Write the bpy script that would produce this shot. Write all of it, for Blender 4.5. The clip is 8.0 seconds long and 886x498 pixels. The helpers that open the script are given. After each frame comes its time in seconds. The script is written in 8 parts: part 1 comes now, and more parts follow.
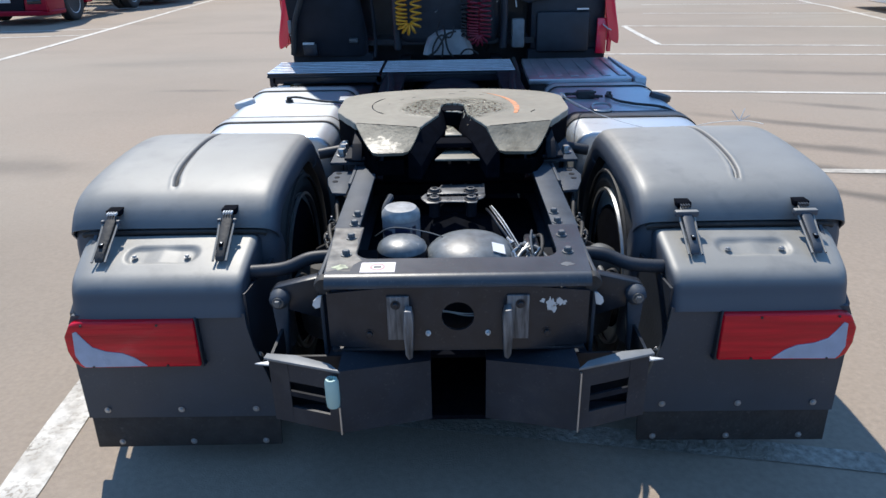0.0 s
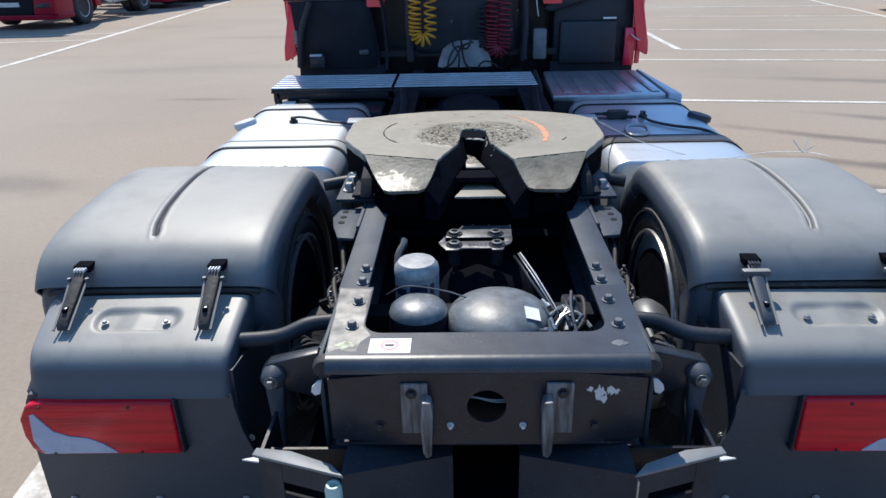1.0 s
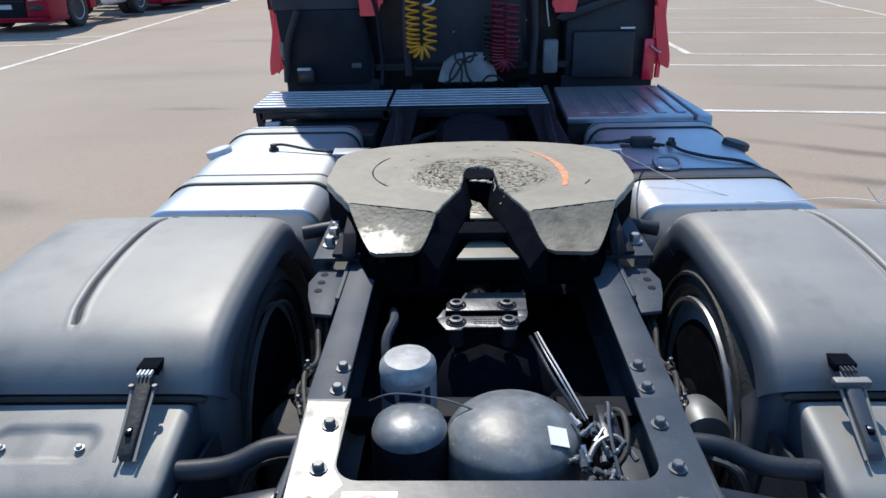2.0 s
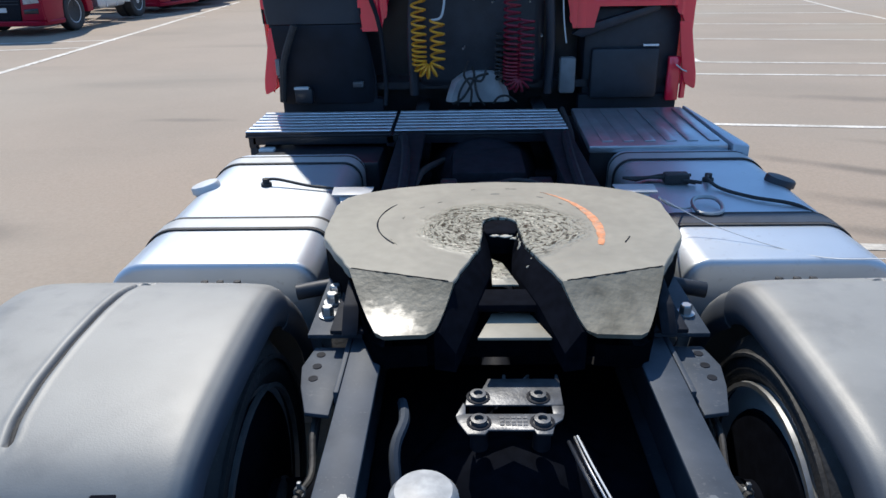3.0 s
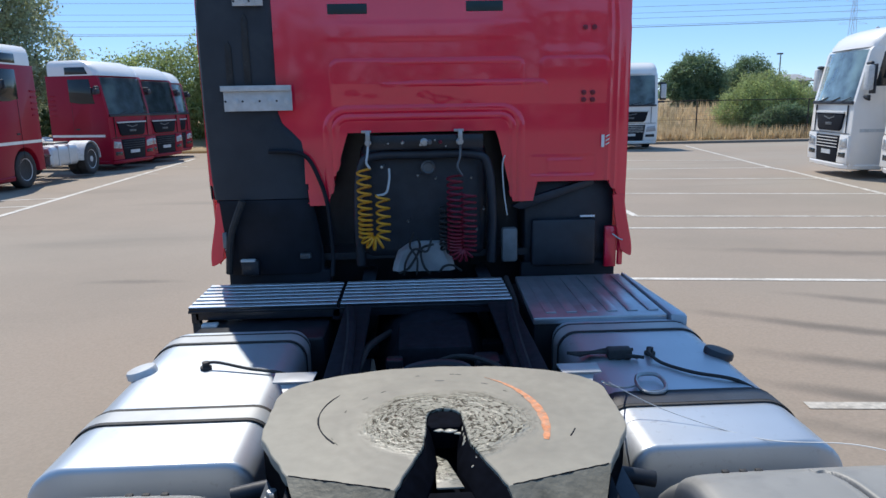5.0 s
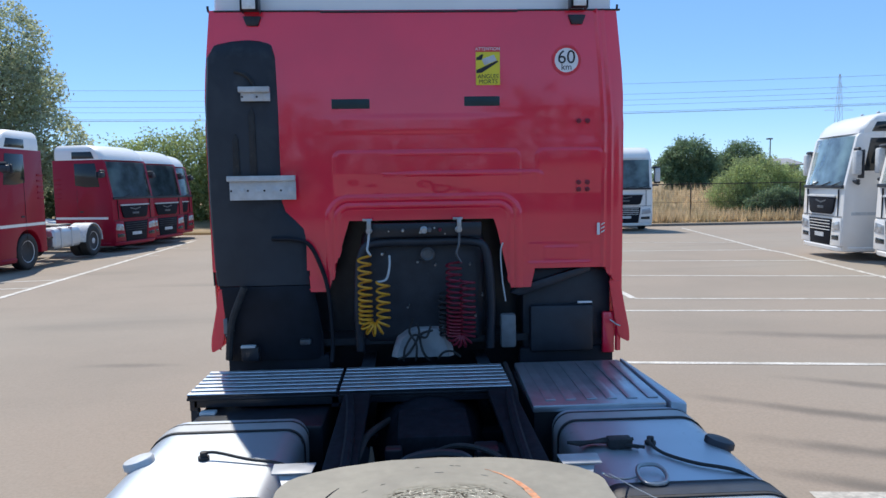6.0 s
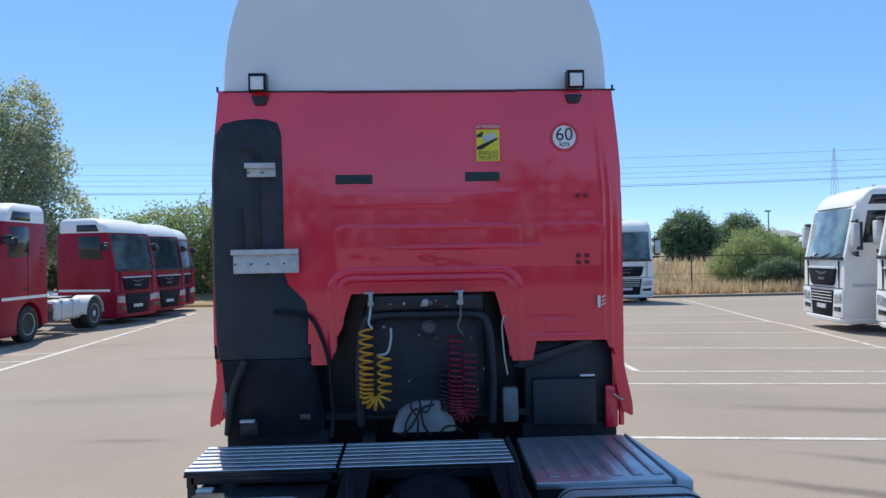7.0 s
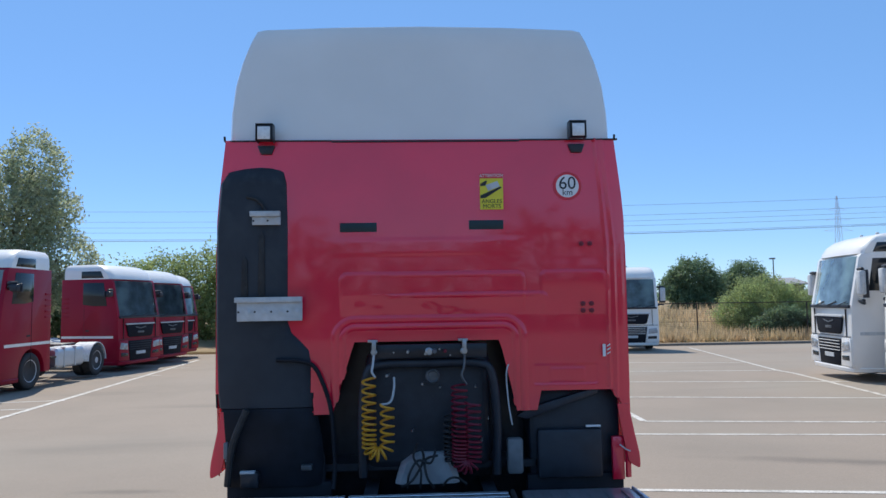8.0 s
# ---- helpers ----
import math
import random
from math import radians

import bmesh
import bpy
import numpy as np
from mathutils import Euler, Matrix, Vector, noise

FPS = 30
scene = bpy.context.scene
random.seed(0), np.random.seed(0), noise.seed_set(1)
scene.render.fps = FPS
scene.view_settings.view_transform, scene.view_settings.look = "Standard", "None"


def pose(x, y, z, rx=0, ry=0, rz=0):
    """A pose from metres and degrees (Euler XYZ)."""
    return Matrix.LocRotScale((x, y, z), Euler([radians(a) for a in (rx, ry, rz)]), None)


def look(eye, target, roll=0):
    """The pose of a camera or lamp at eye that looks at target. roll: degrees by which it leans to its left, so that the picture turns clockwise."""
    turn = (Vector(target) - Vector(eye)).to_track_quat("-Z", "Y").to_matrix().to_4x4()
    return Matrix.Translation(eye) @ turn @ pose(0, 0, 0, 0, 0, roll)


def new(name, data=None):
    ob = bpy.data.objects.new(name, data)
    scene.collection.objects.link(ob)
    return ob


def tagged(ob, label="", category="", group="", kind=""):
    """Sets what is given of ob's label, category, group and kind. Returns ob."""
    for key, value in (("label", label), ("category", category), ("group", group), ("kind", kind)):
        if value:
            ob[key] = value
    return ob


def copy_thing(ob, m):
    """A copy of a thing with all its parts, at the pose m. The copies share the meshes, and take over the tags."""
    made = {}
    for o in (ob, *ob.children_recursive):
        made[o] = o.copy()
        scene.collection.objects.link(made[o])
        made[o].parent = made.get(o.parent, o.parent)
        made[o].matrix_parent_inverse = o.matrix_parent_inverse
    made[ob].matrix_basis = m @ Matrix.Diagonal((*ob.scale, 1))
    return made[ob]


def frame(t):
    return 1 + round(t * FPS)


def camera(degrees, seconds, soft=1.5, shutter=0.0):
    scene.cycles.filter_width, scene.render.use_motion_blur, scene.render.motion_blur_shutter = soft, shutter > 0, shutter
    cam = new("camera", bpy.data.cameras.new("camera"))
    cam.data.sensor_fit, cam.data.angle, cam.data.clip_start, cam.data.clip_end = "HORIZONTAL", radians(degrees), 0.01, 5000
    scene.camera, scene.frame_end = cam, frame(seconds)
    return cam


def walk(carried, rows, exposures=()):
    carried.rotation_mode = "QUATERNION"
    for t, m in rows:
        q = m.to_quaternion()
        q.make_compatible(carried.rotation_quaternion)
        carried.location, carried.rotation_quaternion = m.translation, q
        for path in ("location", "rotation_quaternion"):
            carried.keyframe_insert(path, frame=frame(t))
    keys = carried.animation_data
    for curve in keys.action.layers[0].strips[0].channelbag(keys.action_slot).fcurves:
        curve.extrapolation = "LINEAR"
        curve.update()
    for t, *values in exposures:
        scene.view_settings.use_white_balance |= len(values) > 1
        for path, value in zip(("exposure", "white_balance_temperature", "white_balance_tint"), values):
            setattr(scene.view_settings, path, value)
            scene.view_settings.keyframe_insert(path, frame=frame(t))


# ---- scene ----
cam = camera(64.7, 8.0, soft=1.5)
PATH = [
    (0, (-0.016, -1.629, 1.837), (-0.039, 0.197, 1.023), -1.1),
    (0.5, (-0.037, -1.459, 1.849), (-0.081, 0.369, 1.038), -1.2),
    (1, (-0.052, -1.264, 1.856), (-0.105, 0.564, 1.045), -1.3),
    (1.5, (-0.049, -1.017, 1.856), (-0.109, 0.81, 1.045), -1.3),
    (1.7, (-0.046, -0.927, 1.862), (-0.103, 0.899, 1.05), -1.4),
    (2.8, (-0.1, -0.485, 1.887), (-0.169, 1.344, 1.081), -1.2),
    (3, (-0.105, -0.438, 1.909), (-0.164, 1.39, 1.102), -1.2),
    (3.5, (-0.082, -0.389, 1.959), (-0.106, 1.455, 1.184), -1.1),
    (4, (-0.066, -0.371, 1.988), (-0.034, 1.513, 1.318), -1.1),
    (4.5, (-0.067, -0.371, 2.01), (0.002, 1.553, 1.469), -1.0),
    (5, (-0.074, -0.394, 2.034), (0.01, 1.561, 1.616), -1.0),
    (5.2, (-0.078, -0.402, 2.054), (0.011, 1.56, 1.676), -1.1),
    (6.5, (-0.081, -0.461, 2.077), (0.014, 1.535, 2.001), -0.9),
    (7, (-0.082, -0.469, 2.082), (0.012, 1.529, 2.096), -1.0),
    (7.5, (-0.079, -0.473, 2.085), (0.01, 1.523, 2.174), -0.9),
    (8, (-0.08, -0.47, 2.088), (0.004, 1.522, 2.236), -0.9),
]
walk(cam, [(t, look(eye, target, roll)) for t, eye, target, roll in PATH],
     exposures=[(0.0, 0.66), (3.0, 0.58), (4.0, 0.52), (5.0, 0.43), (6.5, 0.54), (7.0, 0.53), (8.0, 0.37)])

# ---- light ----
G = 0.24  # height of the asphalt under the truck


def ground_z(y):
    """The yard falls gently ahead of the truck, a little more steeply past the cab."""
    u = min(1.0, max(0.0, (y - 2) / 12))
    return 0.08 - 0.0118 * (y - 1) + 0.16 * (1 - u * u * (3 - 2 * u))


SUN = Vector((-0.225, 0.68, 1.0)).normalized()
world = bpy.data.worlds.new("sky")
scene.world = world
world.use_nodes = True
wn = world.node_tree
sky = wn.nodes.new("ShaderNodeTexSky")
sky.sky_type = "NISHITA"
sky.sun_disc = False
sky.altitude = 1200
sky.sun_elevation = math.asin(SUN.z)
sky.sun_rotation = math.atan2(SUN.x, SUN.y)
sky.air_density, sky.dust_density, sky.ozone_density = 0.85, 0.1, 2.4
wn.nodes["Background"].inputs["Strength"].default_value = 0.15
hue = wn.nodes.new("ShaderNodeHueSaturation")
hue.inputs["Saturation"].default_value, hue.inputs["Hue"].default_value = 1.1, 0.505
wn.links.new(sky.outputs[0], hue.inputs["Color"])
tint = wn.nodes.new("ShaderNodeMix")
tint.data_type, tint.blend_type = "RGBA", "MULTIPLY"
tint.inputs[0].default_value = 1.0
tint.inputs[7].default_value = (0.9, 0.97, 1.07, 1)
wn.links.new(hue.outputs[0], tint.inputs[6])
# thin summer haze evens the sky out
haze = wn.nodes.new("ShaderNodeMix")
haze.data_type = "RGBA"
haze.inputs[0].default_value = 0.6
haze.inputs[7].default_value = (0.95, 2.15, 4.0, 1)
wn.links.new(tint.outputs[2], haze.inputs[6])
wn.links.new(haze.outputs[2], wn.nodes["Background"].inputs[0])
sun_data = bpy.data.lights.new("sun", "SUN")
sun_data.energy, sun_data.angle, sun_data.color = 3.75, radians(0.53), (1.0, 0.94, 0.84)
sun = new("sun", sun_data)
sun.matrix_world = look(tuple(SUN * 60), (0, 0, 0))


# ---- materials ----
def mat(name, color, rough=0.5, metal=0.0, vary=0.15, scale=8.0, bump=0.0, bump_scale=60.0,
        coat=0.0, stain=None, stain_scale=1.5, stain_amount=0.0, rough_vary=0.1, stretch=(1, 1, 1), spec=0.5):
    m = bpy.data.materials.new(name)
    m.use_nodes = True
    nt = m.node_tree
    b = nt.nodes["Principled BSDF"]
    co = nt.nodes.new("ShaderNodeTexCoord")
    mp = nt.nodes.new("ShaderNodeMapping")
    mp.inputs["Scale"].default_value = stretch
    nt.links.new(co.outputs["Object"], mp.inputs[0])

    def noise_tex(s, detail=4):
        n = nt.nodes.new("ShaderNodeTexNoise")
        n.inputs["Scale"].default_value, n.inputs["Detail"].default_value = s, detail
        nt.links.new(mp.outputs[0], n.inputs["Vector"])
        return n

    fine = noise_tex(scale)
    ramp = nt.nodes.new("ShaderNodeMapRange")
    ramp.inputs["From Min"].default_value, ramp.inputs["From Max"].default_value = 0.3, 0.7
    ramp.inputs["To Min"].default_value, ramp.inputs["To Max"].default_value = 1 - vary, 1 + vary
    nt.links.new(fine.outputs["Fac"], ramp.inputs[0])
    mul = nt.nodes.new("ShaderNodeVectorMath")
    mul.operation = "SCALE"
    mul.inputs[0].default_value = color
    nt.links.new(ramp.outputs[0], mul.inputs["Scale"])
    out = mul.outputs[0]
    if stain:
        big = noise_tex(stain_scale, 6)
        sr = nt.nodes.new("ShaderNodeMapRange")
        sr.inputs["From Min"].default_value, sr.inputs["From Max"].default_value = 0.45, 0.75
        sr.inputs["To Max"].default_value = stain_amount
        nt.links.new(big.outputs["Fac"], sr.inputs[0])
        mix = nt.nodes.new("ShaderNodeMix")
        mix.data_type = "RGBA"
        nt.links.new(sr.outputs[0], mix.inputs[0])
        nt.links.new(out, mix.inputs[6])
        mix.inputs[7].default_value = (*stain, 1)
        out = mix.outputs[2]
    nt.links.new(out, b.inputs["Base Color"])
    rr = nt.nodes.new("ShaderNodeMapRange")
    rr.inputs["To Min"].default_value, rr.inputs["To Max"].default_value = max(rough - rough_vary, 0.02), min(rough + rough_vary, 1)
    rn = noise_tex(scale * 0.4)
    nt.links.new(rn.outputs["Fac"], rr.inputs[0])
    nt.links.new(rr.outputs[0], b.inputs["Roughness"])
    b.inputs["Metallic"].default_value = metal
    b.inputs["Coat Weight"].default_value = coat
    b.inputs["Coat Roughness"].default_value = 0.06
    b.inputs["Specular IOR Level"].default_value = spec
    if bump:
        bn = noise_tex(bump_scale, 3)
        bp = nt.nodes.new("ShaderNodeBump")
        bp.inputs["Strength"].default_value, bp.inputs["Distance"].default_value = bump, 0.01
        nt.links.new(bn.outputs["Fac"], bp.inputs["Height"])
        nt.links.new(bp.outputs[0], b.inputs["Normal"])
    return m


ASPHALT = mat("asphalt", (0.286, 0.234, 0.186), 0.85, vary=0.09, scale=45, bump=0.25, bump_scale=160, stain=(0.2, 0.173, 0.141), stain_scale=0.35, stain_amount=0.55, spec=0.3)
def streak(m):
    """Broad soft tyre smears and dusty patches over the yard."""
    nt = m.node_tree
    b, co = nt.nodes["Principled BSDF"], nt.nodes["Texture Coordinate"]
    for turn, stretch, scale, lo, hi, amount, tint in ((-0.13, (0.25, 1.3, 1), 0.6, 0.56, 0.74, 0.45, (0.16, 0.138, 0.114, 1)), (0.5, (0.5, 1.0, 1), 0.12, 0.45, 0.65, 0.6, (0.3, 0.268, 0.222, 1))):
        mp = nt.nodes.new("ShaderNodeMapping")
        mp.inputs["Rotation"].default_value = (0, 0, turn)
        mp.inputs["Scale"].default_value = stretch
        nt.links.new(co.outputs["Object"], mp.inputs[0])
        n = nt.nodes.new("ShaderNodeTexNoise")
        n.inputs["Scale"].default_value, n.inputs["Detail"].default_value, n.inputs["Distortion"].default_value = scale, 3, 0.4
        nt.links.new(mp.outputs[0], n.inputs["Vector"])
        r = nt.nodes.new("ShaderNodeMapRange")
        r.interpolation_type = "SMOOTHSTEP"
        r.inputs["From Min"].default_value, r.inputs["From Max"].default_value, r.inputs["To Max"].default_value = lo, hi, amount
        nt.links.new(n.outputs["Fac"], r.inputs[0])
        mix = nt.nodes.new("ShaderNodeMix")
        mix.data_type = "RGBA"
        nt.links.new(r.outputs[0], mix.inputs[0])
        nt.links.new(b.inputs["Base Color"].links[0].from_socket, mix.inputs[6])
        mix.inputs[7].default_value = tint
        nt.links.new(mix.outputs[2], b.inputs["Base Color"])


streak(ASPHALT)


def rubber_smears(m, places):
    """Soft dark tyre smears: middle, half length, half width, turn and depth of each."""
    nt = m.node_tree
    b, co = nt.nodes["Principled BSDF"], nt.nodes["Texture Coordinate"]
    ragged = nt.nodes.new("ShaderNodeTexNoise")
    ragged.inputs["Scale"].default_value, ragged.inputs["Detail"].default_value = 2.2, 4
    nt.links.new(co.outputs["Object"], ragged.inputs["Vector"])
    for x, y, half, wide, turn, depth in places:
        mp = nt.nodes.new("ShaderNodeMapping")
        mp.vector_type = "TEXTURE"
        mp.inputs["Location"].default_value, mp.inputs["Rotation"].default_value, mp.inputs["Scale"].default_value = (x, y, 0), (0, 0, turn), (half, wide, 50)
        nt.links.new(co.outputs["Object"], mp.inputs[0])
        far = nt.nodes.new("ShaderNodeVectorMath")
        far.operation = "LENGTH"
        nt.links.new(mp.outputs[0], far.inputs[0])
        add = nt.nodes.new("ShaderNodeMath")
        add.operation = "ADD"
        nt.links.new(far.outputs["Value"], add.inputs[0])
        nt.links.new(ragged.outputs["Fac"], add.inputs[1])
        r = nt.nodes.new("ShaderNodeMapRange")
        r.interpolation_type = "SMOOTHSTEP"
        r.inputs["From Min"].default_value, r.inputs["From Max"].default_value, r.inputs["To Max"].default_value = 1.5, 0.5, depth
        nt.links.new(add.outputs[0], r.inputs[0])
        mix = nt.nodes.new("ShaderNodeMix")
        mix.data_type = "RGBA"
        nt.links.new(r.outputs[0], mix.inputs[0])
        nt.links.new(b.inputs["Base Color"].links[0].from_socket, mix.inputs[6])
        mix.inputs[7].default_value = (0.1, 0.088, 0.075, 1)
        nt.links.new(mix.outputs[2], b.inputs["Base Color"])


rubber_smears(ASPHALT, [(3.1, 4.0, 1.1, 0.19, -0.5, 0.7), (2.75, 3.45, 1.1, 0.17, -0.5, 0.7), (4.1, 5.65, 1.1, 0.19, -0.55, 0.55), (3.1, 5.0, 1.2, 0.17, -0.6, 0.55), (3.7, 4.65, 0.9, 0.17, -0.5, 0.6),
                        (-3.25, 7.35, 0.8, 0.16, -0.1, 0.5), (2.7, 2.8, 1.0, 0.15, -0.6, 0.8), (5.2, 7.9, 2.2, 0.3, -0.3, 0.5), (-4.0, 3.9, 1.8, 0.45, -0.2, 0.5)])
LINE = mat("line_paint", (0.6, 0.57, 0.52), 0.8, vary=0.25, scale=30, bump=0.3, stain=(0.36, 0.33, 0.285), stain_scale=4, stain_amount=0.9)
WORNLINE = mat("worn_line_paint", (0.29, 0.265, 0.23), 0.75, vary=0.4, scale=40, bump=0.9, bump_scale=70, stain=(0.22, 0.19, 0.155), stain_scale=3.5, stain_amount=1.0)
FADEDLINE = mat("faded_line_paint", (0.43, 0.4, 0.35), 0.8, vary=0.25, scale=30, bump=0.3, stain=(0.27, 0.235, 0.19), stain_scale=3, stain_amount=1.0)
KERB = mat("kerb_stone", (0.19, 0.172, 0.15), 0.85, bump=0.3)
DRYGRASS = mat("dry_grass", (0.58, 0.44, 0.27), 0.9, vary=0.25, scale=0.8, stain=(0.36, 0.32, 0.18), stain_scale=0.5, stain_amount=0.7)
CHASSIS = mat("black_chassis_paint", (0.017, 0.02, 0.027), 0.32, vary=0.3, scale=14, bump=0.06, bump_scale=40, stain=(0.026, 0.027, 0.031), stain_scale=4, stain_amount=0.4, spec=0.4)
# Deep black: grease at the coupling, painted-in shade under the frame and in wheels.
GREASESHADE = mat("black_grease_and_shade", (0.0045, 0.0055, 0.009), 0.85, vary=0.3, scale=30, spec=0.025)
# Darker copy of the intake black; the shade low down is in the colour.
SHADEDBLACK = mat("shaded_black_cover", (0.009, 0.012, 0.019), 0.55, vary=0.3, scale=9, bump=0.06, bump_scale=90, spec=0.25)
BLACKGREASE = mat("black_grease", (0.013, 0.015, 0.021), 0.65, vary=0.3, scale=30, spec=0.12)
CHASSIS_GREY = mat("dark_grey_frame_paint", (0.044, 0.056, 0.074), 0.58, vary=0.2, scale=10, bump=0.05, bump_scale=40, stain=(0.09, 0.092, 0.1), stain_scale=5, stain_amount=0.3, spec=0.22)
FRAMEGLOSS = mat("glossy_frame_paint", (0.022, 0.032, 0.046), 0.37, vary=0.2, scale=10, bump=0.05, bump_scale=25, stain=(0.08, 0.082, 0.09), stain_scale=5, stain_amount=0.3, spec=0.6, rough_vary=0.05)
GLAREMETAL = mat("glare_bright_metal", (0.2, 0.2, 0.195), 0.38, metal=0.75, vary=0.3, scale=35, stain=(0.06, 0.065, 0.07), stain_scale=18, stain_amount=0.9)
# Darker copy of the fender plastic; the lamp panels' shade is in this colour.
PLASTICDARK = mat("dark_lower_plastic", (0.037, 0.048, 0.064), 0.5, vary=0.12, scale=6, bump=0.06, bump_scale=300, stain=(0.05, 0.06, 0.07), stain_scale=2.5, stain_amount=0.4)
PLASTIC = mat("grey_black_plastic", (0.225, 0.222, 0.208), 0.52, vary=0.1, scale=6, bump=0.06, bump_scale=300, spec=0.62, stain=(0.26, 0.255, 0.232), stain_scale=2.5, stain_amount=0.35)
INTAKEBLACK = mat("weathered_intake_plastic", (0.025, 0.031, 0.041), 0.6, vary=0.25, scale=4, bump=0.05, bump_scale=120, stain=(0.045, 0.052, 0.06), stain_scale=2, stain_amount=0.5, spec=0.35)
BLACKPLASTIC = mat("black_plastic", (0.019, 0.024, 0.034), 0.5, vary=0.25, scale=12, bump=0.08, bump_scale=120, stain=(0.034, 0.04, 0.05), stain_scale=3, stain_amount=0.5)
SILVER = mat("silver_wheel_paint", (0.5, 0.5, 0.5), 0.4, vary=0.1, scale=12)
RUBBER = mat("rubber", (0.024, 0.024, 0.025), 0.7, vary=0.3, scale=25, bump=0.2, bump_scale=90)
STEEL = mat("galvanised_steel", (0.42, 0.43, 0.44), 0.38, metal=0.85, vary=0.15, scale=30, stain=(0.25, 0.24, 0.22), stain_scale=8, stain_amount=0.5)
DUSTBLACK = mat("dusty_black_paint", (0.018, 0.023, 0.033), 0.5, vary=0.25, scale=9, bump=0.05, bump_scale=60, stain=(0.04, 0.045, 0.056), stain_scale=4, stain_amount=0.5, spec=0.35)
VESSEL = mat("grey_vessel_paint", (0.125, 0.142, 0.155), 0.43, vary=0.3, scale=28, stain=(0.05, 0.06, 0.07), stain_scale=11, stain_amount=0.8, bump=0.06, bump_scale=45, spec=0.6)
CARTRIDGE = mat("shaded_cartridge_paint", (0.19, 0.205, 0.235), 0.35, vary=0.12, scale=12, stain=(0.1, 0.115, 0.15), stain_scale=14, stain_amount=0.5)
CAPGREY = mat("dull_white_cap", (0.3, 0.31, 0.315), 0.5, vary=0.25, scale=40, stain=(0.16, 0.17, 0.18), stain_scale=22, stain_amount=0.7)
# Pale bluish grey; the haze of distance is in the colour.
HAZEDGALV = mat("hazed_lattice", (0.5, 0.54, 0.6), 0.6)
CASTIRON = mat("cast_iron", (0.1, 0.105, 0.115), 0.42, metal=0.2, vary=0.3, scale=20, bump=0.12, bump_scale=90, stain=(0.03, 0.032, 0.036), stain_scale=14, stain_amount=0.8)
DIMPLATE = mat("clouded_plastic", (0.42, 0.43, 0.44), 0.45, vary=0.15, scale=9, stain=(0.16, 0.17, 0.19), stain_scale=6, stain_amount=0.7)
SCUFFED = mat("scuffed_steel", (0.16, 0.165, 0.175), 0.5, metal=0.3, vary=0.35, scale=16, stretch=(9, 1, 1), stain=(0.03, 0.032, 0.036), stain_scale=9, stain_amount=1.0)
DULLSTEEL = mat("dull_grey_steel", (0.13, 0.14, 0.15), 0.45, metal=0.4, vary=0.25, scale=14, stain=(0.05, 0.05, 0.05), stain_scale=9, stain_amount=0.6)
ALU = mat("brushed_aluminium", (0.5, 0.545, 0.59), 0.4, metal=0.65, vary=0.05, scale=5, rough_vary=0.06, bump=0.02, bump_scale=220, stain=(0.44, 0.475, 0.51), stain_scale=3, stain_amount=0.3)
STRAP = mat("strap_steel", (0.4, 0.41, 0.41), 0.45, metal=0.3, vary=0.08, scale=12)
ALURIB = mat("ribbed_aluminium", (0.7, 0.73, 0.77), 0.34, metal=0.75, vary=0.12, scale=18, stain=(0.42, 0.42, 0.43), stain_scale=6, stain_amount=0.4)
GREYPLATE = mat("grey_cover_plate", (0.46, 0.49, 0.53), 0.32, metal=0.7, vary=0.15, scale=10, stain=(0.55, 0.56, 0.58), stain_scale=4, stain_amount=0.35)
RED = mat("red_cab_paint", (0.86, 0.008, 0.05), 0.45, vary=0.04, scale=3, coat=0.9, bump=0.03, bump_scale=7, stain=(0.7, 0.006, 0.042), stain_scale=1.8, stain_amount=0.6, spec=0.3)
RED.node_tree.nodes["Principled BSDF"].inputs["Coat IOR"].default_value = 1.72
REDFAR = mat("red_truck_paint", (0.31, 0.003, 0.024), 0.45, vary=0.06, scale=2, coat=0.12, stain=(0.19, 0.003, 0.02), stain_scale=1.0, stain_amount=0.4, spec=0.2)
WHITE = mat("white_cab_paint", (0.83, 0.8, 0.755), 0.35, vary=0.03, scale=2, coat=0.5, stain=(0.7, 0.68, 0.64), stain_scale=1.2, stain_amount=0.4)
LENSRED = mat("red_lens", (0.56, 0.002, 0.016), 0.22, vary=0.3, scale=40, coat=0.25, bump=0.3, bump_scale=140, spec=0.3, stretch=(0.06, 1, 1), stain=(0.3, 0.001, 0.01), stain_scale=22, stain_amount=0.6)
LENSCLEAR = mat("clear_lens", (0.33, 0.4, 0.53), 0.3, vary=0.12, scale=24, coat=0.2, bump=0.08, bump_scale=160, stain=(0.26, 0.33, 0.46), stain_scale=14, stain_amount=0.6)
LAMPGLASS = mat("lamp_glass", (0.75, 0.76, 0.76), 0.12, vary=0.1, scale=60, coat=0.8, bump=0.3, bump_scale=120)
HEADLAMP = mat("headlamp_glass", (0.32, 0.33, 0.34), 0.12, vary=0.4, scale=9, coat=0.8)
DARKGLASS = mat("tinted_glass", (0.016, 0.022, 0.027), 0.08, vary=0.2, scale=1, coat=0.2, spec=0.35)
# Pale turquoise base and patches paint sky reflections into the glass.
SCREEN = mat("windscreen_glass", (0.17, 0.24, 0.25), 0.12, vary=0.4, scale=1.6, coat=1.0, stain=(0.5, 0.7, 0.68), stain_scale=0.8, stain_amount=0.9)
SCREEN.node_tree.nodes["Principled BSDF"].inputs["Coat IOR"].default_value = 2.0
YELLOW = mat("yellow_hose", (0.72, 0.33, 0.022), 0.4, vary=0.1)
CRIMSON = mat("dark_red_hose", (0.19, 0.006, 0.024), 0.4, vary=0.15)
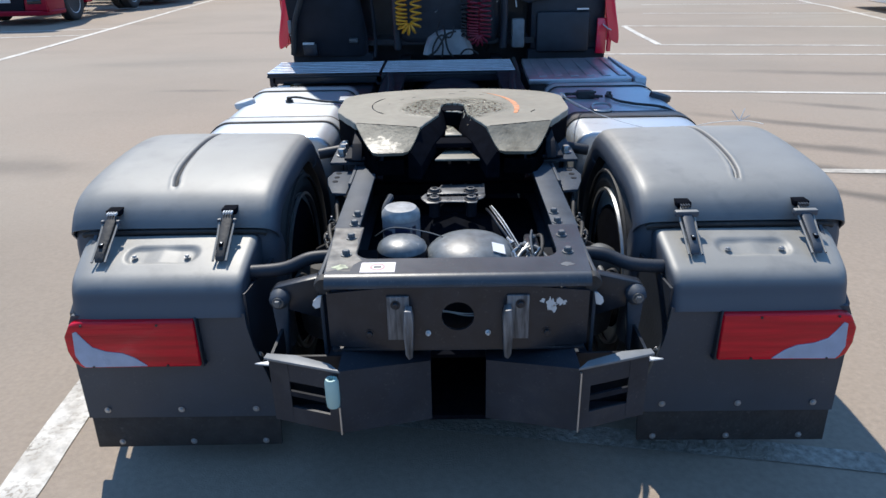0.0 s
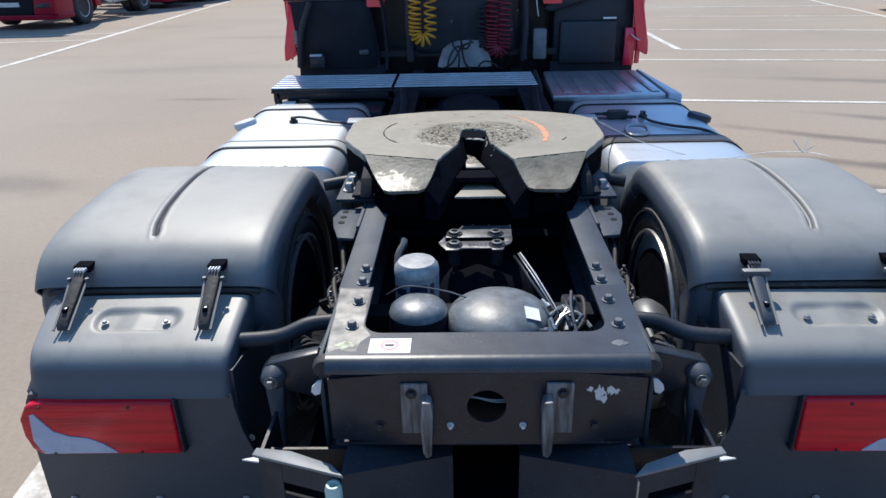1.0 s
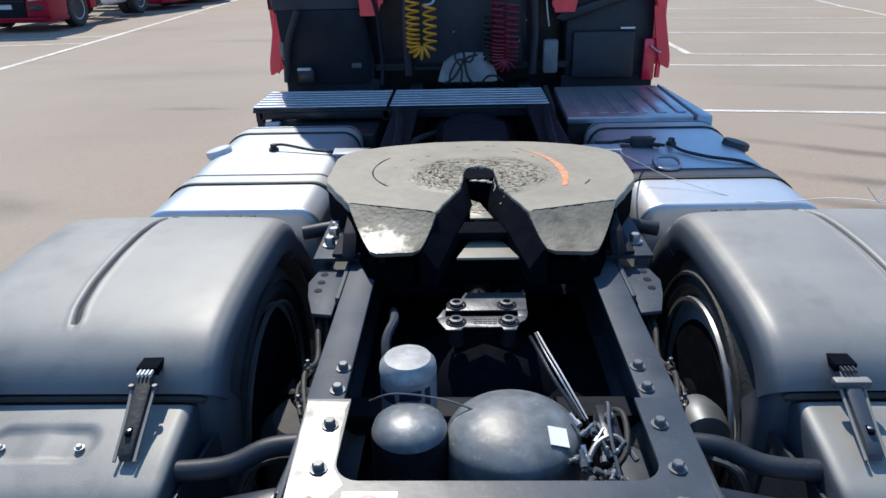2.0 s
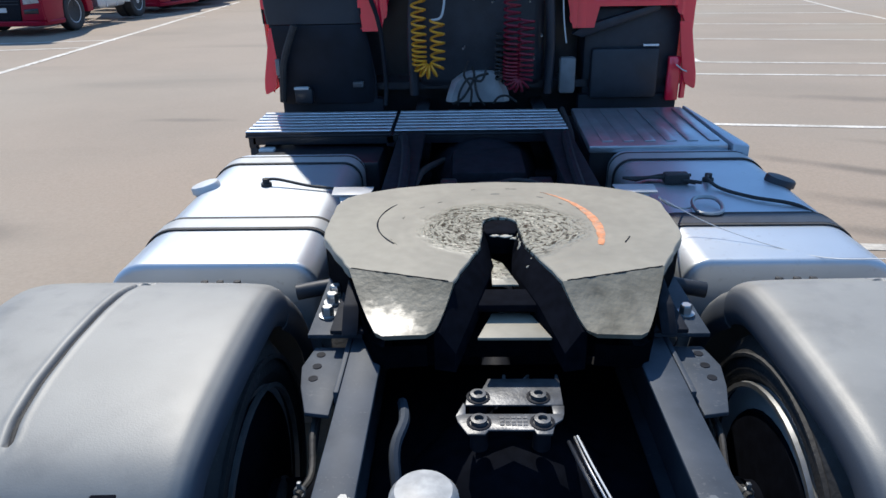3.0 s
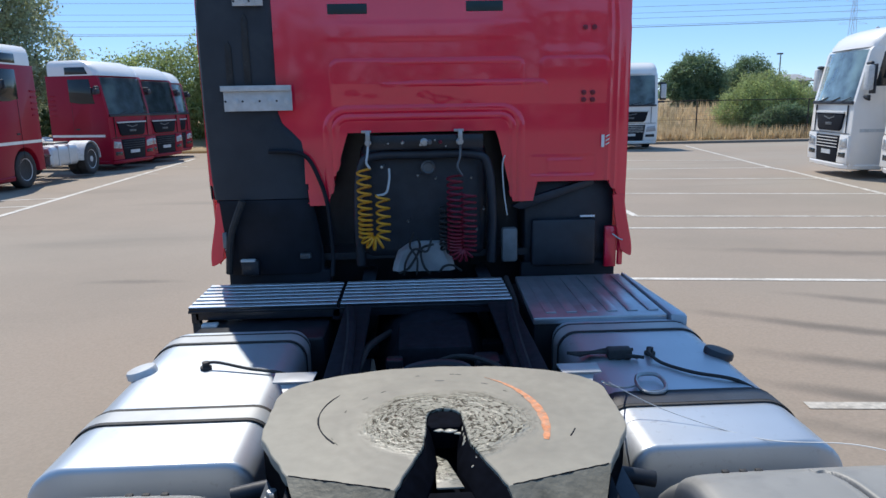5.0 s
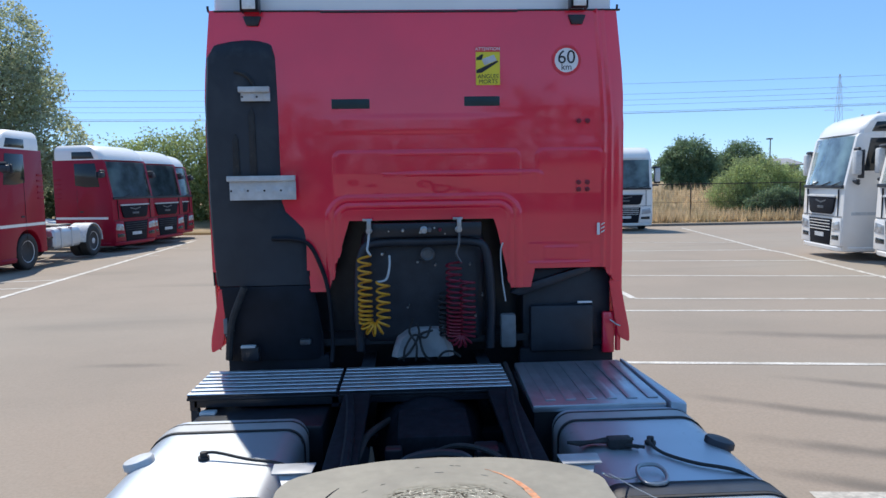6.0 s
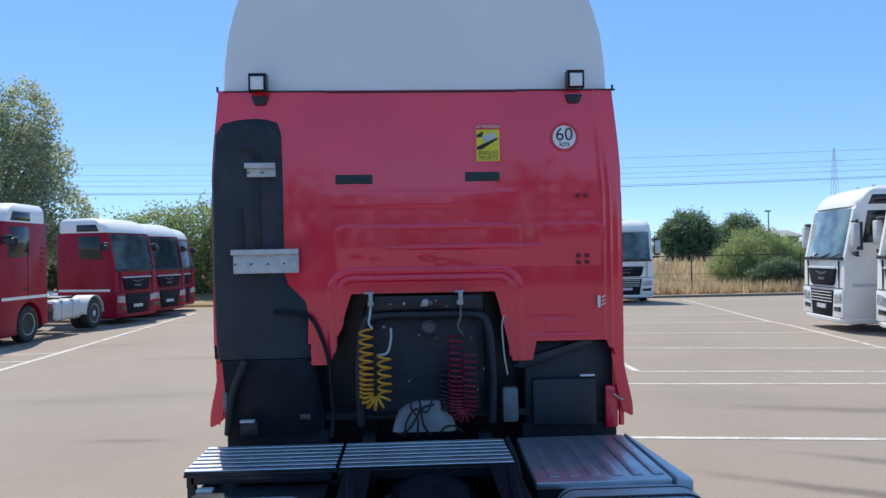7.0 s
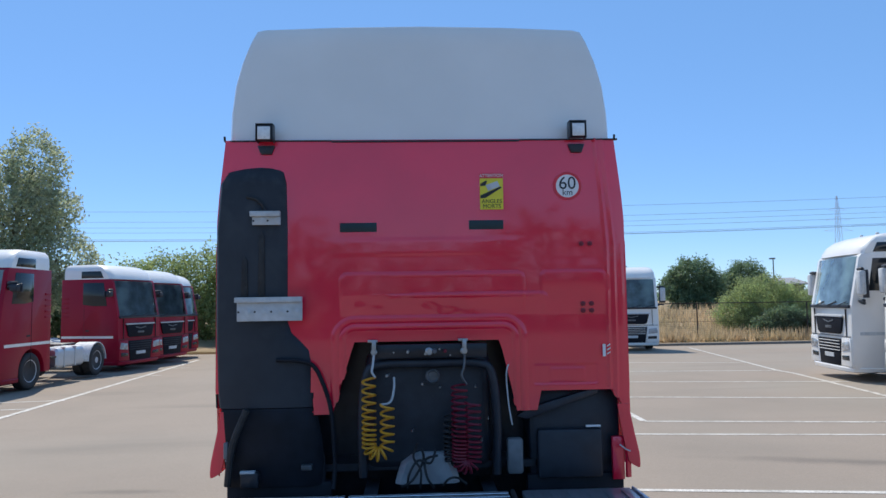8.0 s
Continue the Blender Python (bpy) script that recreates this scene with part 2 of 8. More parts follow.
PALE = mat("pale_plastic", (0.55, 0.57, 0.58), 0.5, vary=0.12, scale=20, stain=(0.35, 0.35, 0.34), stain_scale=7, stain_amount=0.5)
GREYPLASTIC = mat("mid_grey_plastic", (0.17, 0.18, 0.19), 0.5, vary=0.15, scale=20)
MINT = mat("pale_green_plastic", (0.35, 0.5, 0.46), 0.45, vary=0.1)
STICKER = mat("white_sticker", (0.72, 0.68, 0.68), 0.5, vary=0.06, scale=40, stain=(0.6, 0.4, 0.4), stain_scale=20, stain_amount=0.6)
STICKYELLOW = mat("yellow_sticker", (0.78, 0.66, 0.04), 0.45, vary=0.05)
PRINTBLUE = mat("dark_blue_print", (0.03, 0.035, 0.09), 0.5, vary=0.2)
FADEDRED = mat("faded_red_print", (0.66, 0.3, 0.3), 0.5, vary=0.2, scale=90)
PRIMER = mat("scraped_primer", (0.42, 0.45, 0.3), 0.6, vary=0.4, scale=70, stain=(0.12, 0.12, 0.11), stain_scale=40, stain_amount=0.8)
INK = mat("black_ink", (0.012, 0.013, 0.018), 0.5, vary=0.1)
SIGNRED = mat("sign_red", (0.7, 0.03, 0.05), 0.45, vary=0.06)
SIGNWHITE = mat("sign_white", (0.8, 0.8, 0.8), 0.45, vary=0.04)
PLAQUE = mat("dark_plaque", (0.01, 0.03, 0.035), 0.5, vary=0.2)
ORANGE = mat("orange_paint_mark", (0.6, 0.23, 0.1), 0.65, vary=0.3, scale=60, stain=(0.34, 0.29, 0.23), stain_scale=34, stain_amount=1.0)
BARK = mat("bark", (0.12, 0.09, 0.06), 0.9, bump=0.6, bump_scale=14)
LEAF = mat("willow_leaves", (0.4, 0.44, 0.27), 0.55, vary=0.55, scale=2.2, stain=(0.4, 0.42, 0.3), stain_scale=0.8, stain_amount=0.6)
LEAFDARK = mat("dark_leaves", (0.17, 0.25, 0.14), 0.6, vary=0.5, scale=2.0, stain=(0.11, 0.15, 0.06), stain_scale=0.7, stain_amount=0.5)
LEAFLIGHT = mat("light_green_leaves", (0.34, 0.41, 0.17), 0.6, vary=0.5, scale=2.0, stain=(0.17, 0.2, 0.08), stain_scale=0.6, stain_amount=0.6)
# Grey lifted towards blue, with distance haze in the colour.
WIRE = mat("power_line", (0.2, 0.24, 0.3), 0.6)
ROOFTILE = mat("grey_roof", (0.26, 0.26, 0.27), 0.8, vary=0.2, scale=3)


def grease_steel():
    """Worn, greased fifth wheel steel: dull dry plate with two ruffled lobes of old grease beside the throat."""
    m = mat("greased_steel", (0.275, 0.256, 0.21), 0.62, metal=0.0, vary=0.07, scale=26, bump=0.04, bump_scale=70,
            stain=(0.2, 0.188, 0.158), stain_scale=5, stain_amount=0.75, rough_vary=0.1, spec=0.28)
    nt = m.node_tree
    b = nt.nodes["Principled BSDF"]
    co = nt.nodes["Texture Coordinate"]

    def vec(op, second):
        n = nt.nodes.new("ShaderNodeVectorMath")
        n.operation = op
        if second is not None:
            n.inputs[1].default_value = second
        return n

    def math_node(op, second=None):
        n = nt.nodes.new("ShaderNodeMath")
        n.operation = op
        if second is not None:
            n.inputs[1].default_value = second
        return n

    sub = vec("SUBTRACT", (0, 1.4, 1.16))
    nt.links.new(co.outputs["Object"], sub.inputs[0])
    sep = nt.nodes.new("ShaderNodeSeparateXYZ")
    nt.links.new(sub.outputs[0], sep.inputs[0])
    join = nt.nodes.new("ShaderNodeCombineXYZ")
    nt.links.new(sep.outputs[0], join.inputs[0])
    squash = math_node("MULTIPLY", 1.2)
    nt.links.new(sep.outputs[1], squash.inputs[0])
    nt.links.new(squash.outputs[0], join.inputs[1])
    length = vec("LENGTH", None)
    nt.links.new(join.outputs[0], length.inputs[0])
    turn = math_node("ARCTAN2")
    nt.links.new(squash.outputs[0], turn.inputs[0])
    nt.links.new(sep.outputs[0], turn.inputs[1])
    ring_r, ring_a = math_node("MULTIPLY", 88.0), math_node("MULTIPLY", 5.5)
    nt.links.new(length.outputs["Value"], ring_r.inputs[0])
    nt.links.new(turn.outputs[0], ring_a.inputs[0])
    polar = nt.nodes.new("ShaderNodeCombineXYZ")
    nt.links.new(ring_r.outputs[0], polar.inputs[0])
    nt.links.new(ring_a.outputs[0], polar.inputs[1])
    patch = nt.nodes.new("ShaderNodeTexNoise")
    patch.inputs["Scale"].default_value, patch.inputs["Detail"].default_value = 9, 4
    nt.links.new(sub.outputs[0], patch.inputs["Vector"])
    wob = math_node("MULTIPLY", 0.16)
    nt.links.new(patch.outputs["Fac"], wob.inputs[0])
    dist = math_node("ADD")
    nt.links.new(length.outputs["Value"], dist.inputs[0])
    nt.links.new(wob.outputs[0], dist.inputs[1])
    lobe = nt.nodes.new("ShaderNodeMapRange")
    lobe.interpolation_type = "SMOOTHSTEP"
    lobe.inputs["From Min"].default_value, lobe.inputs["From Max"].default_value = 0.335, 0.275
    nt.links.new(dist.outputs[0], lobe.inputs[0])
    waves = nt.nodes.new("ShaderNodeTexNoise")
    waves.inputs["Scale"].default_value, waves.inputs["Detail"].default_value, waves.inputs["Distortion"].default_value = 0.55, 4, 0.6
    nt.links.new(polar.outputs[0], waves.inputs["Vector"])
    lumps = nt.nodes.new("ShaderNodeTexNoise")
    lumps.inputs["Scale"].default_value, lumps.inputs["Detail"].default_value = 75, 6
    nt.links.new(sub.outputs[0], lumps.inputs["Vector"])
    add = math_node("ADD")
    nt.links.new(waves.outputs["Fac"], add.inputs[0])
    nt.links.new(lumps.outputs["Fac"], add.inputs[1])
    mul = math_node("MULTIPLY")
    nt.links.new(add.outputs[0], mul.inputs[0])
    nt.links.new(lobe.outputs[0], mul.inputs[1])
    # faint round scoring left by trailer plates
    rounds = vec("LENGTH", None)
    nt.links.new(sub.outputs[0], rounds.inputs[0])
    score = nt.nodes.new("ShaderNodeTexWave")
    score.wave_type, score.rings_direction = "RINGS", "Z"
    score.inputs["Scale"].default_value, score.inputs["Distortion"].default_value, score.inputs["Detail"].default_value = 8.5, 3.5, 3
    nt.links.new(sub.outputs[0], score.inputs["Vector"])
    belt = nt.nodes.new("ShaderNodeMapRange")
    belt.interpolation_type = "SMOOTHSTEP"
    belt.inputs["From Min"].default_value, belt.inputs["From Max"].default_value, belt.inputs["To Max"].default_value = 0.4, 0.25, 0.09
    nt.links.new(rounds.outputs["Value"], belt.inputs[0])
    soft = math_node("MULTIPLY")
    nt.links.new(score.outputs["Fac"], soft.inputs[0])
    nt.links.new(belt.outputs[0], soft.inputs[1])
    high = math_node("ADD")
    nt.links.new(mul.outputs[0], high.inputs[0])
    nt.links.new(soft.outputs[0], high.inputs[1])
    bp = nt.nodes.new("ShaderNodeBump")
    bp.inputs["Strength"].default_value, bp.inputs["Distance"].default_value = 0.9, 0.005
    nt.links.new(high.outputs[0], bp.inputs["Height"])
    old = nt.nodes["Bump"]
    nt.links.new(old.outputs[0], bp.inputs["Normal"])
    nt.links.new(bp.outputs[0], b.inputs["Normal"])
    # the grease itself is darker, olive and wet
    hair = nt.nodes.new("ShaderNodeTexNoise")
    hair.inputs["Scale"].default_value, hair.inputs["Detail"].default_value, hair.inputs["Distortion"].default_value = 0.62, 4, 0.9
    nt.links.new(polar.outputs[0], hair.inputs["Vector"])
    centre = math_node("SUBTRACT", 0.5)
    nt.links.new(hair.outputs["Fac"], centre.inputs[0])
    away = math_node("ABSOLUTE")
    nt.links.new(centre.outputs[0], away.inputs[0])
    stroke = nt.nodes.new("ShaderNodeMapRange")
    stroke.interpolation_type = "SMOOTHSTEP"
    stroke.inputs["From Min"].default_value, stroke.inputs["From Max"].default_value = 0.08, 0.02
    nt.links.new(away.outputs[0], stroke.inputs[0])
    gate = nt.nodes.new("ShaderNodeMapRange")
    gate.inputs["From Min"].default_value, gate.inputs["From Max"].default_value = 0.38, 0.5
    nt.links.new(lumps.outputs["Fac"], gate.inputs[0])
    some = math_node("MULTIPLY")
    nt.links.new(stroke.outputs[0], some.inputs[0])
    nt.links.new(gate.outputs[0], some.inputs[1])
    dark = math_node("MULTIPLY")
    nt.links.new(some.outputs[0], dark.inputs[0])
    nt.links.new(lobe.outputs[0], dark.inputs[1])
    pale = nt.nodes.new("ShaderNodeMix")
    pale.data_type = "RGBA"
    nt.links.new(lobe.outputs[0], pale.inputs[0])
    nt.links.new(b.inputs["Base Color"].links[0].from_socket, pale.inputs[6])
    pale.inputs[7].default_value = (0.33, 0.315, 0.255, 1)
    mix = nt.nodes.new("ShaderNodeMix")
    mix.data_type = "RGBA"
    nt.links.new(dark.outputs[0], mix.inputs[0])
    nt.links.new(pale.outputs[2], mix.inputs[6])
    mix.inputs[7].default_value = (0.04, 0.037, 0.025, 1)
    nt.links.new(mix.outputs[2], b.inputs["Base Color"])
    wet = nt.nodes.new("ShaderNodeMapRange")
    wet.inputs["To Min"].default_value, wet.inputs["To Max"].default_value = 0.52, 0.2
    nt.links.new(lobe.outputs[0], wet.inputs[0])
    nt.links.new(wet.outputs[0], b.inputs["Roughness"])
    return m


GREASE = grease_steel()
WETPALE = mat("wet_pale_grease", (0.42, 0.4, 0.34), 0.2, vary=0.3, scale=60, bump=0.5, bump_scale=90, spec=0.6)
RAMP = mat("greasy_ramp_steel", (0.135, 0.126, 0.1), 0.5, metal=0.0, vary=0.35, scale=18, bump=0.3, bump_scale=60, stain=(0.24, 0.225, 0.185), stain_scale=6, stain_amount=0.8, rough_vary=0.1, spec=0.12)


def wet_corner(m, at, reach):
    """A puddle of wet grease with a ragged edge lies on one corner of the ramps."""
    nt = m.node_tree
    b, co = nt.nodes["Principled BSDF"], nt.nodes["Texture Coordinate"]
    d = nt.nodes.new("ShaderNodeVectorMath")
    d.operation = "DISTANCE"
    d.inputs[1].default_value = at
    nt.links.new(co.outputs["Object"], d.inputs[0])
    n = nt.nodes.new("ShaderNodeTexNoise")
    n.inputs["Scale"].default_value, n.inputs["Detail"].default_value = 38, 5
    nt.links.new(co.outputs["Object"], n.inputs["Vector"])
    w = nt.nodes.new("ShaderNodeMath")
    w.operation = "MULTIPLY_ADD"
    w.inputs[1].default_value = 0.16
    nt.links.new(n.outputs["Fac"], w.inputs[0])
    nt.links.new(d.outputs["Value"], w.inputs[2])
    for socket, dry, wet in (("Specular IOR Level", 0.12, 0.9), ("Roughness", 0.52, 0.36), ("Coat Weight", 0.0, 0.3)):
        r = nt.nodes.new("ShaderNodeMapRange")
        r.inputs["From Min"].default_value, r.inputs["From Max"].default_value = reach - 0.07, reach + 0.07
        r.inputs["To Min"].default_value, r.inputs["To Max"].default_value = wet, dry
        nt.links.new(w.outputs[0], r.inputs[0])
        nt.links.new(r.outputs[0], b.inputs[socket])


wet_corner(RAMP, (-0.29, 0.93, 1.103), 0.12)
RAMP.node_tree.nodes["Principled BSDF"].inputs["Coat Roughness"].default_value = 0.29
RAMP.node_tree.nodes["Principled BSDF"].inputs["Coat IOR"].default_value = 1.9


def specks(m, tint, scale=90.0, amount=0.5, lo=0.6, hi=0.7, seed=0.0):
    """Sparse dust, chips and splashes over a surface."""
    nt = m.node_tree
    b, co = nt.nodes["Principled BSDF"], nt.nodes["Texture Coordinate"]
    mp = nt.nodes.new("ShaderNodeMapping")
    mp.inputs["Location"].default_value = (seed, seed * 0.7, seed * 1.3)
    nt.links.new(co.outputs["Object"], mp.inputs[0])
    one = nt.nodes.new("ShaderNodeTexNoise")
    one.inputs["Scale"].default_value, one.inputs["Detail"].default_value = scale, 4
    nt.links.new(mp.outputs[0], one.inputs["Vector"])
    two = nt.nodes.new("ShaderNodeTexNoise")
    two.inputs["Scale"].default_value, two.inputs["Detail"].default_value = scale * 0.07, 3
    nt.links.new(mp.outputs[0], two.inputs["Vector"])
    r1, r2 = nt.nodes.new("ShaderNodeMapRange"), nt.nodes.new("ShaderNodeMapRange")
    r1.inputs["From Min"].default_value, r1.inputs["From Max"].default_value, r1.inputs["To Max"].default_value = lo, hi, amount
    r2.inputs["From Min"].default_value, r2.inputs["From Max"].default_value = 0.4, 0.65
    nt.links.new(one.outputs["Fac"], r1.inputs[0])
    nt.links.new(two.outputs["Fac"], r2.inputs[0])
    f = nt.nodes.new("ShaderNodeMath")
    f.operation = "MULTIPLY"
    nt.links.new(r1.outputs[0], f.inputs[0])
    nt.links.new(r2.outputs[0], f.inputs[1])
    mix = nt.nodes.new("ShaderNodeMix")
    mix.data_type = "RGBA"
    nt.links.new(f.outputs[0], mix.inputs[0])
    nt.links.new(b.inputs["Base Color"].links[0].from_socket, mix.inputs[6])
    mix.inputs[7].default_value = (*tint, 1)
    nt.links.new(mix.outputs[2], b.inputs["Base Color"])


specks(LINE, (0.25, 0.22, 0.18), 55, 0.9, 0.5, 0.6)
specks(LINE, (0.27, 0.235, 0.19), 9, 0.8, 0.5, 0.62, 2.0)
specks(CHASSIS, (0.12, 0.115, 0.11), 120, 0.3)
specks(CHASSIS_GREY, (0.2, 0.2, 0.2), 130, 0.3)
specks(FRAMEGLOSS, (0.2, 0.2, 0.2), 130, 0.3)
specks(DUSTBLACK, (0.14, 0.135, 0.125), 120, 0.3)
specks(DUSTBLACK, (0.06, 0.06, 0.062), 14, 0.6, 0.5, 0.66, 3.0)
specks(BLACKPLASTIC, (0.08, 0.08, 0.085), 110, 0.3)
specks(INTAKEBLACK, (0.06, 0.068, 0.075), 12, 0.6, 0.5, 0.7)
def lit_top(m, bare):
    """Paints light from above: faces that look up stay pale, steep faces turn darker."""
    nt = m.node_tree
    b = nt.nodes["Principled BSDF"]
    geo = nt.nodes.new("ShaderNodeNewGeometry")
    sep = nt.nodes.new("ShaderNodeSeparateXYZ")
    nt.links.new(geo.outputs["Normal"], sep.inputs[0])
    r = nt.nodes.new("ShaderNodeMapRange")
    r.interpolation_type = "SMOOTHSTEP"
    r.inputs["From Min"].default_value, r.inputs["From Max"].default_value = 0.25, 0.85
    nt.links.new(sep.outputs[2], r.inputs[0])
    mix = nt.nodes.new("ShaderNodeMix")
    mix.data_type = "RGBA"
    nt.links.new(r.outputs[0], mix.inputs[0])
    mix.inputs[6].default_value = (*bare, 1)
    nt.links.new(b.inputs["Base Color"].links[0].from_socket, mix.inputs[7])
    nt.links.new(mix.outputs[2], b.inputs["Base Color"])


specks(PLASTIC, (0.28, 0.27, 0.24), 60, 0.3)
specks(PLASTIC, (0.085, 0.088, 0.092), 16, 0.5, 0.5, 0.7, 5.0)
lit_top(PLASTIC, (0.05, 0.061, 0.08))
specks(PLASTICDARK, (0.14, 0.138, 0.13), 110, 0.3)
specks(RUBBER, (0.1, 0.095, 0.09), 70, 0.5)
specks(ALU, (0.3, 0.31, 0.32), 40, 0.4)
specks(VESSEL, (0.3, 0.3, 0.3), 50, 0.5)


def leafy(m):
    """Lets light through thin leaves."""
    nt = m.node_tree
    b, out = nt.nodes["Principled BSDF"], nt.nodes["Material Output"]
    t = nt.nodes.new("ShaderNodeBsdfTranslucent")
    mix = nt.nodes.new("ShaderNodeMixShader")
    mix.inputs[0].default_value = 0.55
    nt.links.new(b.inputs["Base Color"].links[0].from_socket, t.inputs["Color"])
    nt.links.new(b.outputs[0], mix.inputs[1])
    nt.links.new(t.outputs[0], mix.inputs[2])
    nt.links.new(mix.outputs[0], out.inputs["Surface"])


for one in (LEAF, LEAFDARK, LEAFLIGHT, DRYGRASS):
    leafy(one)


# ---- mesh helpers ----
def thing(name, label, category, at=(0, 0, 0), group="", kind=""):
    ob = new(name)
    ob.location = at
    WORLD[ob.name] = Matrix.Translation(at)
    return tagged(ob, label, category, group, kind)


def to_mesh(name, bm, material, sharp=38):
    bmesh.ops.recalc_face_normals(bm, faces=bm.faces)
    for f in bm.faces:
        f.smooth = True
    for e in bm.edges:
        if len(e.link_faces) == 2 and e.calc_face_angle(0) > radians(sharp):
            e.smooth = False
    me = bpy.data.meshes.new(name)
    bm.to_mesh(me)
    bm.free()
    for one in material if isinstance(material, (list, tuple)) else [material]:
        me.materials.append(one)
    return me


WORLD = {}


def put(name, me, parent=None, m=None, label=""):
    """A mesh object at the world pose m, under a thing or a part."""
    ob = new(name, me)
    m = m.copy() if m is not None else Matrix.Identity(4)
    ob.matrix_basis = m
    if parent is not None:
        ob.parent = parent
        ob.matrix_parent_inverse = WORLD[parent.name].inverted()
    WORLD[ob.name] = m
    return tagged(ob, label)


def part(name, bm, material, parent=None, label="", sharp=38):
    return put(name, to_mesh(name, bm, material, sharp), parent, None, label)


def merge(bm, other, m=None):
    if m is not None:
        bmesh.ops.transform(other, matrix=m, verts=other.verts)
    me = bpy.data.meshes.new("tmp")
    other.to_mesh(me)
    other.free()
    bm.from_mesh(me)
    bpy.data.meshes.remove(me)


def box(bm, x0, x1, y0, y1, z0, z1, bevel=0.0, seg=2, m=None):
    t = bmesh.new()
    bmesh.ops.create_cube(t, size=1)
    bmesh.ops.transform(t, matrix=Matrix.LocRotScale(((x0 + x1) / 2, (y0 + y1) / 2, (z0 + z1) / 2), None, (abs(x1 - x0), abs(y1 - y0), abs(z1 - z0))), verts=t.verts)
    if bevel:
        bmesh.ops.bevel(t, geom=list(t.edges), offset=bevel, segments=seg, affect="EDGES", profile=0.5)
    merge(bm, t, m)


def prism(bm, pts, axis, a, b, bevel=0.0, seg=2):
    """A polygon pushed along an axis from a to b. pts: (y, z), (x, z) or (x, y)."""
    t = bmesh.new()

    def place(p, d):
        return {"x": (d, p[0], p[1]), "y": (p[0], d, p[1]), "z": (p[0], p[1], d)}[axis]

    lo = [t.verts.new(place(p, a)) for p in pts]
    hi = [t.verts.new(place(p, b)) for p in pts]
    n = len(pts)
    t.faces.new(lo)
    t.faces.new(hi[::-1])
    for i in range(n):
        t.faces.new((lo[i], hi[i], hi[(i + 1) % n], lo[(i + 1) % n]))
    bmesh.ops.recalc_face_normals(t, faces=t.faces)
    if bevel:
        bmesh.ops.bevel(t, geom=list(t.edges), offset=bevel, segments=seg, affect="EDGES", profile=0.5, clamp_overlap=True)
    merge(bm, t)


def loft(bm, rings, closed=True, caps=True):
    rows = [[bm.verts.new(p) for p in r] for r in rings]
    n = len(rows[0])
    for a, b in zip(rows, rows[1:]):
        for i in range(n if closed else n - 1):
            j = (i + 1) % n
            bm.faces.new((a[i], a[j], b[j], b[i]))
    if caps and closed:
        bm.faces.new(rows[0][::-1])
        bm.faces.new(rows[-1])


def tube(bm, pts, r, n=8, caps=True):
    pts = [Vector(p) for p in pts]
    rings = []
    up = Vector((0.3, 0.2, 0.93))
    for i, p in enumerate(pts):
        d = (pts[min(i + 1, len(pts) - 1)] - pts[max(i - 1, 0)]).normalized()
        a = d.cross(up)
        if a.length < 0.05:
            a = d.cross(Vector((1, 0, 0)))
        a.normalize()
        up = a.cross(d).normalized()
        rad = r[i] if isinstance(r, (list, tuple)) else r
        rings.append([p + rad * (math.cos(2 * math.pi * k / n) * a + math.sin(2 * math.pi * k / n) * up) for k in range(n)])
    loft(bm, rings, True, caps)


def smooth_path(pts, steps=6):
    """A soft curve through the points."""
    pts = [Vector(p) for p in pts]
    out = []
    for i in range(len(pts) - 1):
        p0, p1, p2, p3 = pts[max(i - 1, 0)], pts[i], pts[i + 1], pts[min(i + 2, len(pts) - 1)]
        for k in range(steps):
            t = k / steps
            out.append(0.5 * ((2 * p1) + (p2 - p0) * t + (2 * p0 - 5 * p1 + 4 * p2 - p3) * t * t + (3 * p1 - p0 - 3 * p2 + p3) * t ** 3))
    return out + [pts[-1]]


def lathe(bm, profile, at, axis="z", n=24, m=None, hollow=False):
    """profile: (radius, height along the axis)."""
    t = bmesh.new()
    rings = []
    for r, h in profile:
        ring = []
        for k in range(n):
            c, s = max(r, 1e-4) * math.cos(2 * math.pi * k / n), max(r, 1e-4) * math.sin(2 * math.pi * k / n)
            ring.append({"z": (c, s, h), "x": (h, c, s), "y": (c, h, s)}[axis])
        rings.append(ring)
    if hollow:
        rings.append(rings[0])
    loft(t, rings, caps=not hollow)
    if hollow:
        bmesh.ops.remove_doubles(t, verts=t.verts, dist=1e-6)
    if m is not None:
        bmesh.ops.transform(t, matrix=m, verts=t.verts)
    bmesh.ops.transform(t, matrix=Matrix.Translation(at), verts=t.verts)
    merge(bm, t)


def bolt_mesh(name, r, h, material):
    bm = bmesh.new()
    lathe(bm, [(r * 1.5, 0), (r * 1.5, h * 0.2), (r * 1.02, h * 0.22)], (0, 0, 0), n=12)
    lathe(bm, [(r, h * 0.2), (r, h * 0.85), (r * 0.8, h)], (0, 0, 0), n=6)
    return to_mesh(name, bm, material)


BOLT = bolt_mesh("bolt", 0.011, 0.016, DULLSTEEL)
BOLT_BIG = bolt_mesh("nut", 0.016, 0.03, STEEL)
BOLT_BLACK = bolt_mesh("bolt", 0.009, 0.01, CHASSIS)
SCREW = bolt_mesh("screw", 0.0068, 0.007, STEEL)
STUD = bolt_mesh("stud", 0.0052, 0.012, PALE)
UP_TO = {"z": pose(0, 0, 0), "back": pose(0, 0, 0, 90, 0, 0), "left": pose(0, 0, 0, 0, -90, 0), "right": pose(0, 0, 0, 0, 90, 0)}


def bolt(me, at, parent, facing="z"):
    return put(me.name, me, parent, Matrix.Translation(at) @ UP_TO[facing])


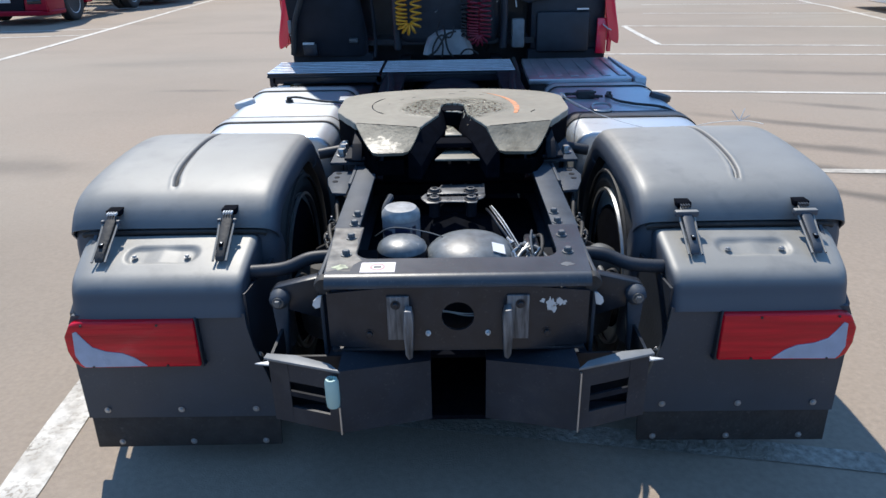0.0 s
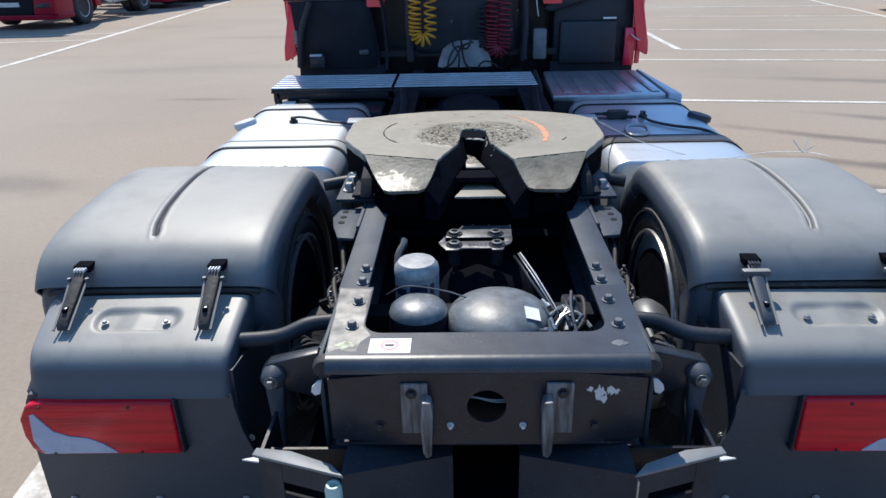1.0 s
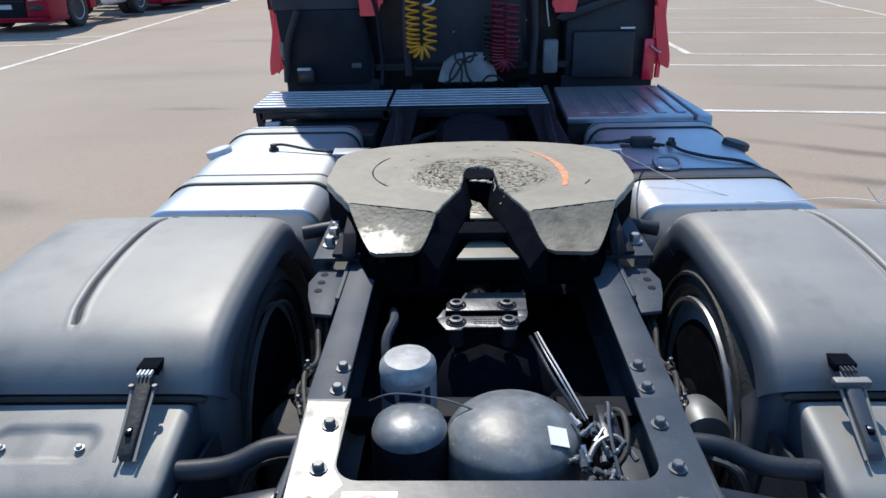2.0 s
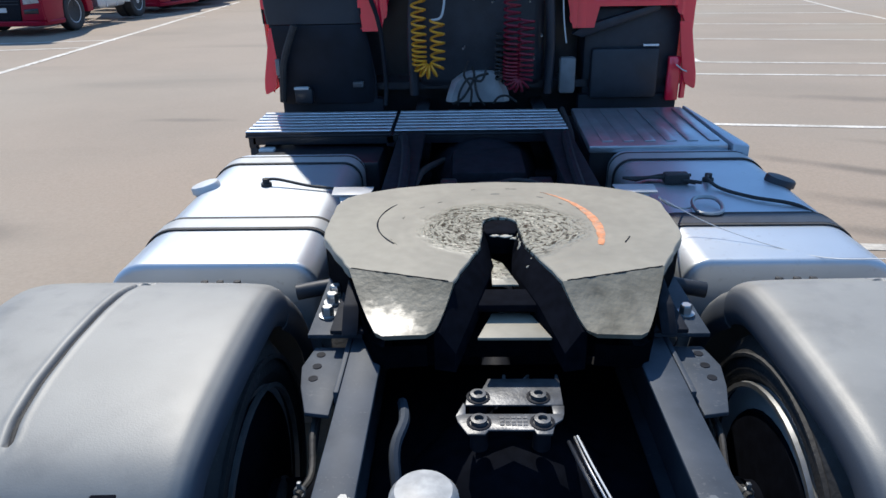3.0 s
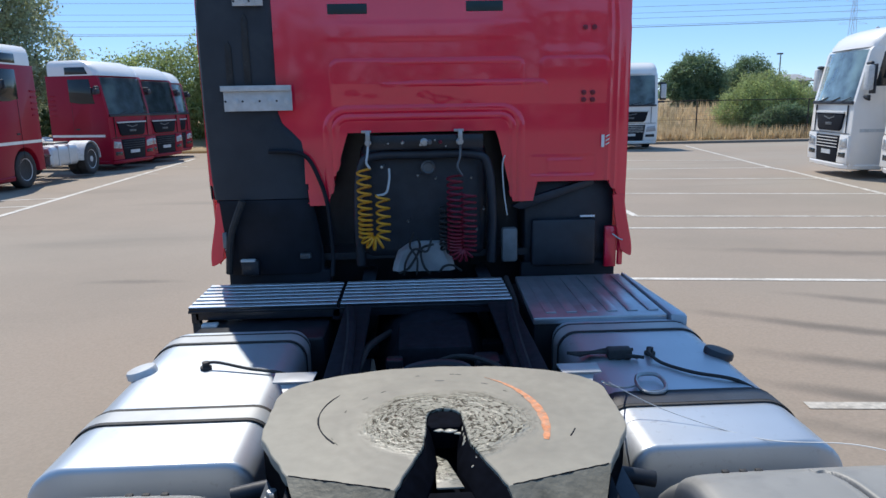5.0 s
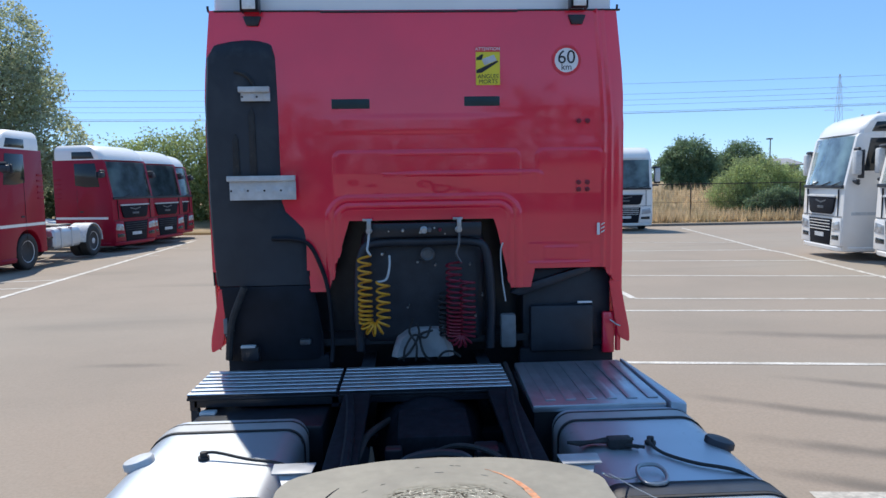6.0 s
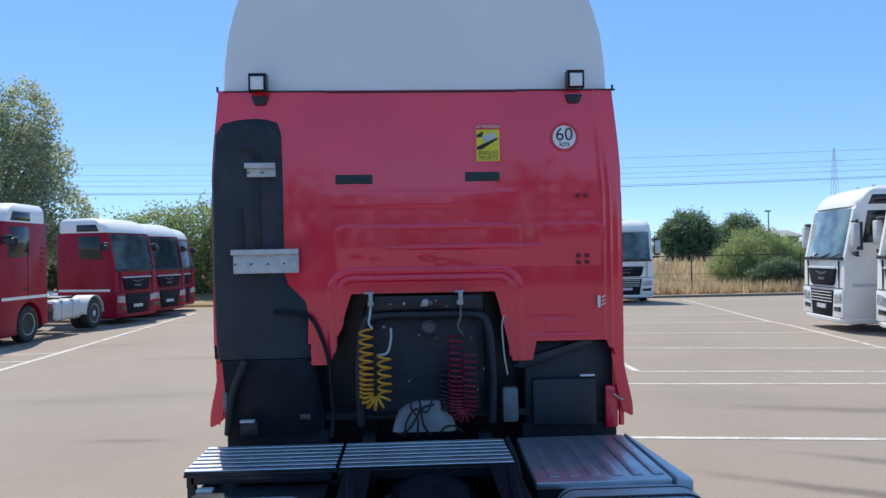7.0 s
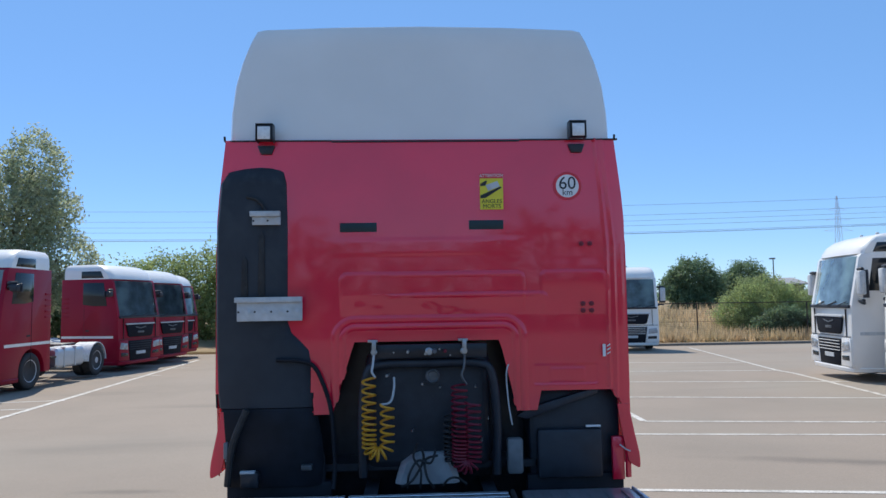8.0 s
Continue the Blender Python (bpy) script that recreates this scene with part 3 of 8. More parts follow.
def lettering(name, text, size, material, parent, m, label=""):
    cu = bpy.data.curves.new("letters", "FONT")
    cu.body, cu.size, cu.align_x, cu.align_y, cu.extrude = text, size, "CENTER", "CENTER", 0.0006
    ob = bpy.data.objects.new("letters", cu)
    scene.collection.objects.link(ob)
    me = bpy.data.meshes.new_from_object(ob.evaluated_get(bpy.context.evaluated_depsgraph_get()))
    bpy.data.objects.remove(ob)
    bpy.data.curves.remove(cu)
    me.materials.clear()
    me.materials.append(material)
    return put(name, me, parent, m, label)


# ---- ground ----
bm = bmesh.new()
rows_y = [-450, -60, -20, -8, -3, 0, 2] + [2 + 0.6 * k for k in range(1, 21)] + [16, 20, 30, 60, 140, 300, 750]
loft(bm, [[(x, y, ground_z(y)) for x in (-600, -60, -12, -4, 0, 4, 12, 60, 600)] for y in rows_y], closed=False)
tagged(part("ground", bm, ASPHALT), "sunlit worn grey-beige asphalt yard", "ground", kind="structure")


def strip(name, pts, width, material, lift, label, category, taper=False):
    bm = bmesh.new()
    rows = []
    for i, p in enumerate(pts):
        a, b = Vector(pts[max(i - 1, 0)]), Vector(pts[min(i + 1, len(pts) - 1)])
        d = (b - a).normalized()
        s = Vector((-d.y, d.x)) * width / 2 * (math.sin(math.pi * min(max(i / (len(pts) - 1), 0.03), 0.97)) if taper else 1)
        rows.append((bm.verts.new((p[0] + s.x, p[1] + s.y, ground_z(p[1] + s.y) + lift)), bm.verts.new((p[0] - s.x, p[1] - s.y, ground_z(p[1] - s.y) + lift))))
    for (a, b), (c, d) in zip(rows, rows[1:]):
        bm.faces.new((a, b, d, c))
    return tagged(part(name, bm, material), label, category, group="yard markings", kind="structure")


# parking lines, from the lane line before the red trucks to the bays
def straight(x0, y0, x1, y1, n=12):
    return [(x0 + (x1 - x0) * k / n, y0 + (y1 - y0) * k / n) for k in range(n + 1)]


strip("lane_line", straight(-6.9, -28, -7.3, 2.6, 4) + straight(-7.45, 5.6, -8.1, 12.4, 10) + straight(-8.3, 15, -9.3, 30, 4), 0.14, LINE, 0.004, "worn white lane line painted on the asphalt", "road marking")
strip("bay_line", straight(-1.3, -6, -1.4, 0.1, 4) + [(-1.418, 0.308), (-1.43, 0.52), (-1.5, 2.0)] + straight(-1.62, 4, -2.0, 9.5), 0.142, LINE, 0.004, "thick white bay line beside the truck", "road marking")
strip("bay_line", straight(-0.6, 0.5, 1.05, 0.23) + [(1.385, 0.165)], 0.1, WORNLINE, 0.004, "worn dirty bay line in the truck's shadow", "road marking")
strip("bay_line", straight(2.25, 3.4, 11.0, 2.5), 0.1, FADEDLINE, 0.004, "faded white parking bay line", "road marking")
for x0, y0, x1, y1 in [(2.0, 6.83, 11.7, 5.3), (2.45, 10.42, 12.1, 8.85), (3.85, 11.57, 10.3, 10.4), (4.0, 15.05, 10.0, 13.83), (5.2, 18.05, 10.9, 17.0), (5.9, 20.96, 10.9, 20.3), (6.4, 24.55, 11.3, 23.2)]:
    strip("bay_line", straight(x0, y0, x1, y1), 0.1, LINE, 0.004, "faded white parking bay line", "road marking")
strip("lane_line", straight(9.8, 13.4, 10.76, 19.3) + straight(10.78, 20.3, 12.85, 32.3, 4), 0.12, LINE, 0.0042, "white line closing the row of parking bays", "road marking")
strip("bay_line", straight(3.84, 11.6, 3.99, 15.03), 0.12, LINE, 0.0044, "short white line between bays", "road marking")
for y in (14.9, 16.3, 22.6, 25.6):
    strip("bay_line", [(-8.3, y + 0.2), (-12.5, y - 0.4)], 0.1, LINE, 0.0043, "faded white bay line in front of the red trucks", "road marking")

# ---- the tractor unit: frame ----
truck = thing("tractor_truck", "red two-axle tractor truck with white roof, seen from behind without trailer", "truck", (0, 2.2, G))


def side_box(bm, s, x0, x1, *rest, **kw):
    box(bm, min(s * x0, s * x1), max(s * x0, s * x1), *rest, **kw)


AX_Y, AX_Z, TYRE_R = 0.845, 0.655, 0.418
for s in (-1, 1):
    bm = bmesh.new()
    side_box(bm, s, 0.368, 0.378, 0.06, 5.6, 0.75, 1.0045, bevel=0.002)
    side_box(bm, s, 0.300, 0.3785, 0.374, 5.6, 1.005, 1.0155, bevel=0.003)
    side_box(bm, s, 0.300, 0.3675, 0.06, 5.6, 0.75, 0.759, bevel=0.002)
    rail = part("frame_rail", bm, CHASSIS_GREY, truck, "dark grey painted steel frame rail")
    for y in (0.41, 0.49):
        bolt(BOLT, (s * 0.318, y, 1.0155), rail)
    for y in (0.62, 0.8, 1.5, 2.0, 2.4):
        for z in (0.83, 0.93):
            bolt(BOLT, (s * 0.378, y, z), rail, "right" if s > 0 else "left")

# closing end frame: U-shaped top plate with rounded inner corners, rear face with a round hole
bm = bmesh.new()
outer = [(-0.372, 0.372), (-0.356, 0.046), (0.356, 0.046), (0.372, 0.372)]
inner = [(0.284, 0.372)]
for k in range(7):
    a = math.pi / 2 * k / 6
    inner.append((0.238 + 0.046 * math.cos(a), 0.188 - 0.05 * math.sin(a)))
inner += [(-p[0], p[1]) for p in inner[::-1]]
prism(bm, outer + inner, "z", 1.0145, 1.0225)
roll = [(0.0465, 1.0225)] + [(0.043 - 0.03 * math.sin(math.pi / 2 * k / 8), 0.9925 + 0.03 * math.cos(math.pi / 2 * k / 8)) for k in range(9)]
roll += [(y + 0.008, z) if z < 1.0 else (min(y + 0.005, 0.0465), z - 0.008) for y, z in roll[::-1]]
prism(bm, roll, "x", -0.354, 0.354)
end_frame = part("end_frame", bm, FRAMEGLOSS, truck, "dark grey end cross member with bolted corner arms")
bm = bmesh.new()
n, hole = 28, []
ring_in = [(0.0 + 0.044 * math.cos(2 * math.pi * k / n), 0.907 + 0.043 * math.sin(2 * math.pi * k / n)) for k in range(n)]
ring_out = []
for k in range(n):
    c, q = math.cos(2 * math.pi * k / n), math.sin(2 * math.pi * k / n)
    f = min(0.349 / max(abs(c), 1e-6), 0.094 / max(abs(q), 1e-6))
    ring_out.append((f * c, 0.9 + f * q))
rows = []
for y in (0.012, 0.02):
    rows.append(([bm.verts.new((p[0], y, p[1])) for p in ring_in], [bm.verts.new((p[0], y, p[1])) for p in ring_out]))
for k in range(n):
    j = (k + 1) % n
    for (i_, o_) in rows:
        bm.faces.new((i_[k], i_[j], o_[j], o_[k]))
    bm.faces.new((rows[0][0][k], rows[0][0][j], rows[1][0][j], rows[1][0][k]))
    bm.faces.new((rows[0][1][k], rows[0][1][j], rows[1][1][j], rows[1][1][k]))
box(bm, -0.345, 0.345, 0.012, 0.08, 0.80, 0.81, bevel=0.003)
face = part("rear_face", bm, CHASSIS, end_frame, "black rear face plate with a round hole")
for s in (-1, 1):
    for y in (0.166, 0.286):
        bolt(BOLT, (s * 0.312, y, 1.0225), end_frame)
    for x, z, one in ((0.081, 0.857, STUD), (0.24, 0.857, BOLT_BLACK)):
        bolt(one, (s * x, 0.012, z), end_frame, "back")
    bm = bmesh.new()
    side_box(bm, s, 0.13, 0.19, 0.004, 0.0118, 0.84, 0.972, bevel=0.002)
    bracket = part("hook_bracket", bm, SCUFFED, end_frame, "scuffed grey steel bracket")
    bolt(BOLT_BLACK, (s * 0.166, 0.004, 0.948), bracket, "back")
    bm = bmesh.new()
    prism(bm, [(s * 0.122, 0.945), (s * 0.141, 0.947), (s * 0.146, 0.885), (s * 0.142, 0.81), (s * 0.134, 0.796), (s * 0.123, 0.803), (s * 0.118, 0.915)], "y", -0.03, 0.0036, 0.003)
    part("hook", bm, SCUFFED, bracket, "worn grey steel hanging hook")
    # Black disc stands in for the dark of the corner hole.
    bm = bmesh.new()
    lathe(bm, [(0.001, -0.008), (0.022, -0.008), (0.026, 0.0), (0.026, 0.02)], (s * 0.362, 0.05, 0.985), "y", 16)
    part("corner_hole_disc", bm, RUBBER, end_frame, "black disc that stands in for a dark corner hole")
    bm = bmesh.new()
    prism(bm, [(s * 0.366, 0.964), (s * 0.376, 0.962), (s * 0.389, 0.948), (s * 0.392, 0.936), (s * 0.384, 0.926), (s * 0.372, 0.93), (s * 0.369, 0.945)], "y", 0.03, 0.036)
    part("reflector_tab", bm, PALE, end_frame, "pale plastic tab at the frame corner")

for k, (za, zb) in enumerate(((0.893, 0.882), (0.882, 0.876))):
    bm = bmesh.new()
    tube(bm, smooth_path([(-0.12, 0.09, za), (-0.03, 0.07 + 0.01 * k, (za + zb) / 2 + 0.004), (0.03, 0.07, zb), (0.12, 0.1, zb - 0.01)]), 0.0018, 6)
    part("wire", bm, PALE, end_frame, "thin pale wire behind the round hole")
# Black sheet added so the round hole looks dark inside.
bm = bmesh.new()
box(bm, -0.29, 0.29, 0.118, 0.126, 0.76, 0.985, bevel=0.002)
part("hole_backing", bm, BLACKGREASE, end_frame, "added black sheet that makes the hole look dark")
# stickers and scraped paint on the end frame
bm = bmesh.new()
box(bm, -0.262, -0.168, 0.05, 0.112, 1.0228, 1.0233)
tag = part("warning_sticker", bm, STICKER, end_frame, "white warning sticker with a red ring, peeling")
bm = bmesh.new()
lathe(bm, [(0.021, 0), (0.021, 0.0004), (0.015, 0.0004), (0.015, 0)], (-0.216, 0.083, 1.0234), n=20, hollow=True)
part("ring_print", bm, FADEDRED, tag)
bm = bmesh.new()
box(bm, -0.226, -0.206, 0.078, 0.087, 1.0234, 1.0237)
part("print_bar", bm, INK, tag)
# Bright metal patch stands in for sun glare on the left arm.
bm = bmesh.new()
rng = random.Random(21)
rim = [(-0.3705, 0.366)] + [(-0.371 + 0.0145 * k / 12 + rng.uniform(0.0005, 0.003), 0.36 - 0.024 * k) for k in range(13)] + [(-0.35 + 0.02 * k, 0.054 + rng.uniform(0.0, 0.02)) for k in range(4)]
rim += [(-0.27 + rng.uniform(-0.015, 0.01), 0.1), (-0.264, 0.128)] + [(-0.285 + rng.uniform(-0.006, -0.001), 0.17 + 0.024 * k) for k in range(9)]
prism(bm, rim, "z", 1.0223, 1.0227)
part("glare_patch", bm, GLAREMETAL, end_frame, "bright metal patch that stands in for sun glare")
for cx, cy, r, one in ((-0.318, 0.085, 0.024, PRIMER), (0.3, 0.09, 0.022, DULLSTEEL)):
    bm = bmesh.new()
    random.seed(int(cx * 1000))
    prism(bm, [(cx + r * random.uniform(0.4, 1.2) * math.cos(a), cy + 0.75 * r * random.uniform(0.4, 1.2) * math.sin(a)) for a in [2 * math.pi * k / 14 for k in range(14)]], "z", 1.0226, 1.0232)
    part("scraped_paint", bm, one, end_frame, "patch of scraped paint")
for cx, cz, r in ((0.247, 0.944, 0.02), (0.268, 0.95, 0.015), (0.226, 0.951, 0.009), (0.255, 0.926, 0.012), (0.284, 0.946, 0.008), (0.242, 0.862, 0.009)):
    bm = bmesh.new()
    random.seed(int(cx * 900))
    prism(bm, [(cx + r * random.uniform(0.3, 1.1) * math.cos(a), cz + r * random.uniform(0.3, 1.2) * math.sin(a)) for a in [2 * math.pi * k / 13 for k in range(13)]], "y", 0.0112, 0.0118)
    part("scraped_paint", bm, PALE, end_frame, "patch of scraped paint")

# ---- running gear and parts between the rails ----
bm = bmesh.new()
lathe(bm, [(0.07, -0.62), (0.085, -0.4), (0.11, -0.25), (0.2, -0.14), (0.235, 0.0), (0.2, 0.14), (0.11, 0.25), (0.085, 0.4), (0.07, 0.62)], (0, AX_Y, AX_Z), "x", 56)
part("rear_axle", bm, GREASESHADE, truck, "black drive axle with differential housing")
for y in (0.62, 1.42, 2.3, 3.0):
    bm = bmesh.new()
    box(bm, -0.366, 0.366, y - 0.04, y + 0.04, 0.765, 0.82, bevel=0.006)
    part("cross_member", bm, BLACKGREASE, truck, "black frame cross member")
# bolted casting over the axle
bm = bmesh.new()
prism(bm, [(-0.104, 0.851), (0.114, 0.851), (0.117, 0.953), (-0.05, 0.953), (-0.066, 0.91), (-0.1, 0.892)], "z", 0.9545, 0.959, 0.0015)
prism(bm, [(-0.055, 0.764), (0.042, 0.764), (0.046, 0.75), (0.079, 0.75), (0.088, 0.784), (0.106, 0.8), (0.112, 0.819), (-0.104, 0.819), (-0.125, 0.812), (-0.12, 0.79), (-0.1, 0.75), (-0.062, 0.75)], "z", 0.9545, 0.959, 0.0015)
prism(bm, [(-0.126, 0.812), (-0.1035, 0.8195), (-0.1035, 0.8505), (-0.108, 0.862)], "z", 0.9535, 0.958, 0.0015)
prism(bm, [(0.088, 0.8195), (0.112, 0.8195), (0.116, 0.8505), (0.088, 0.8505)], "z", 0.9535, 0.958, 0.0015)
for x0, x1, t in ((-0.016, -0.008, 0.0), (0.03, 0.038, 0.012), (0.109, 0.117, 0.0)):
    prism(bm, [(x0, 0.9535), (x1, 0.9535), (x1 + t, 0.974), (x0 + t, 0.974)], "z", 0.945, 0.957, 0.002)
casting = part("axle_bracket", bm, CASTIRON, truck, "dark cast iron bracket plate with slot and four bolts")
for x in (-0.075, 0.061):
    for y in (0.788, 0.879):
        bm = bmesh.new()
        lathe(bm, [(0.027, -0.004), (0.027, 0.002), (0.021, 0.003), (0.021, -0.003)], (x, y, 0.9595), n=18, hollow=True)
        part("washer_recess", bm, BLACKGREASE, casting)
        bm = bmesh.new()
        lathe(bm, [(0.018, -0.002), (0.018, 0.011), (0.0105, 0.012), (0.0105, 0.004), (0.001, 0.004)], (x, y, 0.9595), n=18)
        part("bolt_boss", bm, CASTIRON, casting)
bm = bmesh.new()
for k in range(5):
    for j in range(3):
        box(bm, -0.03 + 0.0125 * k, -0.0205 + 0.0125 * k, 0.778 + 0.0115 * j, 0.7855 + 0.0115 * j, 0.958, 0.9605)
part("cast_mark", bm, CASTIRON, casting, "unreadable raised casting marks")
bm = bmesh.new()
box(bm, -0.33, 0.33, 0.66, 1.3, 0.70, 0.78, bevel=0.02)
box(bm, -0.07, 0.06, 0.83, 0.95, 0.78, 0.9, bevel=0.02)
guide = part("axle_guide", bm, GREASESHADE, truck, "black axle guide arm")
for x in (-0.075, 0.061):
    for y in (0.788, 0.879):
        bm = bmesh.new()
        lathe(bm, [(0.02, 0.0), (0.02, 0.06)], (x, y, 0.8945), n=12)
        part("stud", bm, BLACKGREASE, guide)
# air reservoirs and dryer canister between the rails, over an added sun-blocking plate
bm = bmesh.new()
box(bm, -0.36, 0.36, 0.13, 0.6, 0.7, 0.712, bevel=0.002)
part("sun_block_plate", bm, GREASESHADE, truck, "added black plate under the reservoirs that blocks the sun")
bm = bmesh.new()
prof = [(0.14, -0.213), (0.14, -0.01)] + [(0.14 * math.cos(a), 0.062 * math.sin(a)) for a in [math.pi / 2 * k / 9 for k in range(10)]]
lathe(bm, prof, (0.045, 0.375, 0.925), "z", 36)
tank = part("air_reservoir", bm, VESSEL, truck, "dark grey steel air reservoir with domed end")
# Body painted black for its shade; only the dome keeps the grey.
bm = bmesh.new()
lathe(bm, [(0.078, -0.25), (0.078, -0.012), (0.0775, -0.006)], (-0.168, 0.36, 0.962), "z", 28)
small = part("small_reservoir", bm, BLACKGREASE, truck, "small air reservoir, body painted black for shade, with a grey domed end")
bm = bmesh.new()
lathe(bm, [(0.0775, -0.0055), (0.073, 0.008), (0.06, 0.019), (0.035, 0.027), (0.001, 0.03)], (-0.168, 0.36, 0.962), "z", 28)
part("dome", bm, VESSEL, small, "grey domed end")
# Sides get a darker paint than the cap, for their shade.
bm = bmesh.new()
lathe(bm, [(0.062, -0.288), (0.062, 0.0), (0.061, 0.008)], (-0.178, 0.5, 1.0), "z", 28)
can = part("dryer_cartridge", bm, CARTRIDGE, truck, "air dryer cartridge with a white domed cap, sides painted darker for shade")
bm = bmesh.new()
lathe(bm, [(0.0632, 0.006), (0.0632, 0.012), (0.061, 0.026), (0.051, 0.039), (0.02, 0.044), (0.001, 0.044)], (-0.178, 0.5, 1.0), "z", 28)
part("cap", bm, CAPGREY, can, "white domed cap")
bm = bmesh.new()
for a0, a1, z0, z1 in ((200, 245, 0.955, 0.978), (255, 300, 0.965, 0.99), (262, 295, 0.945, 0.955), (308, 322, 0.945, 0.99)):
    ring = [(0.0626 * math.cos(radians(a0 + (a1 - a0) * k / 8)), 0.0626 * math.sin(radians(a0 + (a1 - a0) * k / 8))) for k in range(9)]
    loft(bm, [[(-0.178 + x, 0.5 + y, z) for x, y in ring] for z in (z0, z1)], closed=False)
bmesh.ops.solidify(bm, geom=list(bm.faces), thickness=0.0006)
part("print_bar", bm, PRINTBLUE, can, "dark blue unreadable print")
bm = bmesh.new()
box(bm, -0.022, 0.022, -0.02, 0.02, -0.001, 0.001)
paper = put("paper_label", to_mesh("paper_label", bm, SIGNWHITE), tank, Matrix.Translation((0.129, 0.318, 0.9695)) @ Vector((0.34, -0.235, 0.91)).to_track_quat("Z", "Y").to_matrix().to_4x4() @ pose(0, 0, 0, 0, 0, 40), "small white paper label")
# hoses and cables in the frame opening
for i, (pts, r, one) in enumerate([
        ([(0.115, 0.76, 0.93), (0.125, 0.66, 0.95), (0.15, 0.56, 0.94), (0.2, 0.46, 0.9)], 0.0045, CHASSIS),
        ([(0.14, 0.76, 0.93), (0.15, 0.66, 0.945), (0.18, 0.55, 0.93), (0.22, 0.46, 0.88)], 0.004, RUBBER),
        ([(0.128, 0.77, 0.935), (0.138, 0.66, 0.952), (0.165, 0.56, 0.94), (0.21, 0.47, 0.89)], 0.0026, STEEL),
        ([(0.134, 0.77, 0.938), (0.146, 0.66, 0.955), (0.172, 0.56, 0.945), (0.215, 0.47, 0.895)], 0.0022, PALE),
        ([(-0.235, 0.62, 0.86), (-0.25, 0.7, 0.95), (-0.235, 0.78, 0.97), (-0.25, 0.9, 0.93)], 0.012, CHASSIS_GREY),
        ([(-0.26, 0.45, 0.96), (-0.2, 0.42, 1.0), (-0.1, 0.42, 0.985), (-0.03, 0.4, 0.97)], 0.0022, DULLSTEEL),
        ([(0.2, 0.24, 0.93), (0.25, 0.27, 0.97), (0.262, 0.36, 0.99), (0.24, 0.42, 0.95), (0.2, 0.4, 0.9)], 0.006, RUBBER),
        ([(0.17, 0.25, 0.94), (0.2, 0.3, 0.965), (0.24, 0.31, 0.975), (0.27, 0.26, 0.96)], 0.006, DULLSTEEL),
        ([(0.235, 0.22, 0.94), (0.225, 0.3, 0.99), (0.235, 0.38, 1.0), (0.25, 0.46, 0.94)], 0.0035, DULLSTEEL)]):
    bm = bmesh.new()
    tube(bm, smooth_path(pts), r, 8)
    part("hose", bm, one, truck, "thin air hose" if r < 0.008 else "black air hose")
random.seed(9)
block = None
for count, one in ((16, DULLSTEEL), (9, STEEL)):
    bm = bmesh.new()
    for k in range(count):
        x, y, z = 0.16 + random.uniform(0, 0.09), 0.2 + random.uniform(0, 0.16), 0.925 + random.uniform(0, 0.045)
        r = random.uniform(0.005, 0.009)
        turn = Matrix.Translation((x, y, z)) @ Matrix.Rotation(random.uniform(-1.2, 1.2), 4, "Y") @ Matrix.Rotation(random.uniform(-1.2, 1.2), 4, "X")
        lathe(bm, [(r, 0), (r, 0.012), (r * 0.6, 0.014), (r * 0.6, 0.034)], (0, 0, 0), "z", 8, turn)
    block = part("valve_block" if block is None else "fitting", bm, one, truck if block is None else block, "cluster of steel air fittings")
bm = bmesh.new()
box(bm, 0.215, 0.255, 0.3, 0.42, 0.84, 0.975, bevel=0.008)
valve = part("valve_body", bm, CHASSIS, truck, "black air valve body")
bm = bmesh.new()
lathe(bm, [(0.011, -0.012), (0.011, 0.014), (0.007, 0.018)], (0.235, 0.36, 0.975), "z", 10)
part("valve_stud", bm, DULLSTEEL, valve)
# Dark sheet added so the space under the frame stays in shade.
bm = bmesh.new()
box(bm, -0.5, 0.36, 0.1, 2.9, 0.5, 0.515)
part("under_block_sheet", bm, GREASESHADE, truck, "added dark sheet that keeps sun out under the frame")

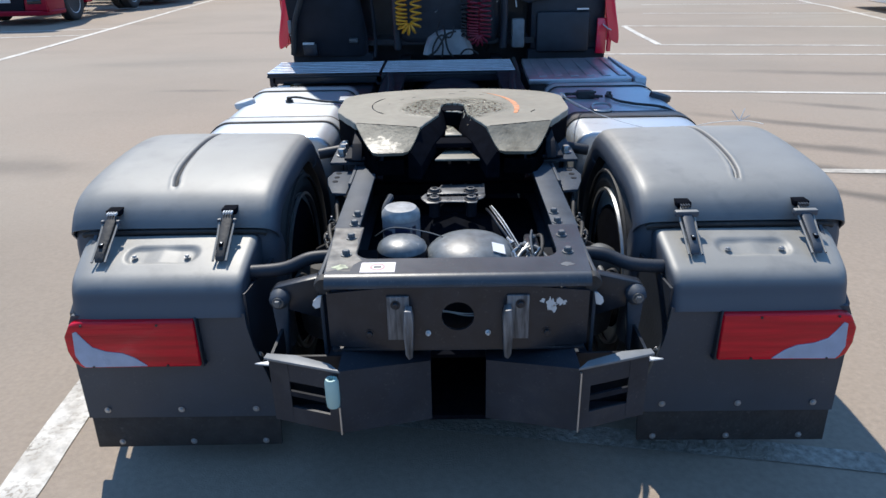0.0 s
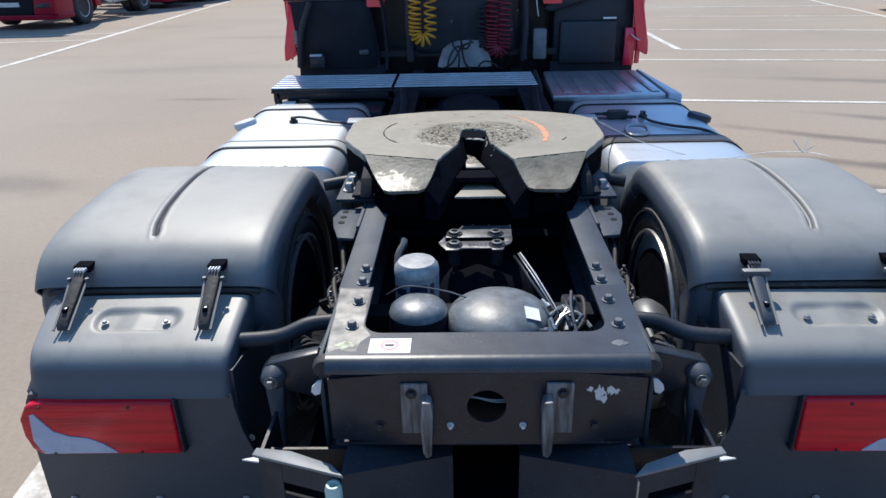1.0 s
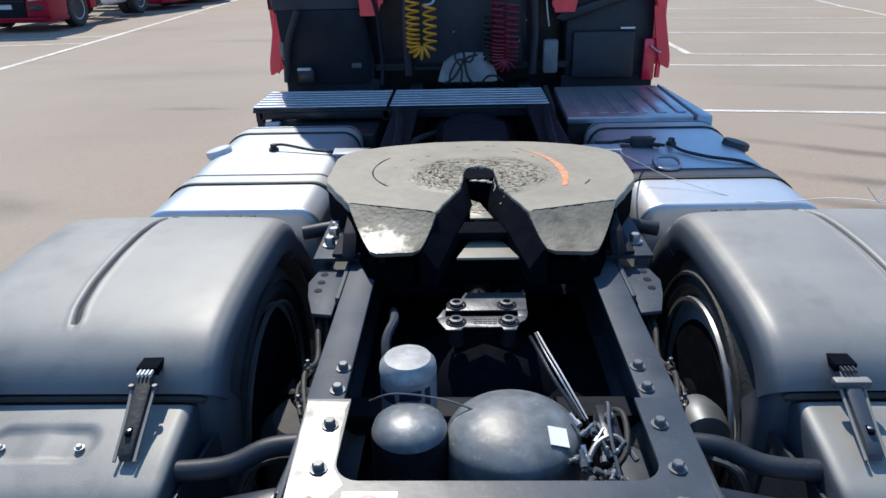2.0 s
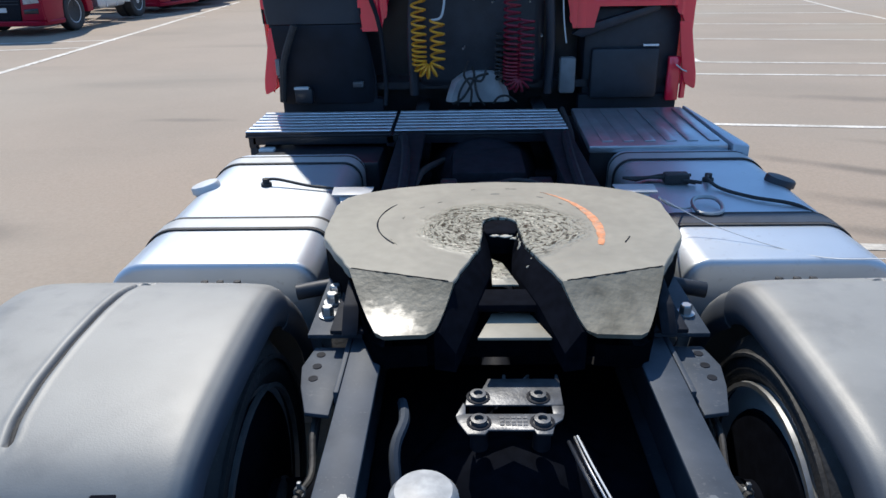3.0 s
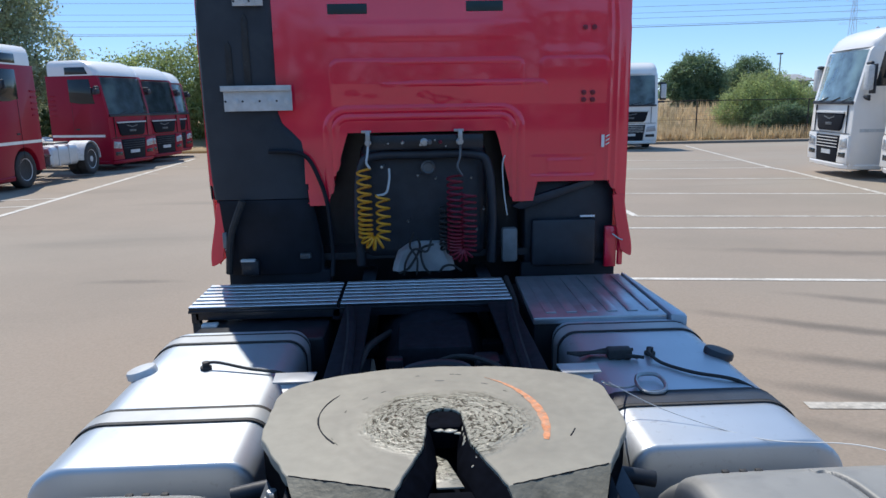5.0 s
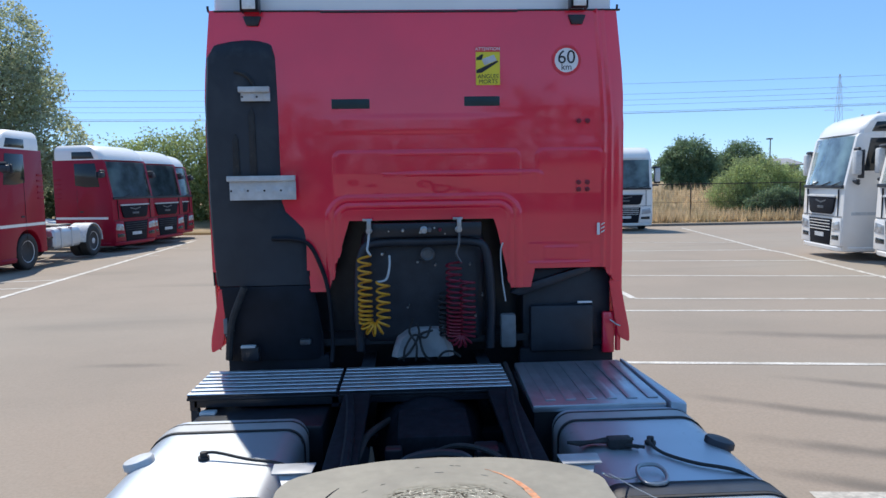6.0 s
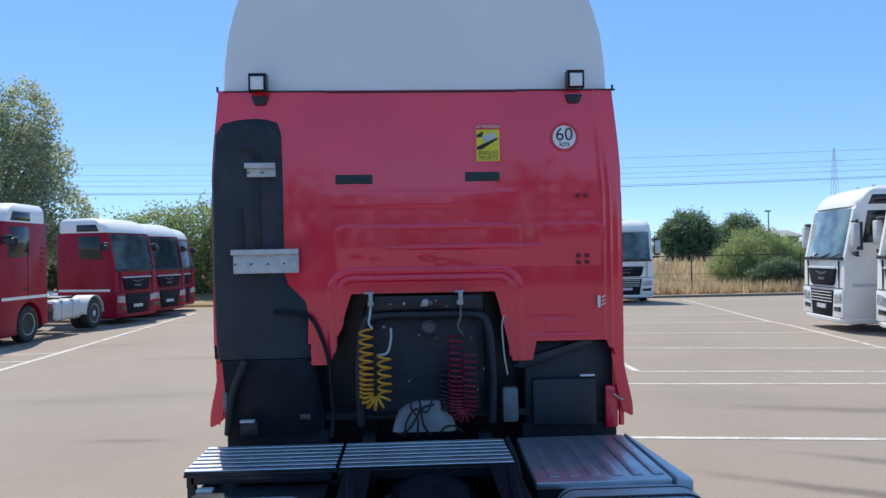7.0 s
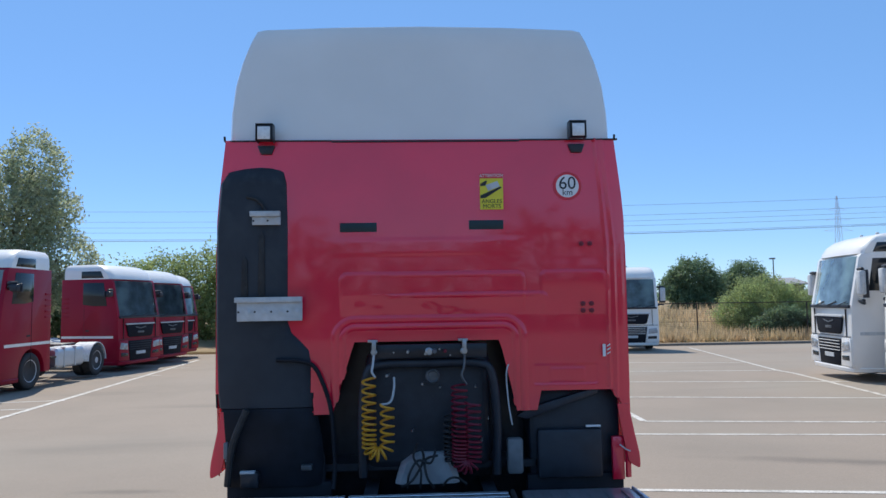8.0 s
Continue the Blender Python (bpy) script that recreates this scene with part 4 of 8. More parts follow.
# rear axle bracket arms, air bellows and struts beside the rails
for s in (-1, 1):
    bm = bmesh.new()
    prism(bm, [(0.17, 0.965), (0.32, 0.94), (0.3, 0.82), (0.17, 0.84)], "x", s * 0.38, s * 0.40, 0.003)
    prism(bm, [(s * 0.40, 0.955), (s * 0.40, 0.82), (s * 0.52, 0.86), (s * 0.545, 0.9), (s * 0.525, 0.925)], "y", 0.16, 0.2, 0.006)
    arm = part("bracket_arm", bm, CHASSIS, truck, "black steel bracket arm")
    bm = bmesh.new()
    lathe(bm, [(0.001, -0.012), (0.018, -0.012), (0.028, 0.0), (0.03, 0.03), (0.03, 0.06)], (s * 0.512, 0.14, 0.893), "y", 20)
    prism(bm, [(s * 0.487, 0.895), (s * 0.538, 0.895), (s * 0.524, 0.65), (s * 0.507, 0.65)], "y", 0.15, 0.18, 0.006)
    strut = part("shock_absorber", bm, CHASSIS_GREY, arm, "dark grey shock absorber eye and rod")
    bolt(BOLT, (s * 0.512, 0.128, 0.893), arm, "back")
    bm = bmesh.new()
    tube(bm, smooth_path([(s * 0.378, 0.33, 0.945), (s * 0.45, 0.315, 0.945), (s * 0.53, 0.285, 0.925), (s * 0.66, 0.275, 0.92)]), 0.021, 12)
    part("fender_stay", bm, DUSTBLACK, truck, "black bent tube that carries the fender")
    bm = bmesh.new()
    tube(bm, smooth_path([(s * 0.378, 1.42, 0.96), (s * 0.46, 1.42, 0.975), (s * 0.6, 1.4, 0.96)]), 0.024, 12)
    part("fender_stay", bm, DUSTBLACK, truck, "black bent tube that carries the fender")
    for y in (0.62, 1.5):
        bm = bmesh.new()
        lathe(bm, [(0.08, -0.13), (0.12, -0.12), (0.13, -0.04), (0.12, 0.04), (0.125, 0.1), (0.09, 0.14)], (s * 0.44, y, 0.66), "z", 20)
        part("air_bellows", bm, RUBBER, truck, "black rubber air suspension bellows")
    bm = bmesh.new()
    tube(bm, smooth_path([(s * 0.4, 0.5, 0.9), (s * 0.43, 0.62, 0.86), (s * 0.5, 0.7, 0.8), (s * 0.55, 0.9, 0.7)]), 0.012, 8)
    part("brake_hose", bm, RUBBER, truck, "black brake hose")
    bm = bmesh.new()
    tube(bm, smooth_path([(s * 0.4, 0.46, 0.88), (s * 0.44, 0.5, 0.82), (s * 0.47, 0.66, 0.72), (s * 0.55, 0.86, 0.66)]), 0.01, 8)
    part("brake_hose", bm, RUBBER, truck, "black brake hose")
    if s > 0:
        bm = bmesh.new()
        lathe(bm, [(0.03, 0), (0.056, 0.01), (0.062, 0.04), (0.062, 0.07), (0.05, 0.11), (0.02, 0.12)], (s * 0.505, 0.52, 0.795), "y", 22)
        brake = part("brake_cylinder", bm, DULLSTEEL, truck, "dull steel brake cylinder")
        bm = bmesh.new()
        lathe(bm, [(0.01, -0.05), (0.01, 0.0)], (s * 0.485, 0.5, 0.81), "y", 8)
        part("push_rod", bm, DULLSTEEL, brake)
    for k in range(3):
        bm = bmesh.new()
        tube(bm, smooth_path([(s * (0.44 + 0.02 * k), 0.5, 0.76), (s * (0.49 + 0.015 * k), 0.45, 0.8 + 0.012 * k), (s * 0.54, 0.42, 0.79 - 0.02 * k), (s * 0.57, 0.4, 0.72)]), 0.009, 8)
        part("brake_pipe", bm, DULLSTEEL if k == 0 and s > 0 else RUBBER, truck, "bent pipe at the brake cylinder")
    bm = bmesh.new()
    tube(bm, smooth_path([(s * 0.4, 0.44, 0.93), (s * 0.425, 0.56, 0.95), (s * 0.415, 0.66, 0.93), (s * 0.43, 0.78, 0.96), (s * 0.42, 0.95, 0.94)]), 0.007, 8)
    tube(bm, smooth_path([(s * 0.405, 0.43, 0.9), (s * 0.44, 0.54, 0.925), (s * 0.425, 0.68, 0.905), (s * 0.44, 0.9, 0.93)]), 0.005, 8)
    loom = part("rail_cable", bm, RUBBER, truck, "black cables clipped along the outside of the rail")
    for y, z, r in ((0.47, 0.94, 0.008), (0.585, 0.955, 0.009)):
        bm = bmesh.new()
        lathe(bm, [(r, -0.004), (r + 0.003, -0.004), (r + 0.003, 0.004), (r, 0.004)], (s * 0.42, y, z), "y", 12, hollow=True)
        box(bm, s * 0.42 - 0.004, s * 0.42 + 0.004, y - 0.004, y + 0.004, z + r, z + r + 0.014, bevel=0.001)
        part("cable_clip", bm, DULLSTEEL, loom, "grey cable clip")
    # guard bracket behind: step box, swept plate
    bm = bmesh.new()
    x0, x1 = 0.322, 0.516
    box_pts = [(s * x0, -0.085), (s * x1, -0.02), (s * x1, 0.14), (s * x0, 0.14)]
    prism(bm, box_pts, "z", 0.602, 0.612)
    step = part("underrun_bracket", bm, DUSTBLACK, truck, "black steel underrun bracket with slots")
    for (za, zb) in ((0.612, 0.655), (0.692, 0.708), (0.74, 0.802)):
        bm = bmesh.new()
        prism(bm, [(s * x0, -0.085), (s * x1, -0.02), (s * x1, -0.012), (s * x0, -0.077)], "z", za, zb)
        part("slat", bm, BLACKGREASE if za == 0.692 else DUSTBLACK, step)
    for xa, xb in ((x0, x0 + 0.028), (x1 - 0.055, x1)):
        ya, yb = -0.085 + 0.065 * (xa - x0) / (x1 - x0), -0.085 + 0.065 * (xb - x0) / (x1 - x0)
        bm = bmesh.new()
        prism(bm, [(s * xa, ya - 0.001), (s * xb, yb - 0.001), (s * xb, yb + 0.007), (s * xa, ya + 0.007)], "z", 0.6125, 0.8015)
        part("upright", bm, DUSTBLACK, step)
    bm = bmesh.new()
    side_box(bm, s, x1 - 0.008, x1, -0.01, 0.14, 0.613, 0.801)
    side_box(bm, s, x0, x1 - 0.009, 0.03, 0.038, 0.613, 0.775)
    part("end_plate", bm, CHASSIS, step)
    bm = bmesh.new()
    prism(bm, [(s * (x0 - 0.012), -0.1), (s * (x1 + 0.01), -0.03), (s * (x1 + 0.006), -0.006), (s * 0.44, -0.018), (s * (x0 + 0.02), -0.062)], "z", 0.803, 0.811, 0.002)
    part("step_plate", bm, GREYPLASTIC, step, "grey galvanised top plate")
    bm = bmesh.new()
    xa, xb = s * (x0 - 0.004), s * 0.078
    loft(bm, [[(xa, -0.09, 0.604), (xb, 0.03, 0.558), (xb, 0.03, 0.756), (xa, -0.09, 0.803)], [(xa, -0.081, 0.604), (xb, 0.039, 0.558), (xb, 0.039, 0.756), (xa, -0.081, 0.803)]])
    loft(bm, [[(xa, -0.081, 0.797), (xb, 0.04, 0.75), (xb, 0.13, 0.75), (xa, 0.13, 0.797)], [(xa, -0.081, 0.803), (xb, 0.04, 0.756), (xb, 0.13, 0.756), (xa, 0.13, 0.803)]])
    part("swept_plate", bm, DUSTBLACK, step, "dark grey swept deflector plate")
    bm = bmesh.new()
    prism(bm, [(s * 0.517, -0.02), (s * 0.557, -0.012), (s * 0.517, 0.0)], "z", 0.778, 0.782)
    part("corner_tab", bm, PALE, step, "pale plastic corner tab")
    if s < 0:
        bm = bmesh.new()
        lathe(bm, [(0.001, -0.045), (0.017, -0.043), (0.019, -0.02), (0.019, 0.03), (0.015, 0.042), (0.01, 0.042), (0.009, 0.03), (0.001, 0.03)], (-0.334, -0.1, 0.747), "z", 18)
        part("plug", bm, MINT, step, "pale green plastic plug")
    bm = bmesh.new()
    side_box(bm, s, 0.317, 0.321, -0.1, -0.0905, 0.606, 0.795 if s > 0 else 0.695)
    part("edge_strip", bm, STEEL, step, "bright bare steel edge")


# ---- wheels ----
def wheel_parts(parent, cx, cy, s, r, cz, width, dual):
    """A wheel at the world place, its axle along x, outer side towards s."""
    bm = bmesh.new()
    rr = 0.29
    for off in ((-width * 0.56, width * 0.56) if dual else (0,)):
        h = width / 2
        prof = [(rr, -h * 0.8), (rr + 0.03, -h * 0.95), (r * 0.8, -h), (r - 0.04, -h * 0.96), (r - 0.012, -h * 0.82)]
        for k in range(5):
            a, b = -h * 0.8 + k * h * 0.32, -h * 0.8 + k * h * 0.32 + h * 0.26
            prof += [(r, a), (r, b), (r - 0.012, b + 0.002), (r - 0.012, b + h * 0.05)]
        prof += [(r - 0.012, h * 0.82), (r - 0.04, h * 0.96), (r * 0.8, h), (rr + 0.03, h * 0.95), (rr, h * 0.8)]
        lathe(bm, prof, (cx + off, cy, cz), "x", 48)
    tyre = part("tyre", bm, RUBBER, parent, "black truck tyre")
    bm = bmesh.new()
    for off in ((-width * 0.56, width * 0.56) if dual else (0,)):
        h = width / 2
        lathe(bm, [(rr + 0.012, -h * 0.86), (rr + 0.012, -h * 0.82), (rr - 0.01, -h * 0.7), (rr - 0.03, 0), (rr - 0.01, h * 0.7), (rr + 0.012, h * 0.82), (rr + 0.012, h * 0.86),
                   (rr - 0.008, h * 0.8), (rr - 0.045, 0), (rr - 0.008, -h * 0.8)], (cx + off, cy, cz), "x", 40)
    o = cx + s * (width * (0.56 if dual else 0))
    d = s * (0.02 if dual else -0.02)
    lathe(bm, [(rr - 0.035, d), (rr - 0.06, d - s * 0.03), (0.17, d - s * 0.05), (0.15, d + s * 0.01), (0.11, d + s * 0.02), (0.1, d + s * 0.09), (0.05, d + s * 0.11), (0.001, d + s * 0.11)], (o, cy, cz), "x", 32)
    rim = part("rim", bm, SILVER, tyre, "silver steel rim")
    for k in range(10):
        a = 2 * math.pi * k / 10
        bolt(BOLT_BIG, (o + d - s * 0.045, cy + 0.19 * math.cos(a), cz + 0.19 * math.sin(a)), tyre, "right" if s > 0 else "left")
    return tyre


for s in (-1, 1):
    wheel_parts(truck, s * 0.886, AX_Y, s, TYRE_R, AX_Z, 0.29, True)
    # Black drum and disc added so the wheel's inside looks like a dark void.
    bm = bmesh.new()
    lathe(bm, [(0.08, -0.2), (0.235, -0.19), (0.25, -0.16), (0.252, 0.1), (0.24, 0.12), (0.08, 0.13)], (s * 0.78, AX_Y, AX_Z), "x", 32)
    part("brake_drum", bm, GREASESHADE, truck, "black brake drum added to darken the inside of the rear wheel")
    # Bright ring puts a glint on the inner rim's edge.
    bm = bmesh.new()
    lathe(bm, [(0.293, -0.006), (0.304, -0.006), (0.306, 0.004), (0.295, 0.006)], (s * 0.582, AX_Y, AX_Z), "x", 40, hollow=True)
    part("rim_glint", bm, STEEL, truck, "bright ring that paints the glint on the inner rim")
    bm = bmesh.new()
    lathe(bm, [(0.285, 0.0), (0.27, 0.012), (0.2, 0.03), (0.1, 0.035)], (s * 0.604, AX_Y, AX_Z), "x", 36)
    part("wheel_void_disc", bm, GREASESHADE, truck, "added black disc that paints the dark inside of the wheel")
    bm = bmesh.new()
    lathe(bm, [(0.366, -0.004), (0.374, -0.005), (0.376, 0.004), (0.364, 0.004)], (s * 0.578, AX_Y, AX_Z), "x", 48, hollow=True)
    part("sidewall_rib", bm, RUBBER, truck, "moulded rib on the inner tyre wall")
    wheel_parts(truck, s * 1.03, 4.68, s, TYRE_R, AX_Z, 0.31, False)

# ---- fenders ----
CROWN = [(0.405, 1.012), (0.42, 1.036), (0.45, 1.07), (0.5, 1.1), (0.58, 1.12), (0.68, 1.132), (0.8, 1.139), (0.92, 1.142), (1.02, 1.14), (1.1, 1.131), (1.16, 1.108), (1.2, 1.082)]
FRONT = [(1.2, 1.074), (1.27, 1.025), (1.34, 0.96), (1.4, 0.88), (1.44, 0.78), (1.46, 0.66), (1.47, 0.5)]
REAR = [(0.422, 1.024), (0.405, 0.98), (0.395, 0.9), (0.39, 0.8), (0.395, 0.68), (0.41, 0.55)]
SECT = [(0.585, 0.11), (0.575, 0.095), (0.57, 0.07), (0.571, 0.045), (0.578, 0.026), (0.592, 0.01), (0.62, 0.0), (0.7, -0.004), (0.85, -0.006), (1.0, -0.007), (1.12, -0.006), (1.17, -0.003), (1.208, 0.007), (1.226, 0.026), (1.233, 0.06), (1.235, 0.12), (1.235, 0.17)]


GROOVE = [(0.885, 1.115), (0.918, 1.1), (0.932, 1.05), (0.937, 0.95), (0.937, 0.82), (0.931, 0.68), (0.92, 0.58), (0.908, 0.53)]


def off_line(x, y, line):
    """Distance of a point from a polyline in the plan."""
    best = 9.0
    for (ax, ay), (bx, by) in zip(line, line[1:]):
        dx, dy = bx - ax, by - ay
        t = max(0.0, min(1.0, ((x - ax) * dx + (y - ay) * dy) / (dx * dx + dy * dy)))
        best = min(best, math.hypot(x - ax - t * dx, y - ay - t * dy))
    return best


def groove(x, y):
    """Pressed hook-shaped groove of the fender's crown, with a soft lip."""
    d = off_line(x, y, GROOVE)
    return -0.018 * math.exp(-(d / 0.0055) ** 2) + 0.0015 * math.exp(-((d - 0.016) / 0.006) ** 2)


def grip(x, y):
    """Oval hand recess in the fender's rear shelf."""
    qx, qy = abs(x - 0.895) - 0.075, abs(y - 0.3) - 0.004
    d = math.hypot(max(qx, 0), max(qy, 0)) - 0.033
    u = max(0.0, min(1.0, 0.5 - d / 0.018))
    ends = min(1.0, 0.55 + abs(x - 0.895) / 0.11)
    return -0.011 * u * u * (3 - 2 * u) * ends


def finer(pairs, n):
    """Resamples a run of points softly, at even steps."""
    pts = smooth_path([(a, b, 0) for a, b in pairs], 10)
    run = [0.0]
    for p, q in zip(pts, pts[1:]):
        run.append(run[-1] + (q - p).length)
    at = [run[-1] * k / n for k in range(n + 1)]
    xs, ys = np.interp(at, run, [p.x for p in pts]), np.interp(at, run, [p.y for p in pts])
    return list(zip(xs.tolist(), ys.tolist()))


def shell(profile, sections, s, thick=0.006, press=None, dense=None):
    bm = bmesh.new()
    if dense:
        profile, sections = finer(profile, dense[0]), finer(sections, dense[1])
    rings = []
    for x, inset in sections:
        ring = []
        for y, z in profile:
            d = Vector((0.96 - y, 0.45 - z))
            d.normalize()
            yy, zz = y + d.x * inset, z + d.y * inset
            ring.append((s * x, yy, zz + (press(x, yy) if press else 0.0)))
        rings.append(ring)
    loft(bm, rings, closed=False)
    bmesh.ops.recalc_face_normals(bm, faces=bm.faces)
    bmesh.ops.solidify(bm, geom=list(bm.faces), thickness=thick)
    return bm


def latch_parts(parent, s, x, splay):
    """Rubber strap latch holding the crown to the rear box."""
    y0, z0, y1, z1 = 0.41, 1.058, 0.245, 0.972
    def at(f, lift, dx):
        return (s * (x + splay * (1 - f) + dx), y0 + (y1 - y0) * f, z0 + (z1 - z0) * f + lift)
    bm = bmesh.new()
    rings = []
    for f, w, h in ((0.0, 0.012, 0.003), (0.06, 0.015, 0.012), (0.3, 0.0155, 0.017), (0.6, 0.0145, 0.016), (0.86, 0.013, 0.016), (0.97, 0.0135, 0.011), (1.0, 0.011, 0.005)):
        rings.append([at(f, 0.0, -w), at(f, h * 0.8, -w), at(f, h, -w * 0.7), at(f, h, w * 0.7), at(f, h * 0.8, w), at(f, 0.0, w)])
    loft(bm, rings)
    latch = part("latch", bm, RUBBER if s < 0 else PLASTICDARK, parent, "black rubber strap latch" if s < 0 else "dark grey strap latch")
    bm = bmesh.new()
    for k in range(4):
        a = at(0.05, 0.015, -0.012 + 0.008 * k)
        box(bm, a[0] - 0.002, a[0] + 0.002, a[1] - 0.012, a[1] + 0.012, a[2] - 0.004, a[2] + 0.003)
    part("ridge", bm, PALE if s < 0 else BLACKPLASTIC, latch)
    c = at(0.2, 0.008, 0)
    if s < 0:
        for dx in (-0.024, 0.024):
            bm = bmesh.new()
            lathe(bm, [(0.006, -0.007), (0.007, 0.0), (0.005, 0.006)], (c[0] + dx, c[1], c[2]), "z", 12)
            part("hinge_knob", bm, PLASTIC, latch)
    else:
        bm = bmesh.new()
        box(bm, c[0] - 0.036, c[0] + 0.036, c[1] - 0.011, c[1] + 0.011, c[2] - 0.008, c[2] + 0.012, bevel=0.005)
        part("buckle", bm, PLASTIC, latch, "moulded grey buckle of the latch")
    bm = bmesh.new()
    c = at(-0.12, 0.0, 0)
    box(bm, c[0] - 0.022, c[0] + 0.022, c[1] - 0.022, c[1] + 0.03, c[2] - 0.012, c[2] + 0.006, bevel=0.002)
    part("catch", bm, GREASESHADE, latch, "dark catch recess")
    bm = bmesh.new()
    c = at(0.74, 0.0165, 0)
    box(bm, c[0] - 0.0055, c[0] + 0.0055, c[1] - 0.012, c[1] + 0.012, c[2] - 0.006, c[2] + 0.003, bevel=0.001)
    part("slot", bm, GREASESHADE, latch, "dark slot in the strap")
    bm = bmesh.new()
    box(bm, c[0] - 0.0035, c[0] + 0.0035, c[1] - 0.005, c[1] + 0.003, c[2] + 0.0005, c[2] + 0.0042, bevel=0.001)
    part("pin", bm, STEEL, latch, "bright steel pin")
    for dx in (-0.023, 0.023):
        bm = bmesh.new()
        pts = [at(0.2, 0.006, dx), at(0.5, 0.003, dx * 0.9), at(1.02, 0.004, dx * 0.85)]
        tube(bm, pts, 0.0035, 6)
        part("side_rib", bm, PLASTIC, latch)


for s in (-1, 1):
    fender = part("fender", shell(CROWN, SECT, s, 0.006, groove, (64, 300)), PLASTIC, truck, "dark grey plastic rear wheel fender, dusty, with light painted on its upward faces")
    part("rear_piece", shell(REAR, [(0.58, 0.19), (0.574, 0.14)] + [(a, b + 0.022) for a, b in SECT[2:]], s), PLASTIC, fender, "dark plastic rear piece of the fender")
    for x in (0.69, 0.735, 0.775):
        bm = bmesh.new()
        box(bm, s * x - 0.009, s * x + 0.009, 1.158, 1.172, 1.1, 1.1165, bevel=0.003)
        part("edge_clip", bm, RUBBER, fender, "small black clip at the fender's edge")
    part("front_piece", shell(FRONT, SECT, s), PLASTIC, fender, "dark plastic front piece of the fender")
    # Bead in the groove; the left one is black to paint its shade.
    bm = bmesh.new()
    tops = [(x, y, float(np.interp(y, [p[0] for p in CROWN], [p[1] for p in CROWN])) - 0.006) for x, y in GROOVE]
    tube(bm, smooth_path([(s * x, y, z) for x, y, z in tops], 8), 0.0052, 8)
    part("groove_fill", bm, RUBBER if s < 0 else PLASTIC, fender, "bead added in the crown's groove, black on the left for shade")
    # Black strip paints the dark gap under the crown's rear lip.
    bm = bmesh.new()
    tube(bm, smooth_path([(s * 0.6, 0.411, 0.99), (s * 0.64, 0.406, 1.0), (s * 0.9, 0.404, 1.003), (s * 1.14, 0.406, 1.0), (s * 1.18, 0.412, 0.99)], 8), 0.008, 8)
    part("lip_gap_strip", bm, RUBBER, fender, "black strip that paints the shaded gap under the crown's lip")
    # rear box: sloping shelf over a vertical face, tapering outward
    prof = [(0.396, 0.992), (0.3, 0.972), (0.235, 0.955), (0.195, 0.94), (0.17, 0.915), (0.157, 0.88), (0.146, 0.85), (0.142, 0.838)]
    bsec = [(0.628, 0.2), (0.622, 0.06), (0.624, 0.02), (0.636, 0.004), (0.66, 0.0), (0.75, -0.002), (0.9, -0.002), (1.05, 0.0), (1.115, 0.004), (1.152, 0.014), (1.174, 0.035), (1.182, 0.08), (1.184, 0.16)]
    body = shell(prof, bsec, s, 0.008, grip, (50, 130))
    for v in body.verts:
        out = abs(v.co.x) - 0.95
        if out > 0:
            v.co.x -= s * 0.04 * out / 0.235 * max(0.0, min(1.0, (0.39 - v.co.y) / 0.2))
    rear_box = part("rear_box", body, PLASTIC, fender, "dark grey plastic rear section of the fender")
    # screws in the hand recess
    def shelf(x, y):
        z = np.interp(y, [0.195, 0.235, 0.3, 0.404], [0.94, 0.955, 0.975, 1.008])
        return (s * x, y, float(z) - 0.006)
    for x in (0.815, 0.975):
        bolt(SCREW, shelf(x, 0.292), rear_box)
    for x, splay in ((0.702, 0.006), (1.062, 0.008)):
        latch_parts(fender, s, x, splay)
    # lower panel that carries the lamp, and the flap
    bm = bmesh.new()
    front = [(s * 0.622, 0.152, 0.846), (s * 1.13, 0.152, 0.846), (s * 1.142, 0.152, 0.82), (s * 1.152, 0.152, 0.74), (s * 1.164, 0.166, 0.47), (s * 0.565, 0.166, 0.47), (s * 0.57, 0.162, 0.58), (s * 0.59, 0.159, 0.66), (s * 0.61, 0.155, 0.73), (s * 0.62, 0.153, 0.8)]
    loft(bm, [front, [(x, y + 0.014, z) for x, y, z in front]])
    prism(bm, [(0.181, 0.47), (0.167, 0.846), (0.4, 1.0), (0.5, 0.9), (0.44, 0.6), (0.4, 0.47)], "x", s * 1.13, s * 1.14)
    panel = part("lamp_panel", bm, PLASTICDARK, fender, "grey plastic panel round the rear lamp, shade painted into its colour")
    bm = bmesh.new()
    loft(bm, [[(s * 0.577, 0.182, 0.5), (s * 0.6, 0.175, 0.66), (s * 0.617, 0.172, 0.76), (s * 0.617, 0.172, 0.9), (s * 0.59, 0.42, 0.9), (s * 0.577, 0.42, 0.5)], [(s * 0.586, 0.182, 0.5), (s * 0.609, 0.175, 0.66), (s * 0.624, 0.172, 0.76), (s * 0.624, 0.172, 0.9), (s * 0.599, 0.42, 0.9), (s * 0.586, 0.42, 0.5)]])
    side = part("panel_side", bm, BLACKPLASTIC, panel, "black plastic inner side of the panel")
    bolt(SCREW, (s * 0.6, 0.178, 0.69), side, "back")
    bm = bmesh.new()
    prism(bm, [(s * 0.565, 0.486), (s * 1.166, 0.486), (s * 1.17, 0.34), (s * 0.572, 0.345)], "y", 0.182, 0.194, 0.003)
    flap = part("mud_flap", bm, RUBBER, fender, "black rubber mud flap")
    for x in (0.632, 0.866, 1.098):
        bolt(SCREW, (s * x, 0.162, 0.502), panel, "back")
